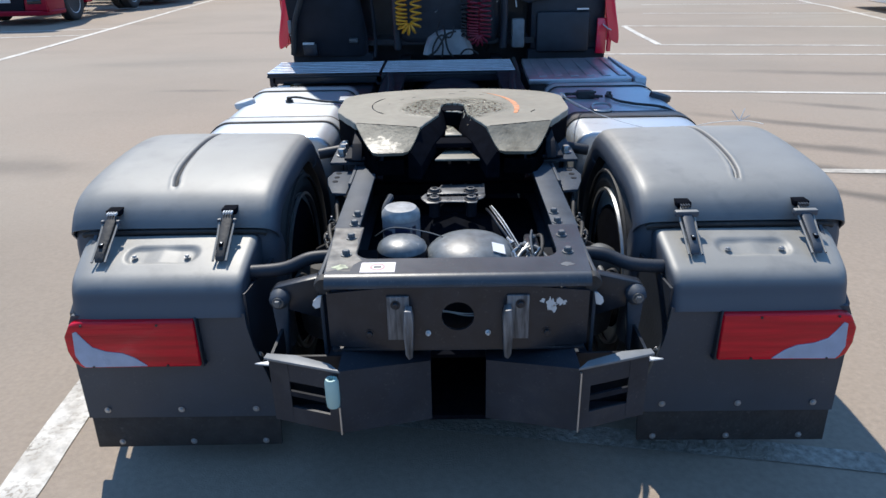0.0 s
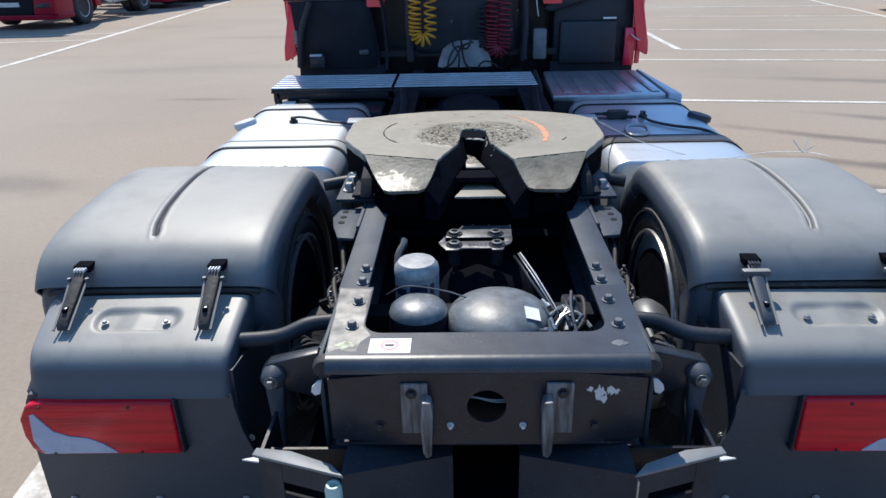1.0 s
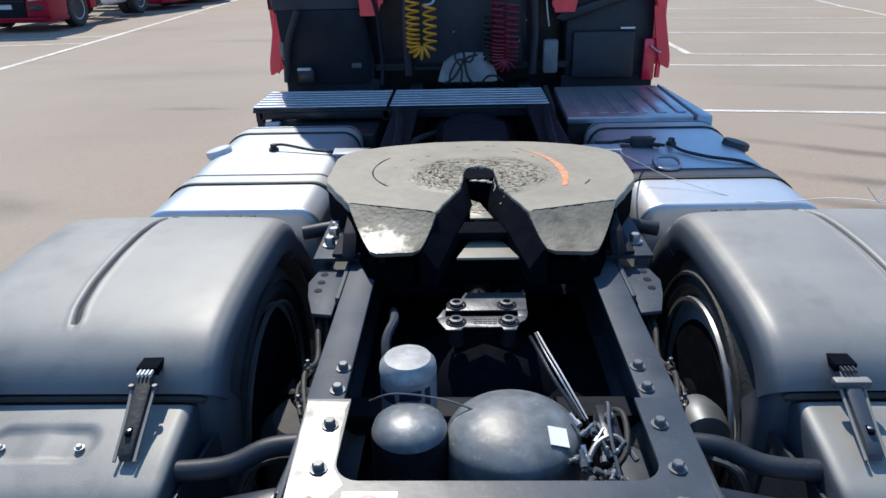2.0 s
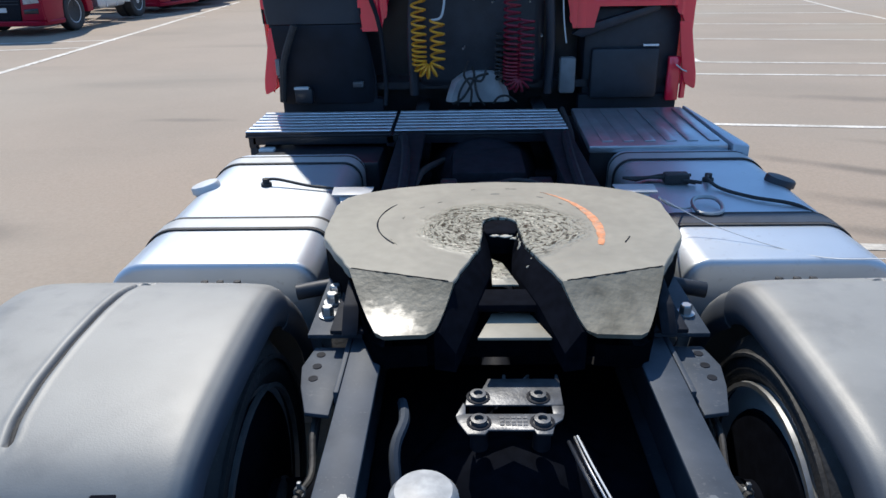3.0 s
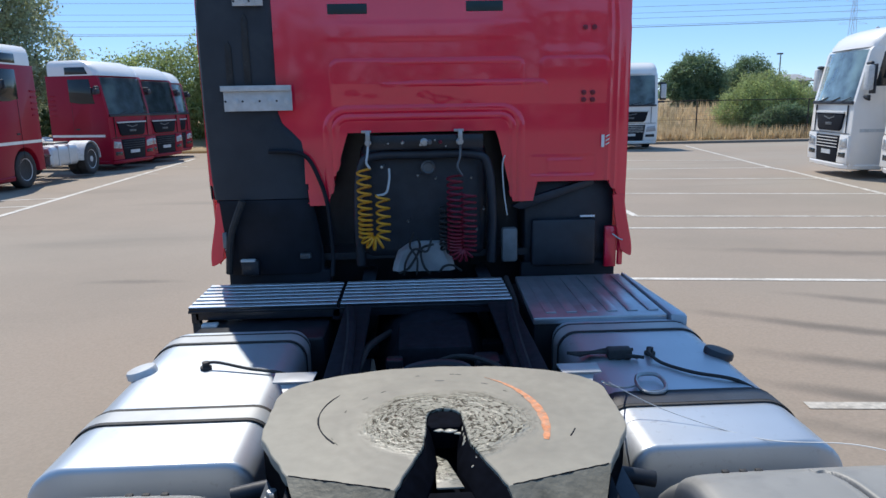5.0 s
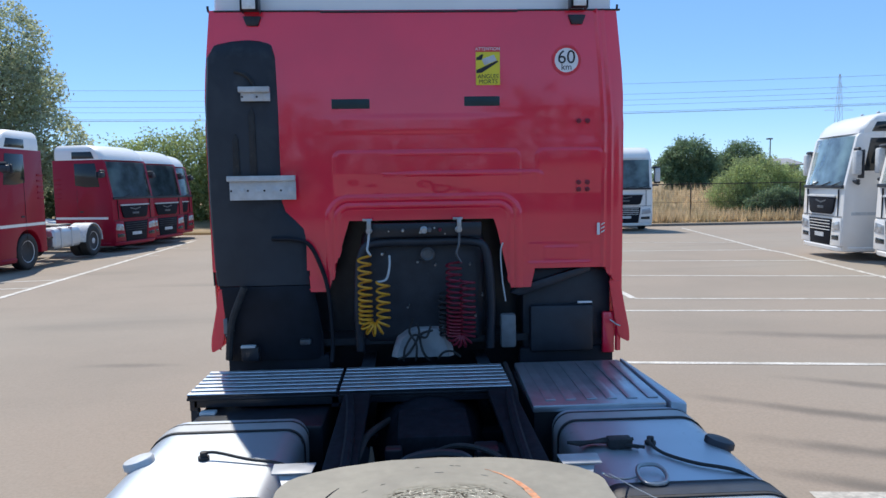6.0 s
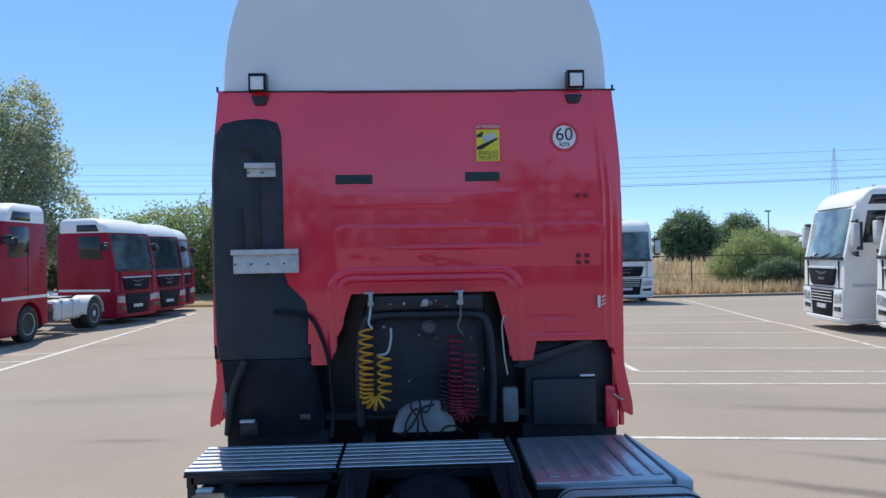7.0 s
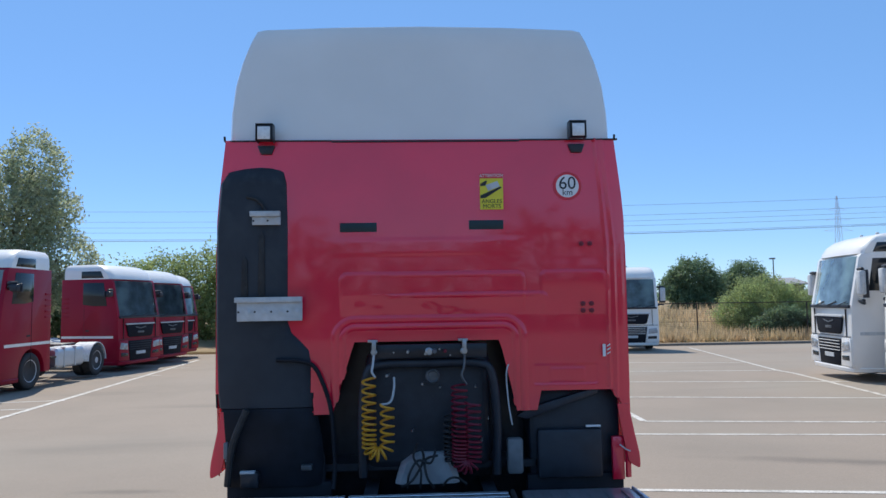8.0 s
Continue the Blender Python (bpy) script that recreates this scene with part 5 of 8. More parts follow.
        bolt(SCREW, (s * (x - 0.01), 0.182, 0.362), flap, "back")
    # tail lamp
    bm = bmesh.new()
    lamp_pts = [(0.763, 0.838), (1.094, 0.838), (1.128, 0.83), (1.15, 0.79), (1.15, 0.74), (1.138, 0.7), (1.114, 0.682), (0.763, 0.684)]
    prism(bm, [(s * a, b) for a, b in lamp_pts], "y", 0.122, 0.16, 0.007, 3)
    lamp = part("tail_lamp", bm, LENSRED, fender, "red tail lamp with a pale clear lower corner")
    bm = bmesh.new()
    clear = [(1.146, 0.805), (1.133, 0.81), (1.115, 0.785), (1.092, 0.757), (1.05, 0.742), (0.995, 0.735), (0.96, 0.72), (0.932, 0.7), (0.92, 0.69), (1.13, 0.688), (1.142, 0.7), (1.155, 0.73), (1.15, 0.77)]
    prism(bm, [(s * (0.92 + (a - 0.92) * 0.885), b) for a, b in clear], "y", 0.1195, 0.123, 0.001, 1)
    part("clear_lens", bm, LENSCLEAR, lamp, "pale blue-grey clear lens")
    bm = bmesh.new()
    prism(bm, [(s * 0.759, 0.842), (s * 0.766, 0.842), (s * 0.766, 0.678), (s * 0.757, 0.677)], "y", 0.132, 0.1575, 0.003)
    side_box(bm, s, 0.754, 1.12, 0.138, 0.1575, 0.677, 0.685, bevel=0.002)
    part("lamp_frame", bm, BLACKPLASTIC, lamp, "black lamp housing edge")
    for x, z in ((0.86, 0.691), (1.08, 0.69), (0.87, 0.828), (1.09, 0.829)):
        bm = bmesh.new()
        lathe(bm, [(0.004, 0.0), (0.004, -0.003), (0.001, -0.003)], (s * x, 0.1215, z), "y", 8)
        part("lens_screw", bm, INK, lamp)

# ---- fifth wheel ----
FW = 1.16
coupling = None
outline_front = [(0.5 * math.cos(a), 1.6 + 0.215 * math.sin(a)) for a in [math.pi * k / 20 for k in range(21)]]
flat_r = [(0.5, 1.4), (0.492, 1.34), (0.394, 1.143), (0.133, 1.06), (0.06, 1.28), (0.05, 1.44)]
throat = [(0.05 * math.cos(a), 1.44 + 0.05 * math.sin(a)) for a in [math.pi * k / 8 for k in range(1, 8)]]
rng = random.Random(6)
outline_front = [(x + rng.uniform(-0.003, 0.003), y + rng.uniform(-0.004, 0.004)) for x, y in outline_front]
flat = outline_front + [(-p[0], p[1]) for p in flat_r] + throat[::-1] + flat_r[::-1]
worn = []
for a, b in zip(flat, flat[1:] + flat[:1]):
    worn.append(a)
    n = int(math.dist(a, b) / 0.03)
    nx, ny = (b[1] - a[1]) / max(math.dist(a, b), 1e-6), (a[0] - b[0]) / max(math.dist(a, b), 1e-6)
    for k in range(1, n):
        j = rng.uniform(-0.0022, 0.0022)
        worn.append((a[0] + (b[0] - a[0]) * k / n + nx * j, a[1] + (b[1] - a[1]) * k / n + ny * j))
flat = worn
bm = bmesh.new()
prism(bm, flat, "z", FW - 0.028, FW, 0.0025, 1)
coupling = part("fifth_wheel", bm, GREASE, truck, "worn fifth wheel coupling plate smeared with grease", 30)
for s in (-1, 1):
    bm = bmesh.new()
    rows = []
    for k in range(13):
        u = k / 12
        row = []
        for q in range(15):
            v = q / 14
            x = (0.394 + (0.308 - 0.394) * u) * (1 - v) + (0.13 + (0.172 - 0.13) * u) * v
            y = (1.143 + (0.914 - 1.143) * u) * (1 - v) + (1.06 + (0.922 - 1.06) * u) * v
            row.append((s * x, y + 0.016 * u ** 4 * max(0.0, (abs(2 * v - 1) - 0.72) / 0.28), FW - 0.061 * (1.5 * u - 0.5 * u * u)))
        rows.append(row)
    loft(bm, rows, closed=False)
    bmesh.ops.recalc_face_normals(bm, faces=bm.faces)
    if sum(f.normal.z for f in bm.faces) < 0:
        bmesh.ops.reverse_faces(bm, faces=bm.faces)
    bmesh.ops.solidify(bm, geom=list(bm.faces), thickness=0.012)
    ramp = part("ramp", bm, RAMP, coupling, "greasy sloping ramp of the coupling plate")
    # dark outer skirt under the plate's edge
    bm = bmesh.new()
    edge = [(s * 0.498, 1.6, FW - 0.028), (s * 0.493, 1.36, FW - 0.028), (s * 0.4, 1.16, FW - 0.028), (s * 0.318, 0.935, 1.076), (s * 0.29, 0.915, 1.07), (s * 0.19, 0.922, 1.072)]
    depth = [0.1, 0.1, 0.1, 0.07, 0.06, 0.06]
    upper = [Vector(p) for p in edge]
    lower = [Vector((p[0], p[1] + 0.004, p[2] - d)) for p, d in zip(edge, depth)]
    loft(bm, [upper, lower], closed=False)
    bmesh.ops.solidify(bm, geom=list(bm.faces), thickness=0.012)
    part("skirt_rib", bm, GREASESHADE, coupling, "black cast rib under the plate")
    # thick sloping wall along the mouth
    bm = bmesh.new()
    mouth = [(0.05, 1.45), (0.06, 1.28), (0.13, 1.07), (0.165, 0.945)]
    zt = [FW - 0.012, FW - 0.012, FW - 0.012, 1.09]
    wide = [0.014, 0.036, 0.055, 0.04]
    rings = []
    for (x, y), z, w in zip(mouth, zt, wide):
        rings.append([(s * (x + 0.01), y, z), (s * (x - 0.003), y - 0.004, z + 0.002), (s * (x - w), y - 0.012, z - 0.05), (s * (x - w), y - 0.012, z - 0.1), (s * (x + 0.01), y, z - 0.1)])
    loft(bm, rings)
    part("mouth_wall", bm, GREASESHADE, coupling, "thick black wall along the coupling's mouth")
    bm = bmesh.new()
    # pedestal and base plate
    prism(bm, [(1.0, 1.046), (1.06, 1.1), (1.18, 1.128), (1.44, 1.128), (1.58, 1.1), (1.62, 1.046)], "x", s * 0.36, s * 0.4, 0.005)
    side_box(bm, s, 0.33, 0.43, 1.02, 1.6, 1.04, 1.052, bevel=0.003)
    part("pedestal", bm, BLACKGREASE, coupling, "black cast pedestal under the coupling")
bm = bmesh.new()
prism(bm, [(-0.047, 1.49), (0.047, 1.49), (0.05, 1.41), (0.04, 1.385), (-0.04, 1.385), (-0.05, 1.41)], "z", FW - 0.075, FW - 0.008, 0.006)
jaw = part("coupling_jaw", bm, GREASESHADE, coupling, "black greasy coupling jaw")
bm = bmesh.new()
rng = random.Random(4)
for cx, cy, r in ((-0.016, 1.372, 0.016), (0.012, 1.366, 0.02), (0.034, 1.352, 0.01)):
    prism(bm, [(cx + r * rng.uniform(0.5, 1.2) * math.cos(2 * math.pi * k / 15), cy + 0.6 * r * rng.uniform(0.4, 1.2) * math.sin(2 * math.pi * k / 15)) for k in range(15)], "z", 1.1475, 1.151, 0.001, 1)
part("grease_smear", bm, WETPALE, jaw, "pale smear of grease on the jaw")
bm = bmesh.new()
box(bm, -0.12, 0.12, 1.07, 1.16, 1.07, 1.093, bevel=0.008)
part("lock_bar", bm, GREASESHADE, coupling, "black locking bar across the throat")
bm = bmesh.new()
prism(bm, [(-0.074, 0.981), (0.101, 0.981), (0.077, 1.051), (0.051, 1.125), (-0.028, 1.125)], "z", 1.046, 1.054, 0.002)
part("lower_guide", bm, GREASE, coupling, "pale greasy guide plate under the throat")
bm = bmesh.new()
prism(bm, [(-0.033, 1.166), (0.036, 1.166), (0.0, 1.3), (-0.032, 1.33)], "z", 1.094, 1.1, 0.002)
part("upper_guide", bm, GREASE, coupling, "pale greasy plate deep in the throat")
# Black box added to keep the space under the coupling dark.
bm = bmesh.new()
prism(bm, [(1.1, 0.92), (1.1, 0.995), (1.24, 1.04), (1.62, 1.04), (1.62, 0.92)], "x", -0.29, 0.29, 0.01)
part("coupling_dark_box", bm, GREASESHADE, coupling, "added black box that keeps the underside dark")
for s in (-1, 1):
    bm = bmesh.new()
    prism(bm, [(s * 0.31, 1.04), (s * 0.49, 1.04), (s * 0.49, 1.66), (s * 0.31, 1.66)], "z", 1.0175, 1.029, 0.002)
    base = part("mounting_plate", bm, CHASSIS_GREY, coupling, "dark grey mounting plate on the frame")
    for y in ((1.133, 1.205, 1.255) if s < 0 else (1.133,)):
        bolt(BOLT_BIG, (s * 0.455, y, 1.028), base)
    bm = bmesh.new()
    prism(bm, [(s * 0.393, 1.036), (s * 0.472, 1.036), (s * 0.489, 0.95), (s * 0.475, 0.87), (s * 0.447, 0.775), (s * 0.393, 0.765)], "z", 0.985, 0.996, 0.003)
    side_box(bm, s, 0.38, 0.392, 0.82, 1.6, 0.82, 1.0155, bevel=0.002)
    wing = part("mounting_angle", bm, CHASSIS_GREY, coupling, "dark grey mounting angle with holes")
    for k in range(3):
        bm = bmesh.new()
        lathe(bm, [(0.011, 0), (0.011, 0.0015), (0.001, 0.0015)], (s * 0.452, 1.0 - 0.05 * k, 0.9962), n=14)
        part("hole", bm, BLACKGREASE, wing)
# orange paint arc on the plate
bm = bmesh.new()
arc_in, arc_out = [], []
for k in range(25):
    a = radians(-22 + 84 * k / 24)
    w = (0.005 + 0.013 * math.sin(math.pi * min(1.0, (k + 0.5) / 17)) ** 0.5 if k < 15 else 0.012 - 0.0012 * (k - 15)) + 0.002 * math.sin(k * 2.1)
    arc_in.append((0.02 + (0.262 - w) * math.cos(a), 1.405 + (0.34 - w) * math.sin(a)))
    arc_out.append((0.02 + (0.262 + w * 0.4) * math.cos(a), 1.405 + (0.34 + w * 0.4) * math.sin(a)))
prism(bm, arc_in + arc_out[::-1], "z", FW + 0.0004, FW + 0.0012)
part("paint_mark", bm, ORANGE, coupling, "orange spray paint arc")
bm = bmesh.new()
for (cx, cy, rr, a0, a1) in ((-0.02, 1.46, 0.335, 150, 215), (0.0, 1.44, 0.37, -28, -20)):
    bm = bmesh.new()
    pts = [(cx + rr * math.cos(radians(a0 + (a1 - a0) * k / 10)), cy + rr * 0.85 * math.sin(radians(a0 + (a1 - a0) * k / 10)), FW) for k in range(11)]
    tube(bm, pts, [0.0012 + 0.0016 * abs(math.sin(2.3 * k)) for k in range(11)], 5)
    part("scratch", bm, BLACKGREASE, coupling, "scored scratch in the plate")
# pale flecks paint the glints of wet grease along one wall of the mouth
rng = random.Random(27)
for k in range(15):
    y = 1.405 - 0.1 * (k / 14) ** 1.2 - (0.08 if k > 12 else 0.0) + rng.uniform(-0.006, 0.006)
    x = float(np.interp(y, [1.07, 1.28, 1.45], [0.13, 0.06, 0.05]))
    f = rng.uniform(0.05, 0.6)
    w = float(np.interp(y, [1.07, 1.28, 1.45], [0.06, 0.036, 0.014]))
    size = rng.choice((0.3, 0.45, 0.6, 0.9))
    bm = bmesh.new()
    prism(bm, [(size * rng.uniform(0.5, 1.0) * 0.009 * math.cos(2 * math.pi * q / 9), size * rng.uniform(0.5, 1.0) * 0.014 * math.sin(2 * math.pi * q / 9)) for q in range(9)], "z", -0.002, 0.0016, 0.0006, 1)
    lean = Matrix.Translation((x - 0.003 - w * f, y - 0.006, FW - 0.0105 - 0.052 * f)) @ Matrix.Rotation(-math.atan2(0.052, w), 4, "Y") @ Matrix.Rotation(rng.uniform(-0.5, 0.5), 4, "Z")
    put("grease_glint", to_mesh("grease_glint", bm, WETPALE), coupling, lean, "pale fleck that paints a glint on wet grease")
rng = random.Random(12)
for rr, a0, a1, one in ((0.285, 118, 196, RAMP), (0.3, 60, 112, DULLSTEEL), (0.33, 200, 235, RAMP), (0.275, 20, 60, RAMP), (0.36, 78, 104, RAMP)):
    n = 4 + int((a1 - a0) / 12)
    for k in range(n):
        if rng.random() < 0.6:
            continue
        b0 = a0 + (a1 - a0) * (k + rng.uniform(0, 0.3)) / n
        b1 = b0 + (a1 - a0) / n * rng.uniform(0.4, 0.85)
        bm = bmesh.new()
        inner, outer = [], []
        for j in range(6):
            a = radians(b0 + (b1 - b0) * j / 5)
            w = 0.0008 + 0.0032 * rng.random() * math.sin(math.pi * (j + 0.3) / 5.6)
            r = rr + 0.004 * math.sin(a * 5)
            inner.append((r * math.cos(a), 1.43 + 0.86 * r * math.sin(a)))
            outer.append(((r + w) * math.cos(a), 1.43 + 0.86 * (r + w) * math.sin(a)))
        prism(bm, inner + outer[::-1], "z", FW + 0.0002, FW + 0.001)
        part("score_mark", bm, one, coupling, "worn score mark in the grease")
# cracked, jagged crease where each ramp bends down
for s in (-1, 1):
    rng = random.Random(8 + s)
    bm = bmesh.new()
    n = 22
    up, down = [], []
    for k in range(n + 1):
        u = k / n
        x, y = 0.388 + (0.142 - 0.388) * u, 1.1415 + (1.064 - 1.1415) * u
        up.append((s * x, y + 0.003 + 0.003 * rng.random()))
        down.append((s * x, y + 0.002 - 0.0045 * rng.random()))
    prism(bm, up + down[::-1], "z", FW + 0.0003, FW + 0.001)
    part("crease", bm, GREASESHADE, coupling, "dark cracked crease in the plate")

# ---- fuel tanks ----
def tank_section(s, inset, y):
    x0, x1, z0, z1 = 0.555 + inset, 1.215 - inset, 0.42 + inset, 1.02 - inset
    pts = []
    for cx, cz, r, a0 in ((x1, z1, 0.13, 0), (x0, z1, 0.08, 90), (x0, z0, 0.08, 180), (x1, z0, 0.12, 270)):
        r = max(r - inset * 0.5, 0.03)
        ox, oz = cx - r if cx == x1 else cx + r, cz - r if cz == z1 else cz + r
        for k in range(9):
            a = radians(a0 + 90 * k / 8)
            pts.append((s * (ox + r * math.cos(a)), y, oz + r * math.sin(a)))
    return pts


for s in (-1, 1):
    bm = bmesh.new()
    rings = [tank_section(s, i, y) for y, i in ((1.47, 0.2), (1.471, 0.06), (1.4725, 0.022), (1.4755, 0.0095), (1.481, 0.0025), (1.488, 0.0), (1.495, 0.0), (2.0, 0.0), (2.655, 0.0), (2.66, 0.0), (2.69, 0.008), (2.71, 0.03), (2.715, 0.1))]
    loft(bm, rings)
    fuel = part("fuel_tank", bm, ALU, truck, "large brushed aluminium fuel tank with rounded corners", 50)
    for y, light in ((1.8, s < 0), (2.56, True)):
        bm = bmesh.new()
        loft(bm, [tank_section(s, -0.003, y - 0.056), tank_section(s, -0.006, y - 0.056), tank_section(s, -0.006, y + 0.062), tank_section(s, -0.003, y + 0.062)], caps=False)
        strap = part("tank_strap", bm, RUBBER, fuel, "black rubber-lined tank strap")
        bm = bmesh.new()
        loft(bm, [tank_section(s, -0.0058, y - 0.04), tank_section(s, -0.0068, y - 0.04), tank_section(s, -0.0068, y + 0.04), tank_section(s, -0.0058, y + 0.04)], caps=False)
        # The right rear band is painted black for the shade on it.
        part("strap_band", bm, STRAP if light else BLACKPLASTIC, strap, "steel band of the tank strap")
    bm = bmesh.new()
    tilt = Matrix.Rotation(radians(14 * s), 4, "Y")
    lathe(bm, [(0.05, 0), (0.05, 0.014), (0.058, 0.016), (0.058, 0.036), (0.053, 0.043), (0.02, 0.047), (0.001, 0.047)], (s * 1.135, 2.22, 0.99), "z", 22, tilt)
    part("filler_cap", bm, PALE if s < 0 else BLACKPLASTIC, fuel, "bright metal filler cap" if s < 0 else "black plastic filler cap")
    # sender plug and cable
    bm = bmesh.new()
    x = -0.895 if s < 0 else 0.86
    lathe(bm, [(0.022, 0), (0.022, 0.012), (0.014, 0.014), (0.014, 0.03), (0.001, 0.032)], (x, 2.22, 1.02), "z", 14)
    if s < 0:
        tube(bm, smooth_path([(x, 2.22, 1.045), (x + 0.05, 2.215, 1.048), (x + 0.18, 2.17, 1.035), (-0.56, 2.12, 1.025), (-0.5, 2.1, 0.95)]), 0.006, 8)
    else:
        tube(bm, smooth_path([(x, 2.22, 1.045), (x - 0.02, 2.17, 1.045), (x + 0.01, 2.1, 1.03), (0.95, 2.0, 1.03), (1.08, 1.92, 1.026), (1.17, 1.84, 0.98)]), 0.007, 8)
    part("sender_cable", bm, RUBBER, fuel, "black cable with plug on the tank")
for s in (-1, 1):
    bm = bmesh.new()
    prism(bm, [(s * 0.425, 1.945), (s * 0.57, 1.945), (s * 0.565, 1.86), (s * 0.43, 1.86)], "z", 1.098, 1.104, 0.001)
    loft(bm, [[(s * 0.44, 1.865, 1.097), (s * 0.54, 1.865, 1.097), (s * 0.54, 1.93, 1.097), (s * 0.44, 1.93, 1.097)], [(s * 0.43, 1.77, 1.03), (s * 0.5, 1.77, 1.03), (s * 0.5, 1.9, 1.0), (s * 0.43, 1.9, 1.0)]])
    part("light_plate", bm, DIMPLATE, truck, "pale bracket plate beside the coupling")

# loose things lying on the shaded tank
bm = bmesh.new()
loop = []
for k in range(25):
    a = 2 * math.pi * k / 24
    c, q = math.cos(a), math.sin(a)
    loop.append((0.755 + 0.05 * math.copysign(abs(c) ** 0.6, c) + 0.01 * q, 1.9 + 0.075 * q, 1.037 + 0.004 * q))
tube(bm, loop + [loop[1]], 0.0075, 8, caps=False)
tagged(part("snap_ring", bm, STEEL), "bright steel oval ring lying on the fuel tank", "ring")
bm = bmesh.new()
tube(bm, smooth_path([(0.5, 1.62, 1.17), (0.56, 1.72, 1.11), (0.65, 1.85, 1.045), (0.71, 1.9, 1.033)]), 0.0035, 6)
tagged(part("steel_cable", bm, STEEL), "thin steel cable leading to the oval ring", "cable")
bm = bmesh.new()
tube(bm, smooth_path([(0.55, 1.73, 1.12), (0.72, 1.65, 1.05), (0.95, 1.5, 1.02), (1.1, 1.3, 1.1), (1.16, 1.12, 1.15), (1.2, 1.05, 1.155)], 10), 0.0016, 5)
for a in (0.35, 1.1, 2.2):
    tube(bm, [(1.14, 1.13, 1.148), (1.14 + 0.05 * math.cos(a), 1.15, 1.148 + 0.05 * math.sin(a))], 0.0016, 5)
tagged(part("loose_wire", bm, PALE), "loose thin pale wire draped from coupling to fender", "wire")
bm = bmesh.new()
box(bm, 0.68, 0.775, 2.17, 2.225, 1.021, 1.062, bevel=0.008)
bundle = tagged(part("cable_plug", bm, RUBBER), "black cable bundle with plugs lying on the tank", "cable")
for k in range(5):
    bm = bmesh.new()
    tube(bm, smooth_path([(0.53 + 0.01 * k, 2.24 - 0.008 * k, 1.03), (0.62, 2.235 - 0.012 * k, 1.032 + 0.004 * k), (0.69, 2.24 - 0.01 * k, 1.04), (0.76 + 0.012 * k, 2.255 - 0.03 * k, 1.03 + 0.012 * (k % 3))]), 0.007, 6)
    part("strand", bm, RUBBER, bundle)

# ---- catwalk and cover behind the cab ----
for x0, x1 in ((-1.2, -0.462), (-0.45, 0.42)):
    # Panel and rib sides are painted black for shade; only treads stay bright.
    bm = bmesh.new()
    box(bm, x0, x1, 2.985, 3.44, 1.015, 1.03, bevel=0.004)
    walkway = part("catwalk_panel", bm, CHASSIS, truck, "ribbed aluminium catwalk panel, painted black for the shade between ribs")
    for k in range(7):
        y = 2.987 + 0.0655 * k
        bm = bmesh.new()
        box(bm, x0 + 0.004, x1 - 0.004, y + 0.002, y + 0.036, 1.0305, 1.044)
        part("shaded_rib_body", bm, CHASSIS, walkway)
        bm = bmesh.new()
        prism(bm, [(y, 1.0445), (y + 0.002, 1.048), (y + 0.036, 1.048), (y + 0.038, 1.0445)], "x", x0 + 0.004, x1 - 0.004)
        part("tread_rib", bm, ALURIB, walkway)
bm = bmesh.new()
for x in (-1.17, -0.47, 0.4):
    box(bm, x - 0.02, x + 0.02, 3.0, 3.43, 0.96, 1.0195, bevel=0.004)
    if x < -1:
        box(bm, x - 0.02, x + 0.02, 3.01, 3.05, 0.72, 0.9595, bevel=0.004)
box(bm, -1.17, 0.42, 3.0, 3.03, 0.975, 1.018, bevel=0.004)
part("catwalk_frame", bm, CHASSIS, truck, "black frame under the catwalk")
bm = bmesh.new()
prism(bm, [(-1.13, 0.97), (-1.05, 0.97), (-1.06, 0.9), (-1.12, 0.9)], "y", 2.94, 2.99, 0.006)
part("side_bracket", bm, PALE, truck, "pale bracket under the catwalk end")
bm = bmesh.new()
prism(bm, [(0.47, 2.68), (1.1, 2.68), (1.105, 3.46), (0.5, 3.46)], "z", 1.005, 1.04, 0.008)
cover = part("battery_cover", bm, GREYPLATE, truck, "dark grey ribbed battery box cover")
for k in range(6):
    bm = bmesh.new()
    x = 0.54 + 0.098 * k
    prism(bm, [(x, 2.74), (x + 0.05, 2.74), (x + 0.046, 3.4), (x + 0.004, 3.4)], "z", 1.0405, 1.047, 0.003)
    part("cover_rib", bm, GREYPLATE, cover)
bm = bmesh.new()
prism(bm, [(1.112, 2.66), (1.17, 2.62), (1.178, 2.66), (1.125, 3.46), (1.112, 3.46)], "z", 0.62, 1.046, 0.005)
part("side_panel", bm, ALU, cover, "bright aluminium side panel")
bm = bmesh.new()
box(bm, 0.48, 1.1, 2.72, 3.44, 0.55, 1.004, bevel=0.01)
part("battery_box", bm, CHASSIS, truck, "black battery box under its cover")
bm = bmesh.new()
prism(bm, [(2.74, 0.5), (3.5, 0.5), (3.5, 0.95), (2.74, 0.96)], "x", -1.14, -0.5, 0.02)
part("exhaust_box", bm, CHASSIS, truck, "black exhaust silencer box")
for s in (-1, 1):
    bm = bmesh.new()
    side_box(bm, s, 0.29, 0.42, 1.98, 2.96, 1.017, 1.045, bevel=0.01)
    tube(bm, smooth_path([(s * 0.33, 1.9, 1.05), (s * 0.34, 2.3, 1.07), (s * 0.37, 2.7, 1.06), (s * 0.4, 2.95, 1.03)]), 0.02, 8)
    part("cable_duct", bm, BLACKGREASE, truck, "black cable harness lying along the rail")
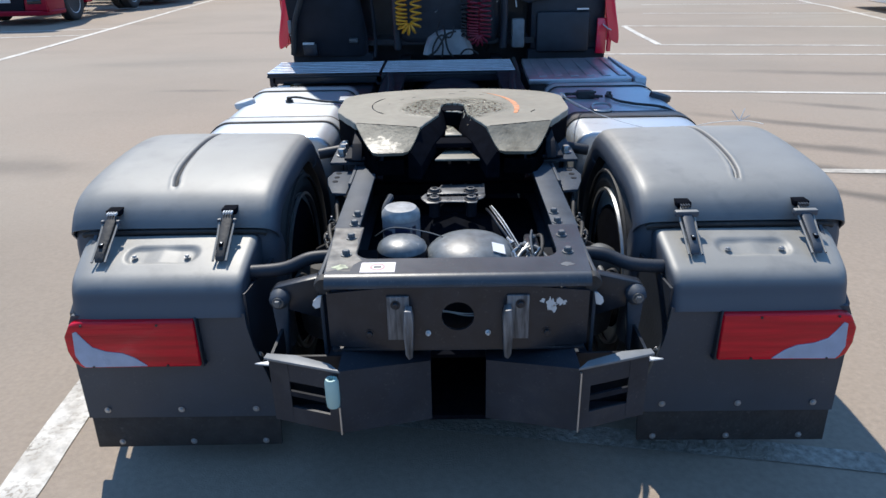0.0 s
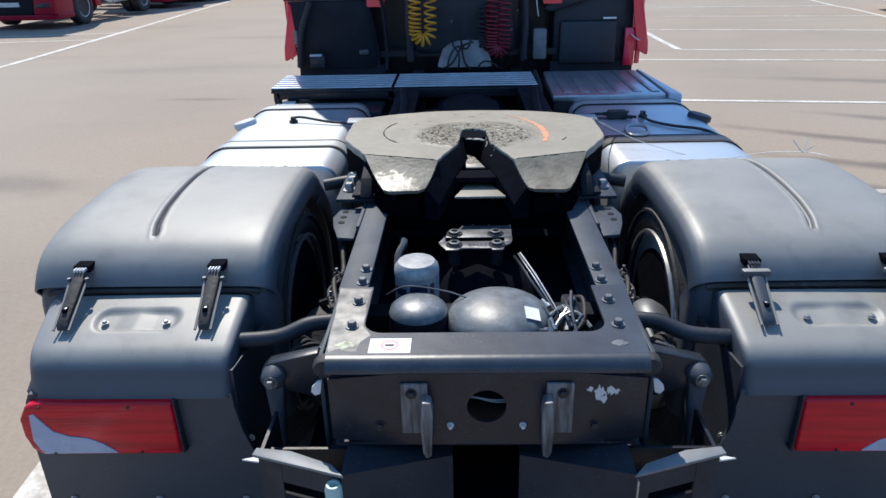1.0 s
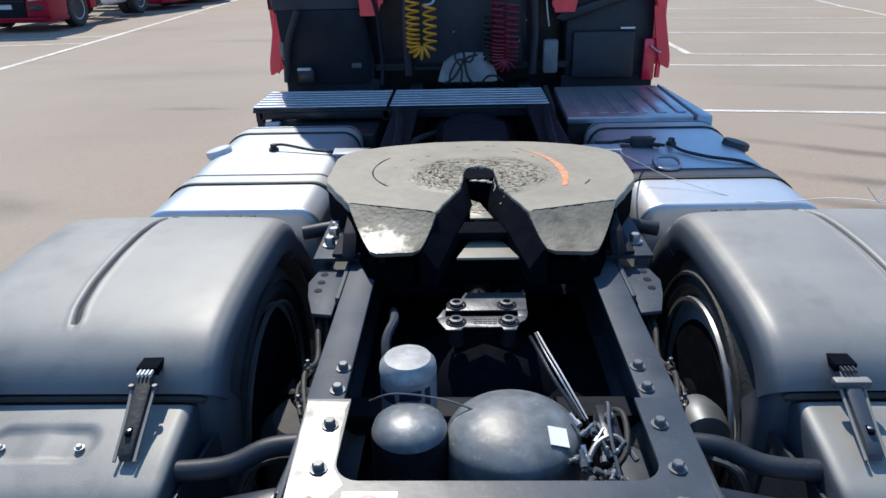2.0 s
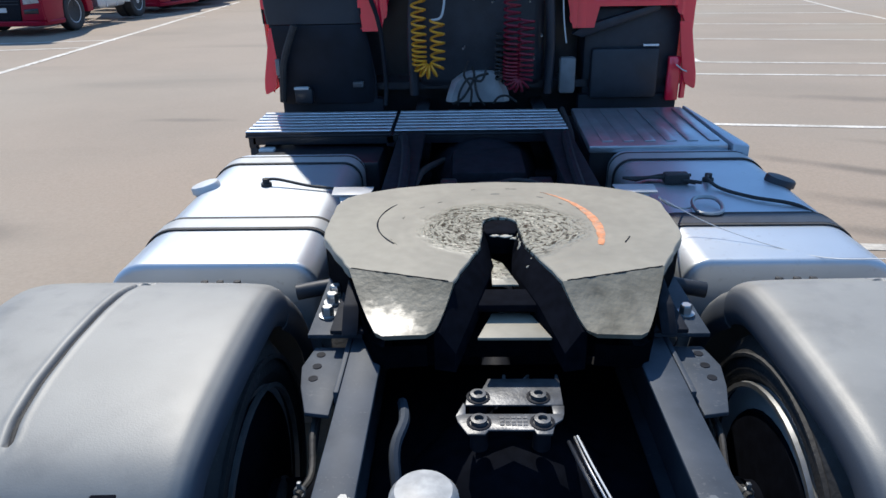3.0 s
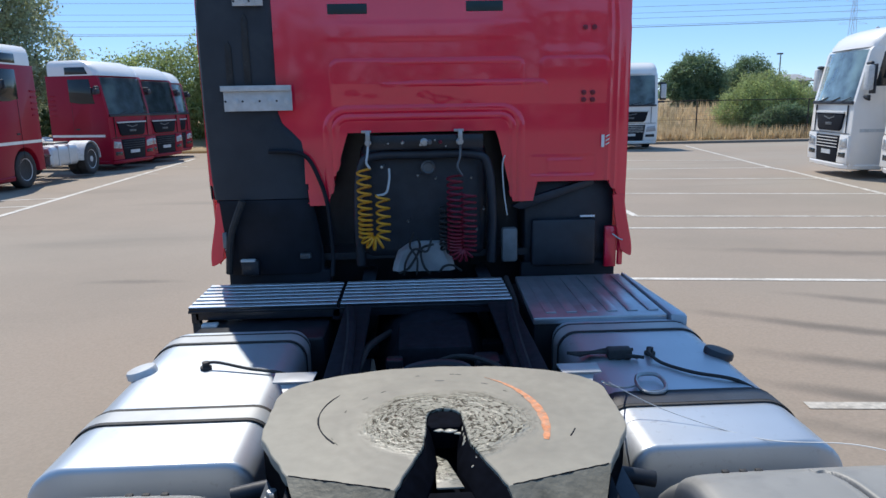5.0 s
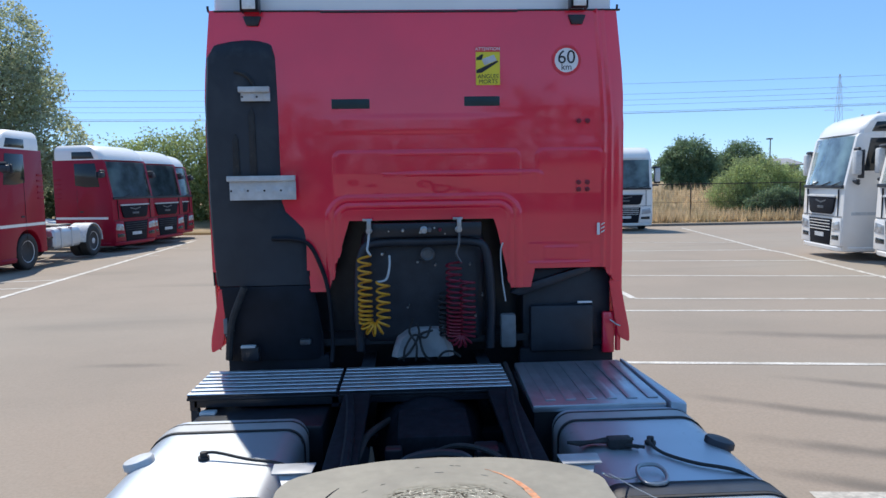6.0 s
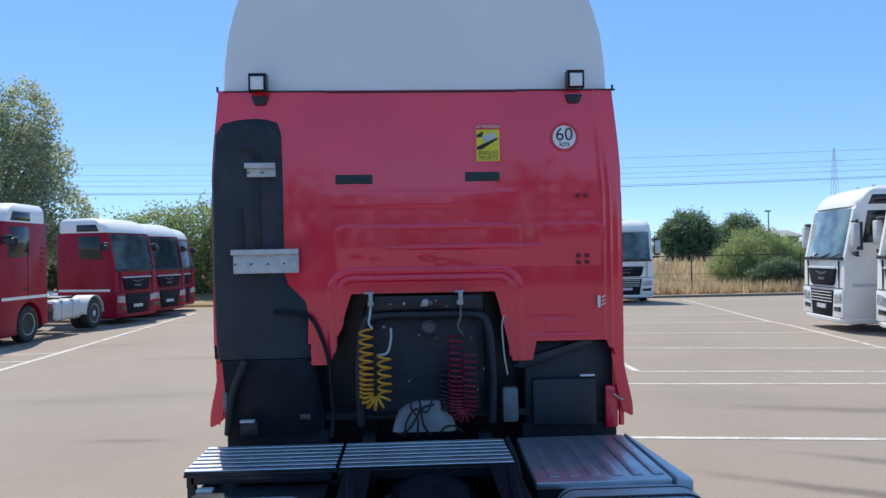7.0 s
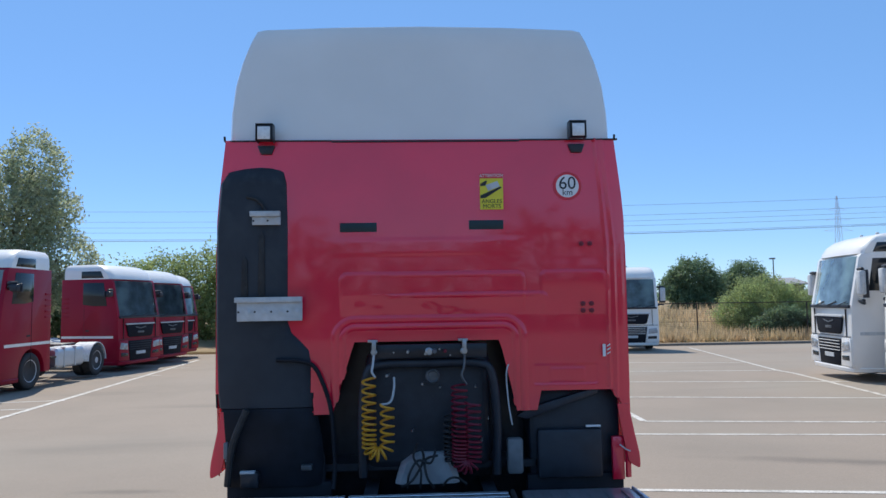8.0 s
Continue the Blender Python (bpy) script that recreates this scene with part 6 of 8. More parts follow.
# dark machinery between the rails in front of the coupling
bm = bmesh.new()
lathe(bm, [(0.1, 0), (0.2, 0.05), (0.24, 0.3), (0.3, 0.7), (0.3, 1.2)], (0, 2.4, 0.72), "y", 20)
box(bm, -0.16, 0.18, 2.5, 2.9, 0.86, 0.98, bevel=0.03)
lathe(bm, [(0.05, 0), (0.05, 1.3)], (0, 1.15, 0.6), "y", 14)
part("gearbox", bm, BLACKGREASE, truck, "dark gearbox and drive shaft")
for i, pts in enumerate([
        [(-0.33, 2.0, 0.98), (-0.3, 2.3, 1.0), (-0.28, 2.6, 0.96), (-0.2, 2.95, 0.9)],
        [(0.33, 1.9, 1.0), (0.34, 2.3, 1.03), (0.38, 2.7, 0.98), (0.44, 3.0, 1.0), (0.44, 3.4, 1.05)],
        [(0.3, 1.95, 0.98), (0.25, 2.2, 1.0), (0.1, 2.4, 0.97), (-0.05, 2.45, 0.9)],
        [(-0.42, 2.75, 1.0), (-0.4, 2.5, 1.02), (-0.36, 2.2, 0.98), (-0.34, 1.9, 0.96)]]):
    bm = bmesh.new()
    tube(bm, smooth_path(pts), 0.016 - 0.002 * i, 8)
    part("hose", bm, RUBBER, truck, "black hose along the frame")
bm = bmesh.new()
box(bm, -0.2, -0.13, 2.3, 2.36, 0.86, 1.0, bevel=0.01)
box(bm, 0.17, 0.27, 2.28, 2.4, 0.84, 0.99, bevel=0.01)
tube(bm, smooth_path([(-0.18, 2.2, 0.9), (-0.1, 2.2, 1.0), (0.1, 2.22, 1.0), (0.2, 2.2, 0.9)]), 0.02, 8)
part("valve_unit", bm, CHASSIS, truck, "black valve unit on the frame")

# ---- cab ----
CABY = 3.6
def wall_outline(z):
    """Half width of the cab's back at a height."""
    return float(np.interp(z, [1.1, 1.45, 1.6, 2.4, 2.7, 3.03], [1.175, 1.185, 1.19, 1.192, 1.17, 1.135]))


def step_in(d, w):
    """0 outside an edge, 1 inside it, over a width w."""
    u = max(0.0, min(1.0, 0.5 - d / w))
    return u * u * (3 - 2 * u)


def rounded(x, z, x0, x1, z0, z1, r):
    """Distance to a rounded rectangle, negative inside."""
    qx = abs(x - (x0 + x1) / 2) - (x1 - x0) / 2 + r
    qz = abs(z - (z0 + z1) / 2) - (z1 - z0) / 2 + r
    return math.hypot(max(qx, 0), max(qz, 0)) + min(max(qx, qz), 0) - r


def relief(x, z):
    """Pressed panels of the cab's back, in metres outward."""
    h = 0.0
    # long raised swage with a sharp upper edge, its lower flank falling away to the arch
    ends = step_in(rounded(x, z, -0.5, 0.555, 1.9, 2.25, 0.035), 0.011)
    wide = step_in(rounded(x, z, -0.6, 0.69, 1.8, 2.127, 0.03), 0.011)
    fall = max(0.0, min(1.0, (z - 2.005) / 0.122))
    h += 0.008 * ends * fall + 0.009 * wide * fall * max(0.0, min(1.0, (x + 0.25) / 0.35))
    h += 0.002 * step_in(rounded(x, z, -0.75, 0.6, 2.36, 2.45, 0.03), 0.03) * max(0.0, 1 - (x / 0.62) ** 2)
    h += 0.008 * step_in(rounded(x, z, 0.66, 1.04, 1.86, 2.25, 0.03), 0.011) * max(0.0, min(1.0, (z - 2.0) / 0.2))
    h -= 0.0015 * step_in(rounded(x, z, 0.66, 1.02, 2.3, 2.46, 0.05), 0.08)
    ripple = step_in(abs(z - 2.06) - 0.06, 0.05) * step_in(abs(x + 0.07) - 0.36, 0.12)
    h += 0.0009 * ripple * (math.sin(13 * x + 2 * math.sin(11 * x) + 30 * z) + 0.6 * math.sin(70 * z + 9 * x) + 0.4 * math.sin(37 * x - 50 * z))
    h += 0.003 * math.exp(-((z - 2.238) / 0.006) ** 2) * step_in(abs(x - 0.17) - 0.36, 0.1)
    h += 0.003 * math.exp(-((z - 2.122) / 0.006) ** 2) * step_in(abs(x - 0.25) - 0.36, 0.1)
    d = rounded(x, z, -0.55, 0.56, 1.2, 2.0, 0.13)
    h += 0.008 * (step_in(d, 0.012) - step_in(d + 0.026, 0.014)) + 0.006 * (step_in(d + 0.045, 0.014) - step_in(d + 0.066, 0.014))
    h -= 0.003 * step_in(rounded(x, z, 0.6, 0.98, 1.6, 1.715, 0.015), 0.014)
    h += 0.0025 * step_in(rounded(x, z, 0.7, 0.9, 1.615, 1.69, 0.01), 0.014)
    u = (x + 0.024) * 1.19 / wall_outline(z) - 0.024
    h += 0.007 * math.exp(-((u - 1.047) / 0.007) ** 2) + 0.006 * math.exp(-((u - 1.085) / 0.007) ** 2)
    h -= 0.02 * max(0.0, min(1.0, (abs(x + 0.024) - 1.1) / 0.08)) ** 2
    return h


bm = bmesh.new()
NX = 300
heights = np.concatenate([np.arange(1.06, 1.96, 0.006), np.arange(1.96, 2.28, 0.0024), np.linspace(2.28, 3.035, 120)]).tolist()
NZ = len(heights) - 1
grid = []
for z in heights:
    w = wall_outline(z)
    row = []
    for i in range(NX + 1):
        x = -0.024 - w + 2 * w * i / NX
        row.append(bm.verts.new((x, CABY - relief(x, z), z)))
    grid.append(row)
for j in range(NZ):
    for i in range(NX):
        bm.faces.new((grid[j][i], grid[j][i + 1], grid[j + 1][i + 1], grid[j + 1][i]))
CUTS = [((-0.425, 1.86), (-0.445, 1.8)), ((-0.445, 1.8), (-0.52, 1.56)), ((-0.52, 1.56), (-0.55, 1.455)), ((0.405, 1.86), (0.425, 1.8)), ((0.425, 1.8), (0.48, 1.56)), ((0.48, 1.56), (0.505, 1.455)),
        ((0.62, 1.455), (0.645, 1.565)), ((1.05, 1.565), (1.13, 1.45)), ((-0.655, 1.455), (-0.665, 1.58))]
def cut(p, q):
    d = Vector((q[0] - p[0], 0, q[1] - p[1]))
    nrm = Vector((-d.z, 0, d.x)).normalized()
    bmesh.ops.bisect_plane(bm, geom=list(bm.verts) + list(bm.edges) + list(bm.faces), plane_co=(p[0], CABY, p[1]), plane_no=nrm, dist=1e-5)
for p, q in CUTS:
    cut(p, q)
for z in (1.86, 1.565, 1.455, 1.58):
    cut((0, z), (1, z))
cut((1.12, 1.2), (1.12, 1.4))
def inside(x, z):
    """Where the panel is open: engine opening, right locker opening, left intake."""
    def edge(side):
        return float(np.interp(z, [1.06, 1.455, 1.56, 1.8, 1.86], [-0.55, -0.55, -0.52, -0.445, -0.425] if side < 0 else [0.505, 0.505, 0.48, 0.425, 0.405]))
    if z < 1.86 and edge(-1) < x < edge(1):
        return True
    if z < 1.565 and float(np.interp(z, [1.455, 1.565], [0.62, 0.645])) < x < float(np.interp(z, [1.45, 1.565], [1.13, 1.05])):
        return True
    if z < 1.455 and x < 1.12:
        return True
    if z < 1.58 and x < -0.66:
        return True
    return False
gone = [f for f in bm.faces if inside(*(lambda c: (c.x, c.z))(f.calc_center_median()))]
bmesh.ops.delete(bm, geom=gone, context="FACES")
bmesh.ops.recalc_face_normals(bm, faces=bm.faces)
bmesh.ops.solidify(bm, geom=list(bm.faces), thickness=0.02)
cab = part("cab_back", bm, RED, truck, "red painted cab back panel with pressed ribs", 50)
# cab sides, floor and front
for s in (-1, 1):
    bm = bmesh.new()
    rings = []
    for z in (1.12, 1.3, 1.45, 1.7, 2.0, 2.4, 2.7, 3.03):
        w = wall_outline(z)
        front = 5.9 - 0.28 * max(0, (z - 1.7)) / 1.3
        rings.append([(s * (w - 0.012) - 0.024, CABY + 0.012, z), (s * (w + 0.003) - 0.024, CABY + 0.03, z), (s * (w + 0.006) - 0.024, 3.75, z), (s * (w + 0.008) - 0.024, 5.0, z), (s * (w - 0.02) - 0.024, front - 0.3, z), (s * (w - 0.1) - 0.024, front - 0.05, z)])
    loft(bm, rings, closed=False)
    bmesh.ops.solidify(bm, geom=list(bm.faces), thickness=0.02)
    part("cab_side", bm, RED, truck, "red cab side wall")
    bm = bmesh.new()
    rings = []
    for z, x, inner in ((1.118, 1.24, 1.222), (1.135, 1.242, 1.19), (1.155, 1.242, 1.172), (1.2, 1.238, 1.163), (1.26, 1.226, 1.15), (1.32, 1.213, 1.138), (1.4, 1.198, 1.125), (1.48, 1.185, 1.115)):
        if s > 0:
            x, inner = x - 0.028, inner - 0.028
        rings.append([(s * x, 3.605, z), (s * (x - 0.004), 3.588, z), (s * (x - 0.014), 3.582, z), (s * inner, 3.584, z), (s * inner, 3.598, z), (s * (x - 0.02), 3.602, z), (s * (x - 0.02), 3.7, z), (s * x, 3.7, z)])
    loft(bm, rings)
    part("side_skirt", bm, RED, truck, "red flared skirt at the cab corner")
    bm = bmesh.new()
    side_box(bm, s, 1.055, 1.125, 3.606, 3.64, 1.045, 1.29, bevel=0.006)
    part("corner_post", bm, RED, truck, "red sill post under the cab corner")
    bm = bmesh.new()
    tube(bm, [(s * 1.09, 3.58, 1.25), (s * 1.125, 3.575, 1.222), (s * 1.15, 3.575, 1.212)], 0.004, 6)
    part("stay_wire", bm, PALE, truck, "bright thin stay at the cab corner")
    bm = bmesh.new()
    rings = [[(s * wall_outline(z) - 0.024, CABY + 0.016, z), (s * (wall_outline(z) + 0.005) - 0.024, CABY + 0.02, z), (s * (wall_outline(z) + 0.007 + 0.005 * math.sin(z * 40)) - 0.024, CABY + 0.04, z), (s * (wall_outline(z) - 0.02) - 0.024, CABY + 0.045, z)] for z in [1.5 + 0.05 * k for k in range(31)]]
    loft(bm, rings)
    part("edge_seal", bm, RUBBER if s < 0 else RED, cab, "dark wavy edge strip")
bm = bmesh.new()
rings = []
for z in (1.12, 1.7, 2.95, 3.03):
    front = 5.9 - 0.28 * max(0, (z - 1.7)) / 1.3
    w = wall_outline(z) - 0.1
    rings.append([(-w, front - 0.05, z), (-w * 0.5, front, z), (0, front + 0.02, z), (w * 0.5, front, z), (w, front - 0.05, z)])
loft(bm, rings, closed=False)
bmesh.ops.solidify(bm, geom=list(bm.faces), thickness=0.02)
part("cab_front", bm, DARKGLASS, truck, "dark windscreen side of the cab")
bm = bmesh.new()
box(bm, -1.12, 1.12, 3.66, 5.8, 1.12, 1.16)
part("cab_floor", bm, CHASSIS, truck, "black cab floor")
# white roof: high fairing with rounded shoulders and a forward rake
def roof_ring(t):
    z = 3.036 + 0.70 * t
    w = float(np.interp(t, [0, 0.25, 0.5, 0.7, 0.85, 1.0], [1.133, 1.13, 1.112, 1.078, 1.04, 0.995]))
    y0 = 3.6 + 0.06 * t + 0.05 * max(0, t - 0.9) * 10 * 0.4
    y1 = 5.7 - 1.2 * t ** 2
    r = 0.07
    pts = [(-w + r, y0), (-w * 0.5, y0 - 0.004), (0, y0 - 0.006), (w * 0.5, y0 - 0.004), (w - r, y0), (w - 0.02, y0 + 0.02), (w, y0 + r), (w + 0.02, y0 + 0.6), (w - 0.02, y1 - 0.4), (w - 0.25, y1), (-w + 0.25, y1), (-w + 0.02, y1 - 0.4), (-w - 0.02, y0 + 0.6), (-w, y0 + r), (-w + 0.02, y0 + 0.02)]
    return [(x - 0.024, y, z + 0.03 * t * (1 - (x / 1.1) ** 2)) for x, y in pts]


bm = bmesh.new()
rings = [roof_ring(t) for t in (0, 0.1, 0.25, 0.4, 0.5, 0.6, 0.7, 0.8, 0.88, 0.94, 0.98)]
last = roof_ring(1.0)
rings.append([(x * 0.985, y + (0.03 if y < 4 else -0.1), z) for x, y, z in last])
loft(bm, rings)
roof = part("cab_roof", bm, WHITE, truck, "white high roof of the cab", 32)
bm = bmesh.new()
for x0, x1, z0, z1 in ((-1.135, -0.55, 3.03, 3.034), (0.55, 1.135, 3.03, 3.034), (-0.55, 0.55, 3.024, 3.03)):
    box(bm, x0, x1, 3.572, 3.597, z0 - 0.004, z1, bevel=0.001)
part("roof_seam", bm, INK, roof, "dark seam under the roof")
for s in (-1, 1):
    bm = bmesh.new()
    tube(bm, [(s * 1.132 - 0.024, 3.62, 3.02), (s * 1.15 - 0.024, 3.61, 3.04), (s * 1.152 - 0.024, 3.61, 3.065)], 0.007, 6)
    part("roof_clip", bm, RUBBER, roof)

# work lamps
for x, z in ((-0.926, 3.065), (0.886, 3.075)):
    bm = bmesh.new()
    box(bm, x - 0.041, x + 0.041, 3.5, 3.56, z - 0.044, z + 0.044, bevel=0.01)
    prism(bm, [(x - 0.05, 3.0), (x + 0.05, 3.0), (x + 0.03, 2.95), (x - 0.03, 2.95)], "y", 3.56, 3.597, 0.004)
    lamp = part("work_lamp", bm, BLACKPLASTIC, truck, "square work lamp with black housing")
    bm = bmesh.new()
    box(bm, x - 0.036, x + 0.036, 3.492, 3.4995, z - 0.042, z + 0.032, bevel=0.003)
    part("lamp_lens", bm, LAMPGLASS, lamp, "ribbed clear lamp lens")
    bm = bmesh.new()
    for k in (-1, 1):
        box(bm, x + k * 0.046 - 0.003, x + k * 0.046 + 0.003, 3.5, 3.575, z - 0.05, z + 0.045, bevel=0.002)
    box(bm, x - 0.05, x + 0.05, 3.5, 3.57, z + 0.046, z + 0.052, bevel=0.002)
    part("lamp_bow", bm, CHASSIS, lamp, "black mounting bow")

# black air intake on the cab's back; the lower cover's darker black paints shade
def intake_rings(rows):
    rings = []
    for z, xl, xr, d in rows:
        y = CABY - d * 0.55
        xm = (xl + xr) / 2
        rings.append([(xl, CABY + 0.03, z), (xl - 0.004, y + 0.04, z), (xl + 0.012, y + 0.014, z), (xl + 0.05, y + 0.002, z), (xm, y - 0.004, z), (xr - 0.06, y, z), (xr - 0.02, y + 0.012, z), (xr, y + 0.035, z), (xr + 0.004, CABY + 0.006, z)])
    return rings


bm = bmesh.new()
loft(bm, intake_rings(((1.5, -1.19, -0.652, 0.05), (1.6, -1.2, -0.655, 0.06), (1.75, -1.203, -0.655, 0.065), (1.82, -1.204, -0.67, 0.07), (1.87, -1.205, -0.72, 0.078), (1.92, -1.205, -0.775, 0.085), (1.98, -1.206, -0.797, 0.09), (2.1, -1.206, -0.8, 0.092), (2.5, -1.205, -0.8, 0.092), (2.78, -1.185, -0.805, 0.09), (2.845, -1.15, -0.815, 0.075), (2.875, -1.08, -0.84, 0.03))))
intake = part("air_intake", bm, INTAKEBLACK, truck, "black plastic air intake on the cab's back")
bm = bmesh.new()
loft(bm, intake_rings(((1.06, -1.15, -0.6, 0.02), (1.2, -1.16, -0.6, 0.045), (1.33, -1.165, -0.62, 0.055), (1.47, -1.175, -0.645, 0.06), (1.495, -1.18, -0.65, 0.05))))
part("lower_cover", bm, SHADEDBLACK, intake, "black cover under the air intake, painted darker for shade")
for x, z0, z1 in ((-1.04, 2.1, 2.36), (-0.945, 2.1, 2.5)):
    bm = bmesh.new()
    prism(bm, [(x - 0.02, z0), (x + 0.02, z0), (x + 0.016, z1 - 0.03), (x, z1), (x - 0.016, z1 - 0.03)], "y", 3.539, 3.57, 0.004)
    part("intake_rib", bm, RUBBER, intake, "dark vertical rib on the intake")
bm = bmesh.new()
tube(bm, smooth_path([(-1.03, 3.545, 2.7), (-0.97, 3.54, 2.68), (-0.93, 3.54, 2.63), (-0.915, 3.54, 2.57)]), 0.01, 8)
part("intake_hose", bm, RUBBER, intake, "black hose on the intake")
for (x0, x1, z0, z1, nh) in ((-1.078, -0.712, 1.99, 2.125, 4), (-0.995, -0.835, 2.535, 2.612, 2)):
    bm = bmesh.new()
    box(bm, x0, x1, 3.522, 3.53, z0, z1 - 0.03, bevel=0.002)
    box(bm, x0 + 0.01, x1 - 0.01, 3.53, 3.56, z0 + 0.02, z1 - 0.04)
    box(bm, x0 - 0.01, x1, 3.5, 3.53, z1 - 0.03, z1, bevel=0.003)
    for k in range(nh):
        lathe(bm, [(0.016, 0.0), (0.018, -0.006), (0.001, -0.01)], (x0 + (x1 - x0) * (k + 0.5) / nh + 0.02, 3.523, (z0 + z1 - 0.03) / 2), "y", 12)
    bracket = part("rail_bracket", bm, PALE, truck, "pale aluminium bracket with round holes")
    for k in range(nh):
        bm = bmesh.new()
        lathe(bm, [(0.006, 0.0), (0.006, -0.0012), (0.001, -0.0012)], (x0 + (x1 - x0) * (k + 0.1) / nh, 3.5218, (z0 + z1 - 0.03) / 2), "y", 10)
        part("hole", bm, INK, bracket)

# stickers and signs on the cab's back
bm = bmesh.new()
box(bm, 0.312, 0.448, 3.574, 3.5765, 2.617, 2.8)
sticker = part("warning_sign", bm, STICKYELLOW, truck, "yellow blind-spot warning sign with red heading")
bm = bmesh.new()
box(bm, 0.31, 0.45, 3.574, 3.5765, 2.801, 2.83)
part("heading_band", bm, SIGNRED, sticker, "red heading band")
FACE_BACK = pose(0, 0, 0, 90, 0, 0)
lettering("heading_text", "ATTENTION", 0.025, SIGNWHITE, sticker, Matrix.Translation((0.38, 3.5732, 2.816)) @ FACE_BACK)
lettering("sign_text", "ANGLES", 0.033, INK, sticker, Matrix.Translation((0.381, 3.5732, 2.664)) @ FACE_BACK)
lettering("sign_text", "MORTS", 0.033, INK, sticker, Matrix.Translation((0.381, 3.5732, 2.635)) @ FACE_BACK)
bm = bmesh.new()
prism(bm, [(0.345, 2.76), (0.415, 2.785), (0.43, 2.752), (0.36, 2.726)], "y", 3.572, 3.5738, 0.003)
part("truck_print", bm, PALE, sticker, "pale vehicle shape")
bm = bmesh.new()
prism(bm, [(0.315, 2.7), (0.39, 2.733), (0.432, 2.752), (0.44, 2.745), (0.345, 2.685), (0.315, 2.683)], "y", 3.5725, 3.5738)
prism(bm, [(0.315, 2.755), (0.345, 2.757), (0.355, 2.785), (0.345, 2.787), (0.315, 2.768)], "y", 3.5725, 3.5738)
part("road_print", bm, INK, sticker, "dark road shape")
bm = bmesh.new()
lathe(bm, [(0.001, -0.0005), (0.07, -0.0005), (0.07, 0.001), (0.001, 0.001)], (0.829, 3.577, 2.752), "y", 36)
sign = part("speed_sign", bm, SIGNWHITE, truck, "round white speed sign reading 60 km with red rim")
bm = bmesh.new()
lathe(bm, [(0.068, -0.001), (0.083, -0.001), (0.083, 0.0012), (0.068, 0.0012)], (0.829, 3.5765, 2.752), "y", 40, hollow=True)
part("sign_rim", bm, SIGNRED, sign, "red rim")
lettering("sign_text", "60", 0.105, INK, sign, Matrix.Translation((0.829, 3.5755, 2.766)) @ FACE_BACK)
lettering("sign_text", "km", 0.05, INK, sign, Matrix.Translation((0.829, 3.5755, 2.713)) @ FACE_BACK)
for x0, x1, z in ((-0.505, -0.292, 2.52), (0.244, 0.446, 2.528)):
    bm = bmesh.new()
    box(bm, x0, x1, 3.576, 3.592, z - 0.027, z + 0.027, bevel=0.004)
    part("dark_plaque", bm, PLAQUE, truck, "small dark rectangular vent cover")
bm = bmesh.new()
box(bm, 1.005, 1.022, 3.562, 3.566, 1.755, 1.825)
for k in range(3):
    prism(bm, [(1.03, 1.765 + 0.022 * k), (1.05, 1.777 + 0.022 * k), (1.05, 1.783 + 0.022 * k), (1.03, 1.772 + 0.022 * k)], "y", 3.562, 3.566)
part("label_marks", bm, SIGNWHITE, truck, "small white printed label")
for z in (2.41, 2.04):
    for x in (0.9, 0.95):
        for dz in ((0,) if z > 2.3 else (-0.02, 0.02)):
            bm = bmesh.new()
            lathe(bm, [(0.014, 0), (0.014, -0.006), (0.006, -0.008), (0.001, -0.008)], (x, 3.575, z + dz), "y", 12)
            part("grommet", bm, CRIMSON, cab, "dark red plug")

# engine bay seen under the cab's back
# Reaches far down so no lit ground shows under the cab.
bm = bmesh.new()
box(bm, -1.14, 1.11, 3.9, 3.93, 0.4, 2.1)
box(bm, -0.5, 0.5, 3.62, 3.9, 1.86, 1.9)
part("bulkhead", bm, CHASSIS, truck, "black rear bulkhead of the engine bay")
bm = bmesh.new()
box(bm, -0.37, 0.36, 3.64, 3.88, 1.12, 1.8, bevel=0.06, seg=3)
part("engine_cover", bm, BLACKPLASTIC, truck, "black engine cover")
bm = bmesh.new()
for s in (-1, 1):
    tube(bm, smooth_path([(s * 0.38, 3.6, 1.1), (s * 0.385, 3.58, 1.4), (s * 0.36, 3.57, 1.66), (s * 0.28, 3.57, 1.73), (0, 3.57, 1.735)]), 0.026, 10)
part("hoop", bm, BLACKPLASTIC, truck, "black tube hoop round the engine opening")
bm = bmesh.new()
box(bm, -0.33, 0.33, 3.53, 3.56, 1.765, 1.845, bevel=0.006)
bar = part("hose_bar", bm, CHASSIS, truck, "black cross bar carrying the hose couplings")
for x, r, one in ((-0.31, 0.018, STEEL), (0.197, 0.02, STEEL), (0.0, 0.022, STEEL), (0.03, 0.014, DULLSTEEL), (-0.12, 0.01, STEEL), (0.09, 0.01, CRIMSON)):
    bm = bmesh.new()
    lathe(bm, [(r, 0.0), (r, -0.025), (r * 0.7, -0.03), (r * 0.7, -0.05), (0.001, -0.05)], (x, 3.53, 1.805), "y", 14)
    part("air_coupling", bm, one, bar, "metal air coupling")
for x in (-0.31, 0.2):
    bm = bmesh.new()
    box(bm, x - 0.012, x + 0.012, 3.5, 3.53, 1.79, 1.875, bevel=0.003)
    box(bm, x - 0.035, x + 0.02, 3.505, 3.525, 1.86, 1.875, bevel=0.003)
    part("hose_hook", bm, STEEL, bar, "bright steel hose holder")
bm = bmesh.new()
lathe(bm, [(0.038, 0.0), (0.042, -0.012), (0.034, -0.02), (0.025, -0.012), (0.001, -0.012)], (0.02, 3.58, 1.66), "y", 20)
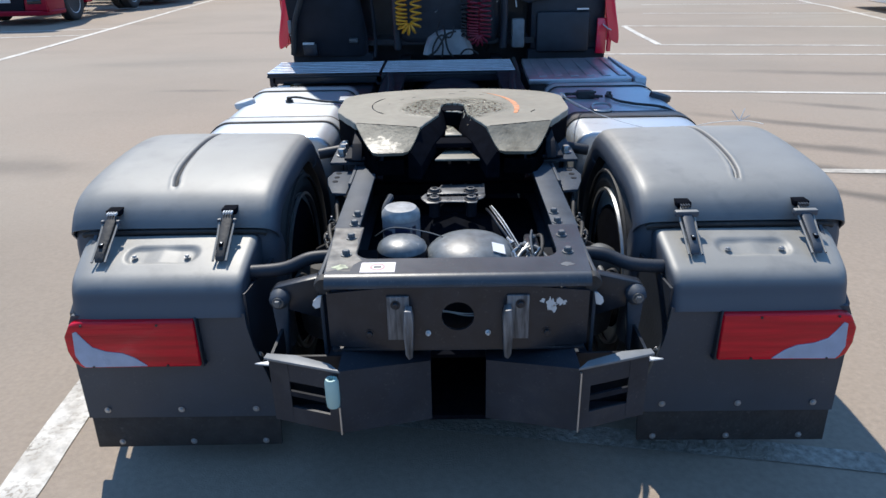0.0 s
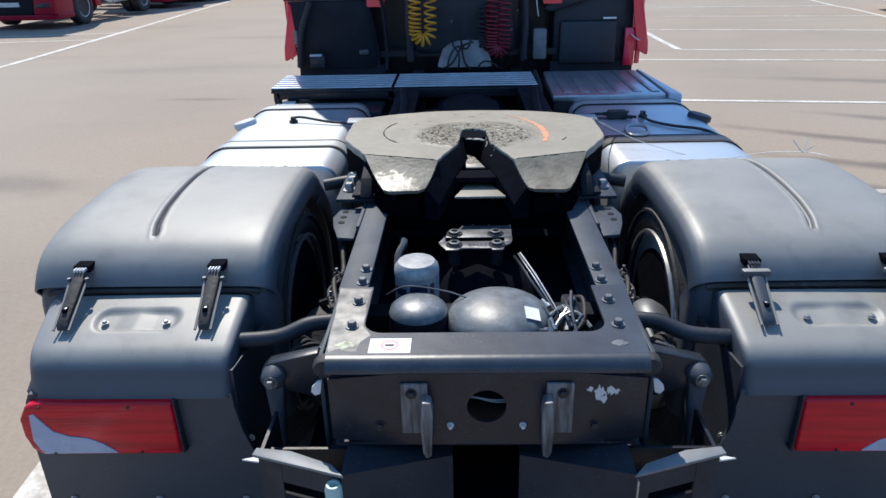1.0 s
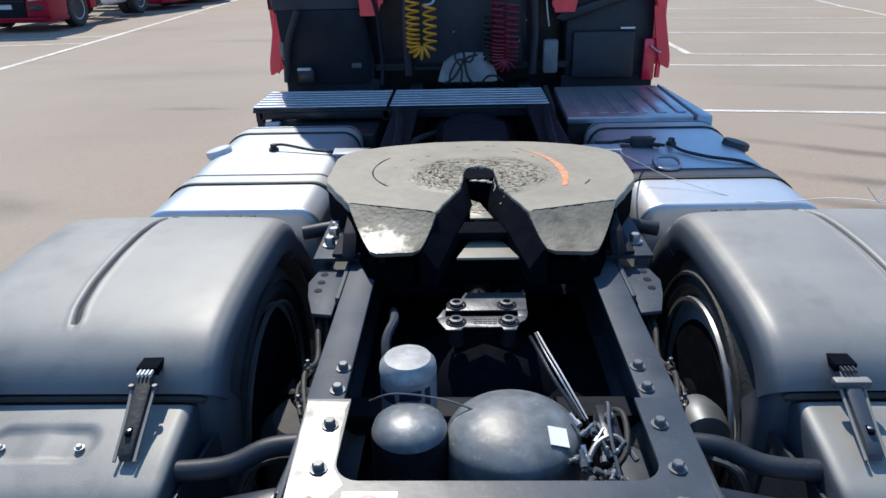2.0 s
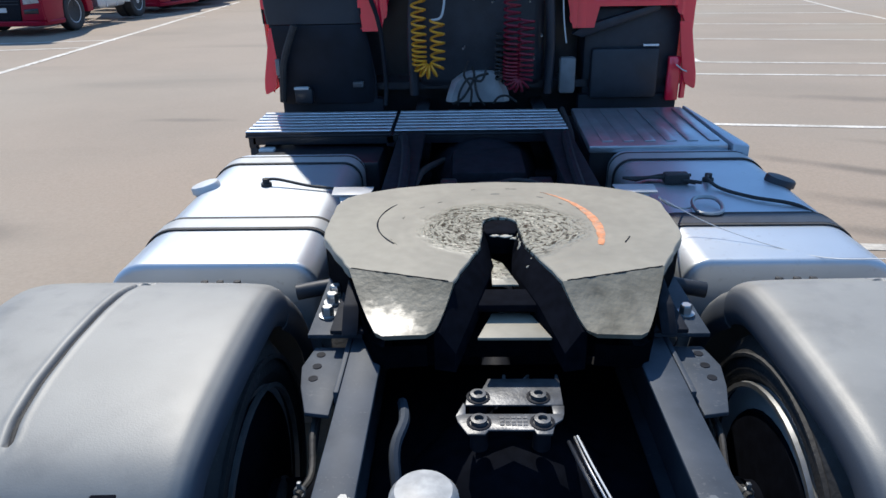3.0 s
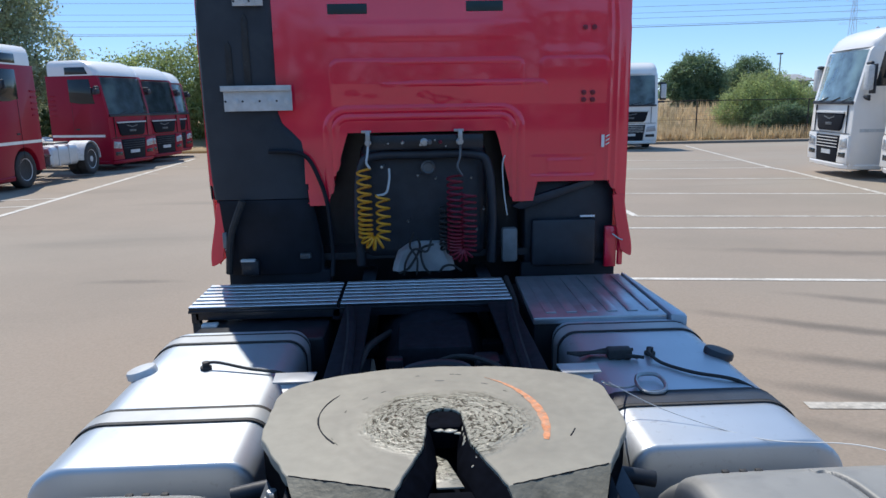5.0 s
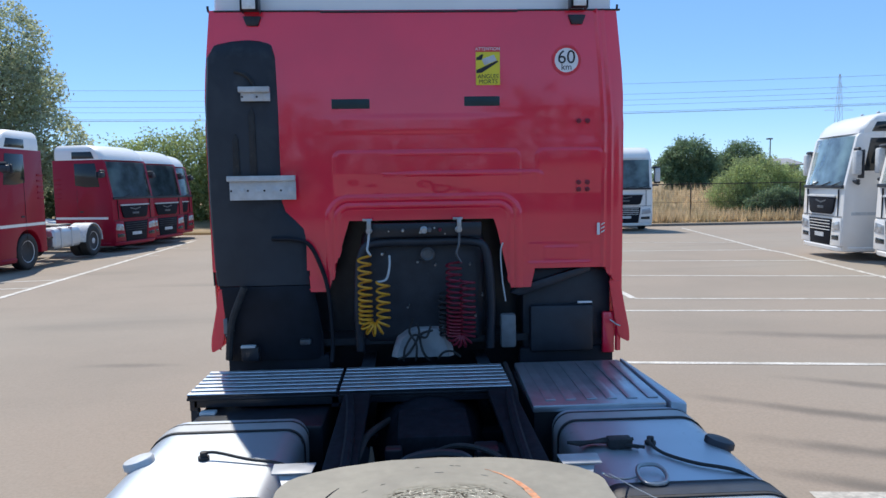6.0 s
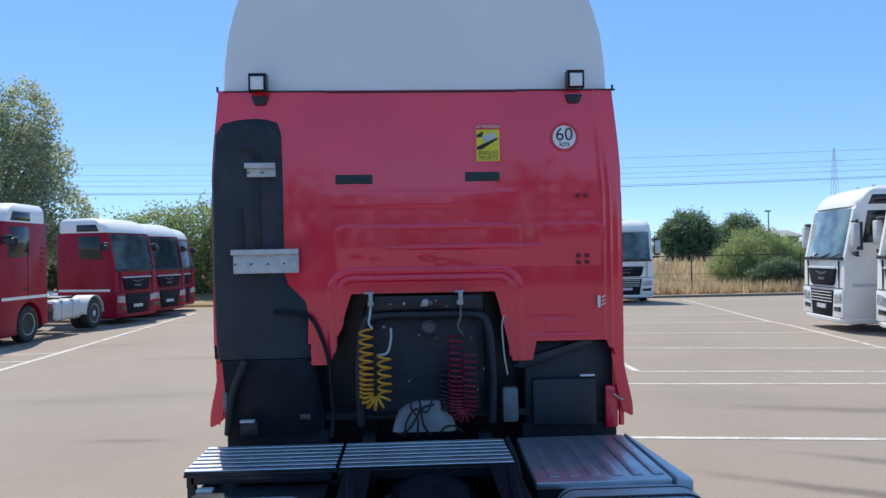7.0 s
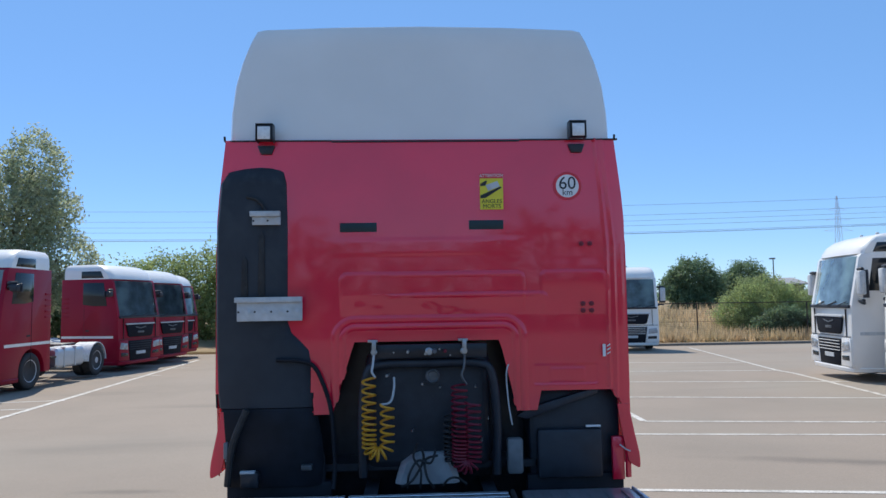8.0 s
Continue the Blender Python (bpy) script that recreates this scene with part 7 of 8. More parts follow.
part("socket", bm, DULLSTEEL, bar, "round grey socket")


# Small steel bits added for the glints in the engine opening.
for x, z, r in ((-0.02, 1.79, 0.012), (0.06, 1.815, 0.008), (-0.2, 1.8, 0.007), (0.12, 1.78, 0.007), (0.26, 1.6, 0.006), (-0.24, 1.67, 0.009), (0.33, 1.42, 0.006), (-0.04, 1.62, 0.008), (0.06, 1.6, 0.006), (-0.36, 1.5, 0.005), (0.29, 1.3, 0.007), (-0.1, 1.36, 0.006)):
    bm = bmesh.new()
    lathe(bm, [(r, 0.0), (r, -0.012), (r * 0.6, -0.016), (0.001, -0.016)], (x, 3.545, z), "y", 10)
    tube(bm, [(x, 3.545, z), (x + 0.01, 3.6, z), (x + 0.01, 3.66, z)], r * 0.5, 6)
    part("glint_bit", bm, STEEL, truck, "small bright bit added for a glint in the engine opening")


def coil_hose(name, material, x0, x1, ztop0, ztop1, zbot, r, turns, y, label):
    """A spiral air hose hanging in a U."""
    path = []
    half = (x1 - x0) / 2
    n = 60
    straight0, straight1 = ztop0 - (zbot + half), ztop1 - (zbot + half)
    bend = math.pi * half
    total = straight0 + bend + straight1
    steps = turns * 14
    pts = []
    # turns lie closer together towards the bottom
    for k in range(steps + 1):
        u = k / steps
        f = u + 0.06 * math.sin(2 * math.pi * u)
        d = f * total
        if d < straight0:
            c, tdir = Vector((x0, y, ztop0 - d)), Vector((0, 0, -1))
        elif d < straight0 + bend:
            a = (d - straight0) / half
            c = Vector((x0 + half - half * math.cos(a), y, zbot + half - half * math.sin(a)))
            tdir = Vector((math.sin(a), 0, -math.cos(a)))
        else:
            c, tdir = Vector((x1, y, zbot + half + (d - straight0 - bend))), Vector((0, 0, 1))
        side = tdir.cross(Vector((0, 1, 0))).normalized()
        ph = 2 * math.pi * turns * u
        pts.append(c + r * (math.cos(ph) * side + math.sin(ph) * Vector((0, 1, 0))))
    bm = bmesh.new()
    tube(bm, pts, 0.0068, 6)
    hose = part(name, bm, material, truck, label)
    return pts[0], pts[-1], hose


a, b, hose = coil_hose("coil_hose", YELLOW, -0.338, -0.238, 1.67, 1.52, 1.25, 0.036, 21, 3.47, "yellow spiral air hose hanging in a loop")
bm = bmesh.new()
tube(bm, smooth_path([(-0.31, 3.5, 1.79), (-0.315, 3.48, 1.74), (-0.32, 3.47, 1.7), a]), 0.0066, 6)
tube(bm, smooth_path([b, (-0.22, 3.5, 1.53), (-0.2, 3.52, 1.6), (-0.2, 3.55, 1.66)]), 0.0066, 6)
part("hose_end", bm, PALE, hose, "pale straight end of the hose")
a, b, hose = coil_hose("coil_hose", CRIMSON, 0.165, 0.24, 1.62, 1.52, 1.17, 0.042, 32, 3.49, "dark red spiral air hose hanging in a loop")
bm = bmesh.new()
tube(bm, smooth_path([(0.2, 3.5, 1.79), (0.195, 3.49, 1.72), (0.18, 3.48, 1.67), a]), 0.0066, 6)
part("hose_end", bm, DULLSTEEL, hose, "grey straight end of the hose")
a, b, hose = coil_hose("coil_cable", RUBBER, 0.11, 0.14, 1.45, 1.4, 1.2, 0.03, 18, 3.53, "black spiral electric cable")
bm = bmesh.new()
tube(bm, smooth_path([(0.455, 3.56, 1.72), (0.44, 3.55, 1.66), (0.45, 3.55, 1.5), (0.468, 3.55, 1.38)]), 0.0045, 6)
part("loose_cord", bm, PALE, truck, "thin white cord hanging at the cab's back")
# pale canister and cables low in the opening
bm = bmesh.new()
rings = []
for z, xl, xr, r in ((1.06, -0.2, 0.165, 0.03), (1.1, -0.19, 0.16, 0.03), (1.17, -0.165, 0.13, 0.03), (1.21, -0.11, 0.12, 0.03), (1.225, -0.06, 0.11, 0.02)):
    rings.append([(xl, 3.66, z), (xl, 3.56 + r, z), (xl + r, 3.565, z), (xr - r, 3.56, z), (xr, 3.56 + r, z), (xr, 3.66, z)])
loft(bm, rings)
part("washer_canister", bm, DIMPLATE, truck, "pale grey plastic canister behind the cab")
for pts in ([(-0.13, 1.05), (-0.12, 1.13), (-0.07, 1.2), (0.0, 1.19), (0.03, 1.26)], [(-0.06, 1.05), (-0.055, 1.15), (-0.095, 1.22), (-0.07, 1.3)],
            [(-0.16, 1.06), (-0.1, 1.1), (-0.04, 1.2), (-0.05, 1.27)], [(0.02, 1.05), (-0.02, 1.11), (-0.03, 1.2), (0.04, 1.23)], [(0.07, 1.06), (0.1, 1.1), (0.15, 1.1), (0.2, 1.07)]):
    bm = bmesh.new()
    tube(bm, smooth_path([(x, 3.52 - 0.02 * (k % 2), z) for k, (x, z) in enumerate(pts)]), 0.007, 6)
    part("hose", bm, RUBBER, truck, "black hose in front of the canister")
# Filler boxes added to keep the gap under the cab dark.
bm = bmesh.new()
box(bm, -1.15, -0.56, 3.6, 3.68, 0.6, 1.08, bevel=0.02)
part("lower_filler", bm, SHADEDBLACK, truck, "added black filler box that darkens the gap under the cab")
bm = bmesh.new()
box(bm, 0.56, 1.13, 3.64, 3.7, 0.6, 1.08, bevel=0.02)
part("lower_filler", bm, SHADEDBLACK, truck, "added black filler box that darkens the gap under the cab")
# right locker opening: dark plastic box with ledges, and grey pieces
bm = bmesh.new()
box(bm, 0.58, 1.12, 3.66, 3.9, 1.06, 1.56, bevel=0.03)
box(bm, 0.62, 1.0, 3.6, 3.66, 1.06, 1.34, bevel=0.02)
prism(bm, [(0.5, 1.42), (0.56, 1.46), (0.98, 1.58), (0.98, 1.54), (0.56, 1.4)], "y", 3.6, 3.65, 0.01)
locker = part("locker", bm, BLACKPLASTIC, truck, "black plastic locker behind the cab")
bm = bmesh.new()
box(bm, 0.90, 0.985, 3.585, 3.597, 1.352, 1.362)
part("bright_strip", bm, SIGNWHITE, locker, "bright reflecting strip")
bm = bmesh.new()
box(bm, 0.44, 0.53, 3.56, 3.62, 1.1, 1.3, bevel=0.015)
part("grey_module", bm, GREYPLASTIC, truck, "grey plastic module")
bm = bmesh.new()
box(bm, -1.05, -0.95, 3.5, 3.55, 1.075, 1.16, bevel=0.01)
block = part("latch_block", bm, CHASSIS, truck, "dark latch block with a bright top edge")
bm = bmesh.new()
box(bm, -1.05, -0.97, 3.496, 3.53, 1.155, 1.168, bevel=0.002)
part("bright_edge", bm, PALE, block, "bright top edge")
bm = bmesh.new()
box(bm, -1.15, -1.125, 3.53, 3.56, 1.23, 1.32, bevel=0.006)
part("side_clip", bm, GREYPLASTIC, truck, "grey clip beside the cover")
bm = bmesh.new()
box(bm, -0.72, -0.66, 3.52, 3.56, 1.16, 1.19, bevel=0.005)
part("latch_block", bm, DULLSTEEL, truck, "grey latch block under the intake")
bm = bmesh.new()
tube(bm, smooth_path([(-0.86, 3.545, 1.77), (-0.74, 3.54, 1.765), (-0.655, 3.545, 1.735), (-0.6, 3.555, 1.63), (-0.555, 3.555, 1.47), (-0.535, 3.54, 1.2), (-0.54, 3.5, 1.06)]), 0.012, 8)
part("hose", bm, SHADEDBLACK, truck, "thick black hose down the cab's back")
bm = bmesh.new()
tube(bm, smooth_path([(-1.13, 3.55, 1.08), (-1.1, 3.53, 1.3), (-1.02, 3.52, 1.5)]), 0.02, 8)
part("hose", bm, RUBBER, truck, "thick black hose down the cab's back")

# ---- parked trucks across the yard ----
def parked_truck(paint, roof_paint, name_label, visor):
    """A parked tractor truck, its front at y = 0 facing -y, the wheels on z = 0."""
    root = thing("parked_truck", name_label, "truck", group="parked trucks")
    hw = 1.2
    side = [(0.06, 0.32), (0.0, 0.5), (0.0, 1.0), (0.03, 1.9), (0.28, 3.15), (0.34, 3.24), (2.28, 3.24), (2.3, 0.42), (2.02, 0.42)] + [(1.42 + 0.59 * math.cos(a), 0.5 + 0.59 * math.sin(a)) for a in [radians(-5 + 190 * k / 12) for k in range(13)]] + [(0.8, 0.34)]
    bm = bmesh.new()
    prism(bm, side, "x", -hw, hw, 0.035, 3)
    part("cab", bm, paint, root, "painted cab body")
    bm = bmesh.new()
    rings = []
    for z, w, y0, y1 in ((3.24, 1.19, 0.3, 2.28), (3.34, 1.19, 0.33, 2.29), (3.52, 1.18, 0.46, 2.29), (3.66, 1.15, 0.66, 2.28), (3.74, 1.08, 0.9, 2.24), (3.765, 0.95, 1.05, 2.15)):
        r = 0.12
        rings.append([(-w + 0.25, y0, z), (0, y0 - 0.05, z), (w - 0.25, y0, z), (w - 0.06, y0 + 0.04, z), (w, y0 + 0.12, z), (w, y1 - r, z), (w - r, y1, z), (-w + r, y1, z), (-w, y1 - r, z), (-w, y0 + 0.12, z), (-w + 0.06, y0 + 0.04, z)])
    loft(bm, rings)
    part("roof", bm, roof_paint, root, "white high roof")
    bm = bmesh.new()
    rings = []
    for z, y in ((1.95, 0.03), (2.3, 0.1), (2.7, 0.18), (3.18, 0.275)):
        rings.append([(-1.185, y + 0.1, z), (-1.08, y + 0.01, z), (-0.6, y - 0.04, z), (0, y - 0.055, z), (0.6, y - 0.04, z), (1.08, y + 0.01, z), (1.185, y + 0.1, z)])
    loft(bm, rings, closed=False)
    bmesh.ops.solidify(bm, geom=list(bm.faces), thickness=0.02)
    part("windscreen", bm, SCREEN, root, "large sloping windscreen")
    bm = bmesh.new()
    box(bm, -1.13, 1.13, -0.03, 0.08, 1.86, 1.945, bevel=0.01)
    for x in (-0.7, 0.0, 0.6):
        tube(bm, [(x, -0.04, 1.93), (x + 0.45, -0.02, 2.03)], 0.014, 6)
    part("wiper_panel", bm, BLACKPLASTIC, root, "black panel under the windscreen")
    bm = bmesh.new()
    prism(bm, [(-0.78, 1.63), (0.78, 1.63), (0.68, 1.25), (0.58, 1.19), (-0.58, 1.19), (-0.68, 1.25)], "y", -0.035, 0.02, 0.012)
    upper = part("upper_grille", bm, BLACKGREASE, root, "black upper grille")
    bm = bmesh.new()
    box(bm, -0.82, 0.82, -0.05, -0.005, 1.632, 1.68, bevel=0.008)
    part("chrome_strip", bm, PALE, upper, "bright strip over the grille")
    bm = bmesh.new()
    box(bm, -0.18, 0.18, -0.045, -0.034, 1.33, 1.4, bevel=0.003)
    prism(bm, [(-0.3, 1.57), (0, 1.51), (0.3, 1.57), (0.3, 1.535), (0, 1.475), (-0.3, 1.535)], "y", -0.044, -0.034)
    part("badge", bm, DULLSTEEL, upper, "plain metal badge")
    bm = bmesh.new()
    prism(bm, [(-0.68, 1.07), (0.68, 1.07), (0.57, 0.38), (-0.57, 0.38)], "y", -0.04, 0.02, 0.01)
    lower = part("lower_grille", bm, BLACKGREASE, root, "black lower grille")
    for k in range(4):
        bm = bmesh.new()
        box(bm, -0.6, 0.6, -0.056, -0.038, 0.76 + 0.08 * k, 0.78 + 0.08 * k, bevel=0.005)
        part("grille_bar", bm, paint if visor else BLACKPLASTIC, lower)
    bm = bmesh.new()
    box(bm, -0.26, 0.26, -0.056, -0.04, 0.58, 0.69)
    part("blank_plate", bm, PALE, lower, "pale blank plate")
    bm = bmesh.new()
    box(bm, -1.14, 1.14, -0.014, 0.02, 1.13, 1.145)
    for x in (-0.92, 0.92):
        box(bm, x - 0.008, x + 0.008, -0.014, 0.02, 1.146, 1.84)
    part("panel_seam", bm, INK, root, "dark seams of the front panels")
    bm = bmesh.new()
    rings = []
    for z, d in ((0.245, 0.03), (0.265, 0.0), (0.345, -0.012), (0.372, 0.004)):
        rings.append([(-1.215 + d, 0.8, z), (-1.215 + d, 0.2, z), (-1.14 + d, 0.03 + d, z), (-0.95, -0.04 + d, z), (-0.5, -0.06 + d, z), (0.5, -0.06 + d, z), (0.95, -0.04 + d, z), (1.14 - d, 0.03 + d, z), (1.215 - d, 0.2, z), (1.215 - d, 0.8, z)])
    loft(bm, rings)
    bumper = part("bumper", bm, paint, root, "painted front bumper")
    for s in (-1, 1):
        bm = bmesh.new()
        prism(bm, [(s * 0.7, 1.1), (s * 1.17, 1.1), (s * 1.19, 0.385), (s * 0.6, 0.385)], "y", -0.034, 0.03, 0.014)
        part("bumper_corner", bm, paint, bumper)
        bm = bmesh.new()
        prism(bm, [(s * 0.74, 0.98), (s * 1.1, 1.03), (s * 1.14, 0.8), (s * 0.72, 0.76)], "y", -0.05, 0.02, 0.012)
        part("headlight", bm, HEADLAMP, root, "clear headlight")
        bm = bmesh.new()
        prism(bm, [(s * 0.7, 0.65), (s * 1.08, 0.67), (s * 1.08, 0.54), (s * 0.69, 0.54)], "y", -0.044, 0.02, 0.01)
        part("fog_light", bm, DARKGLASS, root, "fog light in the bumper")
        bm = bmesh.new()
        prism(bm, [(0.46, 2.3), (0.6, 3.12), (1.42, 3.12), (1.42, 2.36), (1.0, 2.3)], "x", s * 1.19, s * 1.206, 0.004)
        part("side_window", bm, DARKGLASS, root, "dark side window")
        bm = bmesh.new()
        prism(bm, [(0.62, 3.28), (1.5, 3.28), (1.5, 3.52), (0.74, 3.52)], "x", s * 1.18, s * 1.196, 0.004)
        part("upper_window", bm, DARKGLASS, root, "dark upper side panel")
        bm = bmesh.new()
        box(bm, s * 1.197 - 0.006, s * 1.197 + 0.01, 0.2, 2.26, 1.18, 1.26)
        part("side_stripe", bm, WHITE if not visor else PALE, root, "pale stripe along the door")
        bm = bmesh.new()
        box(bm, s * 1.2 - 0.004, s * 1.2 + 0.008, 1.36, 1.366, 0.6, 2.9)
        box(bm, s * 1.2 - 0.004, s * 1.2 + 0.012, 1.15, 1.3, 1.42, 1.47)
        part("door_edge", bm, INK, root, "door seam and handle")
        for k in range(5):
            bm = bmesh.new()
            box(bm, s * 1.2 - 0.004, s * 1.2 + 0.014, 1.98, 2.28, 1.9 + 0.16 * k, 1.96 + 0.16 * k, bevel=0.004)
            part("vent_fin", bm, paint, root)
        bm = bmesh.new()
        box(bm, min(s * 1.34, s * 1.56), max(s * 1.34, s * 1.56), 0.1, 0.26, 2.2 if visor else 2.62, 2.8, bevel=0.04)
        looking = part("mirror", bm, PALE if visor else BLACKPLASTIC, root, "large outside mirror with pale cover")
        bm = bmesh.new()
        box(bm, min(s * 1.31, s * 1.59), max(s * 1.31, s * 1.59), 0.262, 0.3, 2.12 if visor else 2.6, 2.82, bevel=0.015)
        part("mirror_frame", bm, BLACKPLASTIC, looking, "black mirror frame")
        for z, dz in ((2.84, 0.0), (2.02 if visor else 2.72, 0.03)):
            bm = bmesh.new()
            tube(bm, smooth_path([(s * 1.17, 0.36, z - 0.04), (s * 1.3, 0.2, z + dz), (s * 1.5, 0.2, z + dz)]), 0.045, 8)
            part("mirror_arm", bm, BLACKPLASTIC, looking, "black mirror arm")
        wheel_parts(root, s * 1.03, 1.42, s, 0.49, 0.49, 0.3, False)
        wheel_parts(root, s * 0.9, 5.02, s, 0.49, 0.49, 0.28, True)
        bm = bmesh.new()
        rings = [[(s * x, y + 2.85 - 1.5, z + 0.0) for x, y, z in tank_section(1, i, yy)] for yy, i in ((1.3, 0.06), (1.36, 0.0), (2.75, 0.0), (2.8, 0.06))]
        loft(bm, rings)
        for yy in (3.0, 3.6):
            box(bm, min(s * 0.58, s * 1.225), max(s * 0.58, s * 1.225), yy, yy + 0.05, 0.45, 1.03)
        part("side_tank", bm, ALU, root, "silver side tank")
        bm = bmesh.new()
        arch = [(5.02 + 0.58 * math.cos(a), 0.49 + 0.58 * math.sin(a)) for a in [math.pi * k / 12 for k in range(13)]]
        arch += [(5.02 + 0.55 * math.cos(a), 0.49 + 0.55 * math.sin(a)) for a in [math.pi * k / 12 for k in range(12, -1, -1)]]
        prism(bm, arch, "x", s * 0.6, s * 1.2)
        part("fender", bm, PALE, root, "pale grey rear fender")
        bm = bmesh.new()
        side_box(bm, s, 0.3, 0.38, 0.6, 5.8, 0.7, 0.95)
        part("frame_rail", bm, CHASSIS, root, "black frame rail")
        for k in range(2):
            bm = bmesh.new()
            box(bm, min(s * 0.95, s * 1.2), max(s * 0.95, s * 1.2), 2.32, 2.62, 0.45 + 0.3 * k, 0.5 + 0.3 * k)
            part("side_step", bm, CHASSIS, root, "black access step")
    bm = bmesh.new()
    box(bm, -0.5, 0.5, 4.2, 5.0, 1.0, 1.06, bevel=0.02)
    part("fifth_wheel", bm, DULLSTEEL, root, "dull steel coupling plate")
    bm = bmesh.new()
    box(bm, -1.0, 1.0, 2.4, 2.8, 0.95, 1.0)
    part("catwalk", bm, ALURIB, root, "aluminium catwalk")
    if visor:
        for x in (-0.75, 0.1):
            bm = bmesh.new()
            lathe(bm, [(0.05, 0), (0.05, 0.1), (0.03, 0.13), (0.001, 0.13)], (x, 1.3, 3.73), "z", 12)
            part("roof_beacon", bm, PALE, root, "small roof lamp")
    return root


def park(x, y, heading):
    """heading: degrees of the nose's direction, counted from +x."""
    return pose(x, y, ground_z(y), 0, 0, heading + 90)


red = parked_truck(REDFAR, WHITE, "red tractor truck with white roof parked in a row", False)
red.matrix_basis = park(-11.7, 17.7, -92.5)
for x, y, h in ((-10.0, 25.4, -14), (-9.95, 28.6, -14), (-10.45, 31.6, -14)):
    copy_thing(red, park(x, y, h))
white = parked_truck(WHITE, WHITE, "white tractor truck with black grille parked in a bay", True)
white.matrix_basis = park(11.05, 17.95, 172)
copy_thing(white, park(10.9, 14.6, 172))
copy_thing(white, park(9.55, 30.4, -96))

# ---- edge of the yard ----
bm = bmesh.new()
box(bm, 5.5, 60, 33.9, 34.15, ground_z(34) - 0.1, ground_z(34) + 0.12, bevel=0.02)
tagged(part("kerb", bm, KERB), "low stone kerb at the yard's edge", "kerb", kind="structure")
bm = bmesh.new()

def field_z(y):
    """The field climbs a low bank behind the fence."""
    u = min(1.0, max(0.0, (y - 36.6) / 11.5))
    return ground_z(34) + 0.1 + 0.011 * (y - 34) + 1.15 * u * u * (3 - 2 * u)


bmesh.ops.create_grid(bm, x_segments=40, y_segments=60, size=0.5, matrix=Matrix.LocRotScale((20, 64.2, 0), None, (160, 60, 1)))
for v in bm.verts:
    v.co.z = field_z(v.co.y)
    if v.co.y > 37:
        v.co.z += 0.25 * noise.noise(Vector((v.co.x, v.co.y, 0)) * 0.15)
tagged(part("field", bm, DRYGRASS), "dry yellow grass field behind the fence", "field", kind="structure")
random.seed(11)
verts, faces = [], []
for k in range(12000):
    y = 34.8 + 14 * random.random() ** 2
    x = random.uniform(6, 34)
    h, w, a = random.uniform(0.2, 0.75), random.uniform(0.02, 0.05), random.uniform(0, math.pi)
    n = len(verts)
    lx, ly = random.uniform(-0.2, 0.2), random.uniform(-0.2, 0.2)
    z = field_z(y)
    verts += [(x - w * math.cos(a), y - w * math.sin(a), z - 0.1), (x + w * math.cos(a), y + w * math.sin(a), z - 0.1), (x + lx, y + ly, z + h)]
    faces.append((n, n + 1, n + 2))
me = bpy.data.meshes.new("dry_grass_blades")
me.from_pydata(verts, [], faces)
me.materials.append(DRYGRASS)
tagged(new("dry_grass", me), "tall dry straw-coloured grass", "grass", kind="stuff")

F = ground_z(34) + 0.1
fence = thing("wire_fence", "rusty wire mesh fence on thin steel posts", "fence", (14, 36.2, F))
FENCE = mat("fence_steel", (0.05, 0.042, 0.036), 0.7, metal=0.3)
bm = bmesh.new()
tube(bm, [(0, 0, 0), (0, 0, 1.98)], 0.035, 8)
post = to_mesh("post", bm, FENCE)
for x in (8.95, 14.9, 20.87, 26.85, 32.8):
    put("post", post, fence, Matrix.Translation((x, 36.2, F)))
bm = bmesh.new()
for z in (0.15, 1.0, 1.96):
    tube(bm, [(6, 36.2, F + z), (34, 36.2, F + z)], 0.024 if z > 1.5 else 0.008, 6)
for k in range(240):
    x = 6 + 28 * k / 240
    tube(bm, [(x, 36.2, F + 0.1), (x, 36.2, F + 1.96)], 0.0028, 3, caps=False)
for k in range(14):
    tube(bm, [(6, 36.2, F + 0.2 + 0.11 * k), (34, 36.2, F + 0.2 + 0.11 * k)], 0.0028, 3, caps=False)
part("fence_mesh", bm, FENCE, fence, "thin wire mesh")


# ---- trees and bushes ----
def crown_mesh(name, blobs, count, leaf, material, seed, droop=0.0):
    """Many small leaf clumps spread through rounded masses. blobs: centre and radii."""
    rng = np.random.default_rng(seed)
    verts, faces = [], []
    vol = np.array([b[3] * b[4] * b[5] for b in blobs]) ** 0.75
    pick = rng.choice(len(blobs), size=count, p=vol / vol.sum())
    for i in pick:
        cx, cy, cz, rx, ry, rz = blobs[i]
        d = rng.normal(size=3)
        d /= np.linalg.norm(d)
        r = rng.uniform(0.35, 1.0) ** 0.4 * (1 + 0.12 * math.sin(7 * d[0] + 5 * d[2] + seed) + 0.1 * rng.normal())
        p = np.array([cx + rx * d[0] * r, cy + ry * d[1] * r, cz + rz * d[2] * r - droop * rng.random() ** 2])
        for _ in range(3):
            q = p + rng.normal(size=3) * leaf * 1.1
            u = rng.normal(size=3)
            u /= np.linalg.norm(u)
            w = np.cross(u, rng.normal(size=3))
            w /= np.linalg.norm(w) + 1e-9
            L, W = leaf * rng.uniform(0.6, 1.3), leaf * rng.uniform(0.3, 0.6)
            n = len(verts)
            verts += [tuple(q - u * L), tuple(q + w * W), tuple(q + u * L), tuple(q - w * W)]
            faces.append((n, n + 1, n + 2, n + 3))
    me = bpy.data.meshes.new(name)
    me.from_pydata(verts, [], faces)
    me.materials.append(material)
    return me


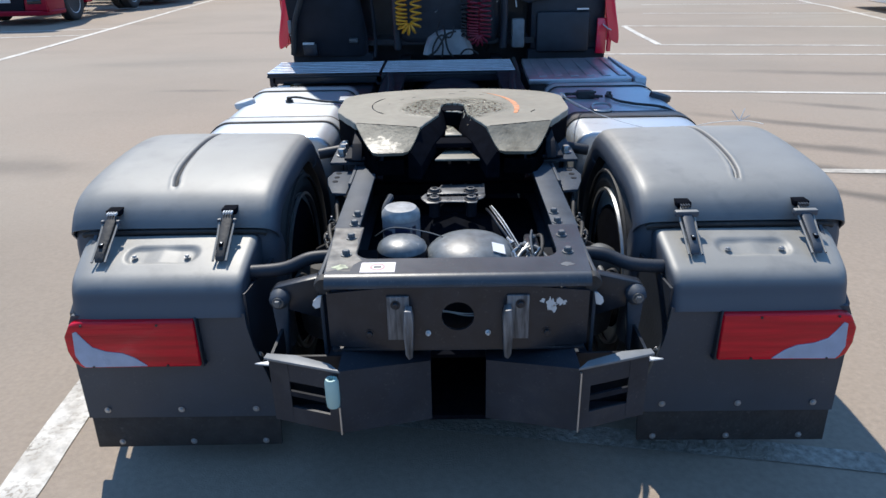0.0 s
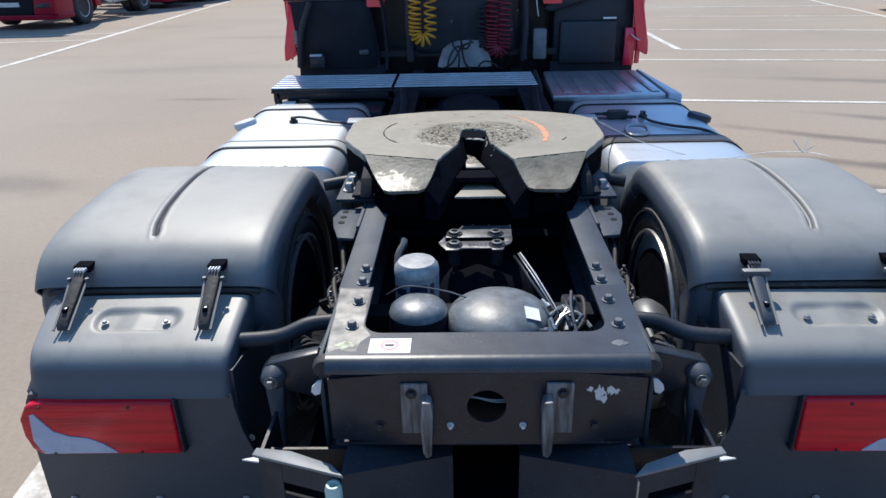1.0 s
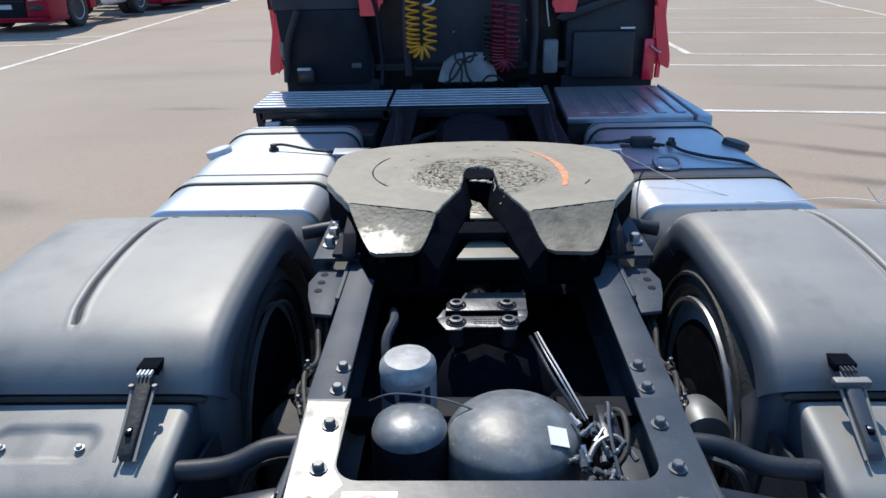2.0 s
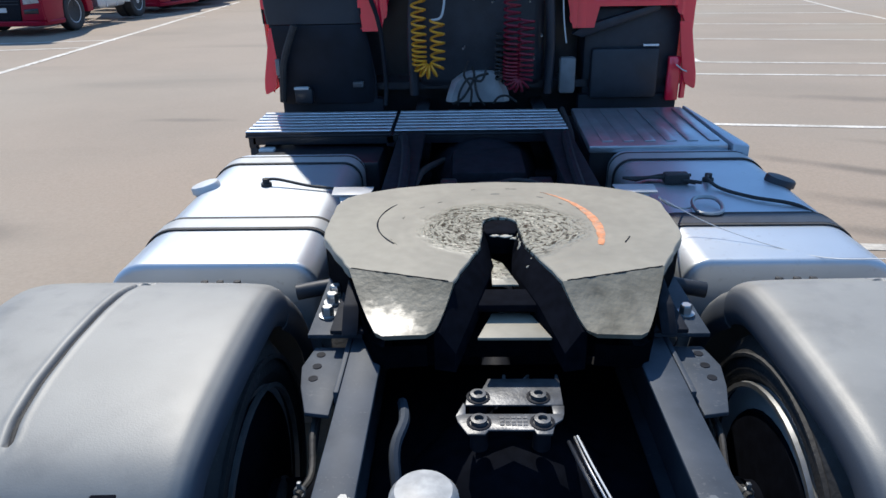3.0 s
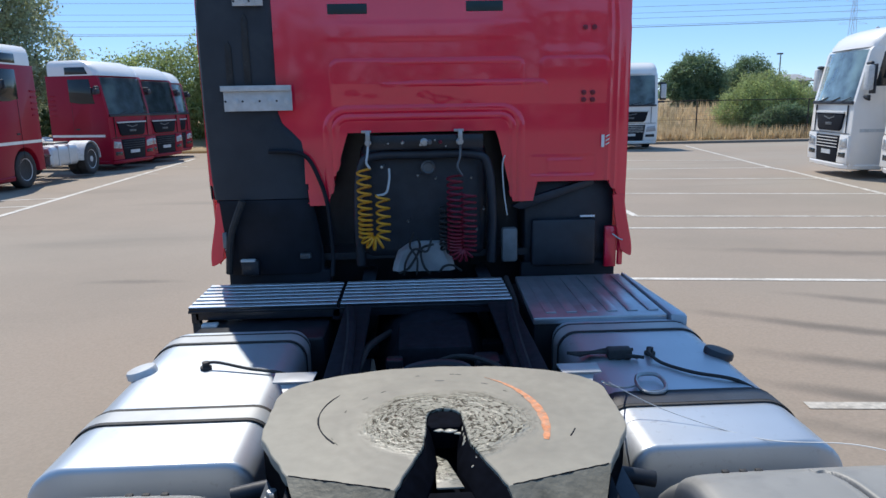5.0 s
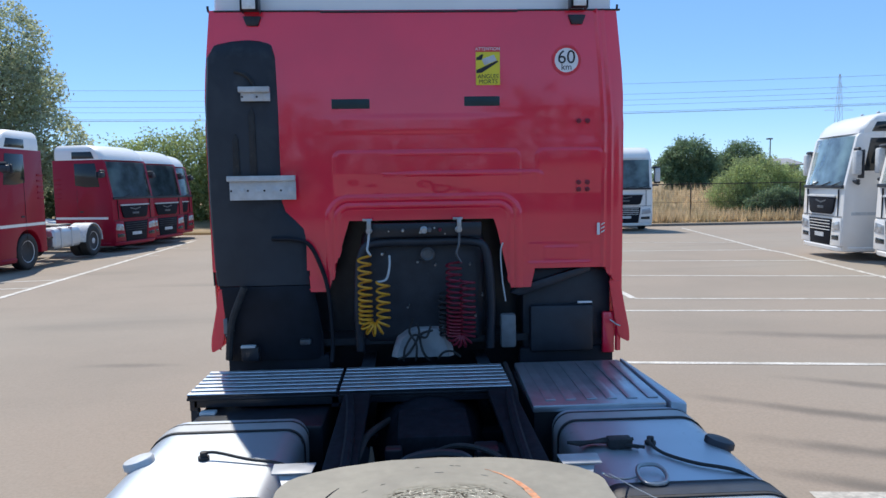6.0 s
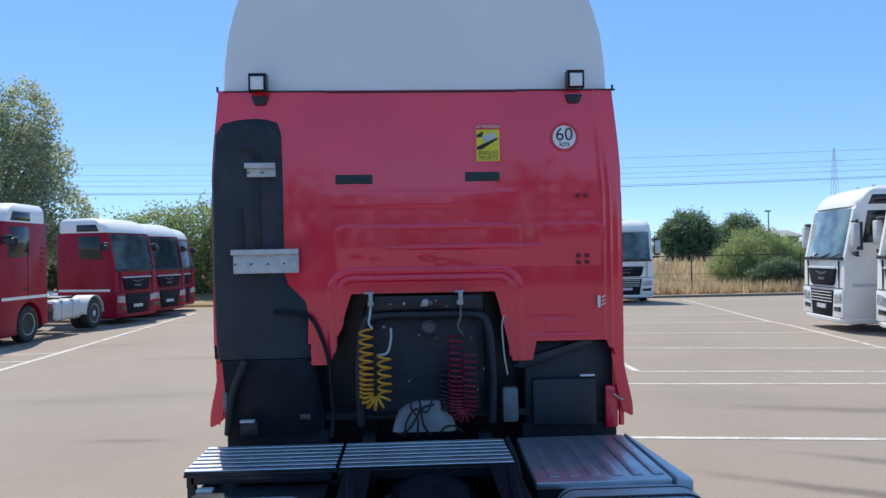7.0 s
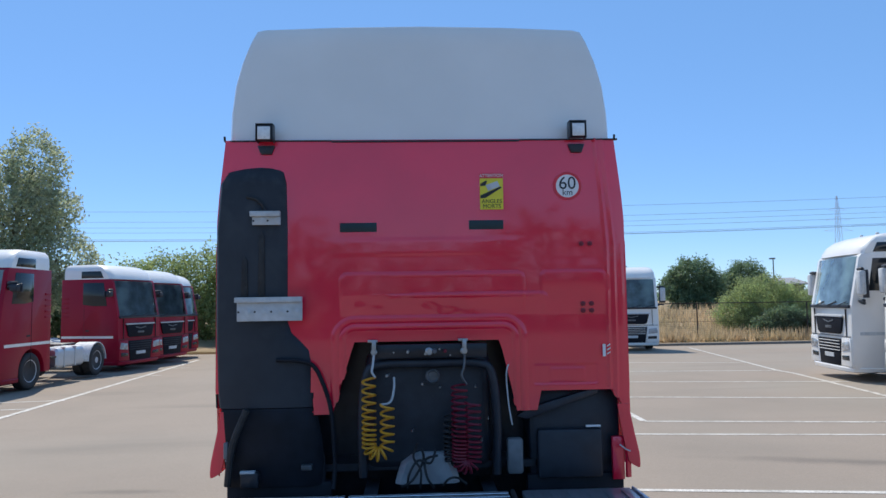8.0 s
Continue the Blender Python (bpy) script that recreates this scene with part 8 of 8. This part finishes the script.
def tree(kind, label, category, at, blobs, count, leaf, material, trunk_h, trunk_r, seed, droop=0.0):
    at = (at[0], at[1], ground_z(min(at[1], 60)))
    root = thing(kind, label, category, at)
    random.seed(seed)
    bm = bmesh.new()
    x, y, z = at
    tube(bm, smooth_path([(x, y, z - 0.1), (x + 0.1, y, z + trunk_h * 0.5), (x - 0.05, y + 0.1, z + trunk_h)]), [trunk_r * (1 - 0.45 * k / 12) for k in range(13)], 10)
    for bx, by, bz, rx, ry, rz in blobs:
        start = Vector((x, y, z + trunk_h * random.uniform(0.5, 1.0)))
        end = Vector((x + bx, y + by, z + bz))
        mid = (start + end) / 2 + Vector((random.uniform(-0.3, 0.3), random.uniform(-0.3, 0.3), 0.3))
        pts = smooth_path([start, mid, end])
        tube(bm, pts, [trunk_r * 0.45 * (1 - 0.85 * k / (len(pts) - 1)) for k in range(len(pts))], 7)
    part("trunk", bm, BARK, root, "brown trunk with limbs")
    me = crown_mesh("crown", [(x + b[0], y + b[1], z + b[2], b[3], b[4], b[5]) for b in blobs], count, leaf, material, seed, droop)
    put("crown", me, root, None, "leafy crown with gaps")
    return root


tree("willow_tree", "tall silvery-green willow tree behind the parked trucks", "tree", (-19.3, 33, G),
     [(0, 0, 6.9, 2.6, 2.2, 2.6), (1.4, 0, 9.2, 1.3, 1.3, 1.7), (-2.5, 0, 7.4, 2.4, 2.0, 2.6), (3.1, -0.5, 4.8, 1.5, 1.5, 1.3), (1.7, 0, 7.2, 1.7, 1.6, 1.5), (-4, 0.5, 4.6, 2.8, 2, 2.4), (0.5, -0.6, 3.7, 2.8, 1.8, 2.0), (3.6, -0.4, 3.2, 1.3, 1.1, 1.0)], 15000, 0.1, LEAF, 4.0, 0.35, 3, 0.5)
tree("willow_tree", "silvery-green willow leaning over the trucks", "tree", (-27, 36, G),
     [(0, 0, 7, 4, 3, 4), (3, 0, 9, 2.5, 2, 2.5), (-3, 0, 5, 3, 2, 3)], 5000, 0.16, LEAF, 3.5, 0.3, 5, 0.5)
tree("hedge_tree", "green bushy tree behind the red trucks", "tree", (-15.2, 41, G),
     [(0, 0, 3.2, 2.6, 2.0, 2.2), (2.6, 0.4, 3.6, 2.2, 1.8, 2.2), (-2.4, 0, 2.6, 2.0, 1.6, 2.0), (4.8, 0, 3.4, 2.2, 1.8, 2.3), (1.0, -0.6, 1.6, 3.6, 1.4, 1.6), (4.4, -0.6, 1.4, 2.2, 1.4, 1.5)], 14000, 0.1, LEAFLIGHT, 2.0, 0.25, 8)
tree("hedge_tree", "dark green bushes behind the red trucks", "bush", (-22.5, 40, G),
     [(0, 0, 2.2, 3.0, 1.6, 2.2), (4, 0.4, 2.2, 2.6, 1.5, 2.0), (-4, 0.4, 2.2, 2.6, 1.5, 2.0)], 4500, 0.15, LEAFDARK, 1.6, 0.2, 9)
tree("hedge_tree", "light green bushes at the far edge of the yard", "bush", (-8.5, 43, G),
     [(0, 0, 2.2, 3.0, 1.6, 2.3), (3.5, 0.4, 2.0, 2.6, 1.5, 2.0)], 3600, 0.15, LEAFLIGHT, 1.6, 0.2, 10)
tree("round_tree", "round dark green tree beyond the field", "tree", (22.3, 55, G),
     [(0, 0, 4.2, 1.7, 1.6, 1.55), (-1.2, 0.2, 3.5, 1.2, 1.2, 1.2), (1.3, 0, 3.5, 1.25, 1.2, 1.3), (0, -0.3, 2.4, 2.1, 1.3, 1.2), (0, -0.3, 1.3, 1.9, 1.1, 1.1)], 11000, 0.1, LEAFDARK, 2.2, 0.2, 12)
tree("round_tree", "dark green tree beside the lamp post", "tree", (29.0, 60, G),
     [(0, 0, 4.3, 1.6, 1.5, 1.5), (-1.2, 0, 3.4, 1.3, 1.2, 1.3), (1.2, 0, 3.2, 1.4, 1.3, 1.4), (0, 0, 1.8, 2.2, 1.2, 1.4)], 8000, 0.1, LEAFDARK, 2.0, 0.2, 13)
tree("field_bush", "large light green bush behind the wire fence", "bush", (20.6, 40.5, G),
     [(0, 0, 2.2, 2.0, 1.5, 1.5), (-1.5, -0.2, 1.4, 1.4, 1.2, 1.2), (1.7, 0, 1.7, 1.6, 1.3, 1.4), (0.2, -0.5, 1.0, 2.6, 1.1, 1.0), (0.3, -0.7, 0.5, 2.9, 1.0, 0.7)], 15000, 0.062, LEAFLIGHT, 0.8, 0.1, 14)
tree("field_bush", "grey-green bush behind the wire fence", "bush", (24.4, 41.5, G),
     [(0, 0, 1.5, 1.5, 1.2, 1.3), (1.2, 0, 1.2, 1.2, 1.1, 1.1), (-0.8, -0.3, 0.9, 1.4, 0.9, 0.8), (0.4, -0.3, 0.5, 2.0, 0.9, 0.6)], 7000, 0.065, LEAF, 0.7, 0.1, 15)
tree("field_bush", "low dark green bush behind the wire fence", "bush", (20.6, 37.7, G),
     [(0, 0, 1.05, 1.3, 0.7, 0.8), (-1.1, 0, 0.75, 0.9, 0.6, 0.6), (1.2, 0, 0.8, 1.0, 0.6, 0.7)], 7000, 0.06, LEAFDARK, 0.5, 0.08, 16)
random.seed(21)
blobs = [(random.uniform(-60, 130), random.uniform(118, 135), random.uniform(0.8, 2.2), random.uniform(4, 9), 3, random.uniform(1.4, 3.2)) for k in range(34)]
me = crown_mesh("far_trees", blobs, 6500, 0.42, LEAFDARK, 30)
tagged(new("far_trees", me), "low dark line of distant trees", "trees", kind="stuff")

# Unseen hedge added behind the camera to darken reflections in the cab paint.
random.seed(33)
blobs = [(-40 + 4.2 * k, random.uniform(-27, -23), random.uniform(1.5, 3.4), random.uniform(2.6, 4), 2, random.uniform(2.2, 4)) for k in range(20)]
me = crown_mesh("unseen_hedge", blobs, 5200, 0.36, LEAFDARK, 44)
tagged(new("unseen_hedge", me), "unseen dark hedge added behind the truck to darken reflections", "hedge", kind="stuff")

# ---- distance: house, street lamp, power line ----
house = thing("house", "low pale house with grey roof beyond the field", "house", (36, 72, 0))
bm = bmesh.new()
box(bm, 33, 40, 70, 76, 0, 3.4)
wall = part("wall", bm, KERB, house, "pale rendered wall")
bm = bmesh.new()
prism(bm, [(69.5, 3.3), (73, 4.0), (76.5, 3.3), (76.5, 3.2), (69.5, 3.2)], "x", 32.5, 40.5)
part("roof", bm, ROOFTILE, house, "grey pitched roof")
for x in (34.2, 36.2, 38.2):
    bm = bmesh.new()
    box(bm, x, x + 0.9, 69.96, 70.05, 1.2, 2.4)
    part("window", bm, DARKGLASS, house, "dark window")
lamp = thing("street_lamp", "slim grey street lamp beyond the field", "lamp", (30.6, 58, 0))
bm = bmesh.new()
tube(bm, [(30.6, 58, 0), (30.6, 58, 5.2)], [0.07, 0.045], 8)
part("pole", bm, DULLSTEEL, lamp, "grey steel pole")
bm = bmesh.new()
box(bm, 30.3, 30.75, 57.85, 58.15, 5.2, 5.32, bevel=0.03)
part("lamp_head", bm, DULLSTEEL, lamp, "flat lamp head")
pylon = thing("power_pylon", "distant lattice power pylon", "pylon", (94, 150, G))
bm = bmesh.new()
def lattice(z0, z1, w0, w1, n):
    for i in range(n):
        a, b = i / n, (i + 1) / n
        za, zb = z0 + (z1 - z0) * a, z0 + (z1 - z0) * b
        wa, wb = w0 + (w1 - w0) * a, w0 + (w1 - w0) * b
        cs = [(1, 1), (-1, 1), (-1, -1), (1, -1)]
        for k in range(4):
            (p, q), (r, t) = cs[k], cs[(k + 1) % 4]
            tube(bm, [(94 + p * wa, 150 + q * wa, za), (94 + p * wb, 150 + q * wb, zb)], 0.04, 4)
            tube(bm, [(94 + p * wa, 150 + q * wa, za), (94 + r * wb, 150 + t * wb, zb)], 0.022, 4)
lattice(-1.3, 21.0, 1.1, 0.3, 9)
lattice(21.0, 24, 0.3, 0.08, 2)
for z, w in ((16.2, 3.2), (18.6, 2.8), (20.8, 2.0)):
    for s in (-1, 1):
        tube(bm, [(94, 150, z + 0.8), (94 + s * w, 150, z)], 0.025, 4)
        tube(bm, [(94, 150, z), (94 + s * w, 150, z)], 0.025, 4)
part("lattice", bm, HAZEDGALV, pylon, "thin grey steel lattice")
lines = thing("power_lines", "thin overhead power lines across the sky", "power line", (0, 150, G))
for z, y in ((15.9, 143), (16.6, 147), (17.2, 157), (17.7, 144), (20.0, 156), (20.6, 150), (22.8, 150)):
    bm = bmesh.new()
    tube(bm, [(x, y, z + 2.2 * ((x - 94) / 190 + 1) ** 2 * 0.0 + 1.6 * (((x + 20) / 115) ** 2) - 1.0) for x in range(-140, 231, 12)], 0.035, 5)
    part("wire", bm, WIRE, lines)
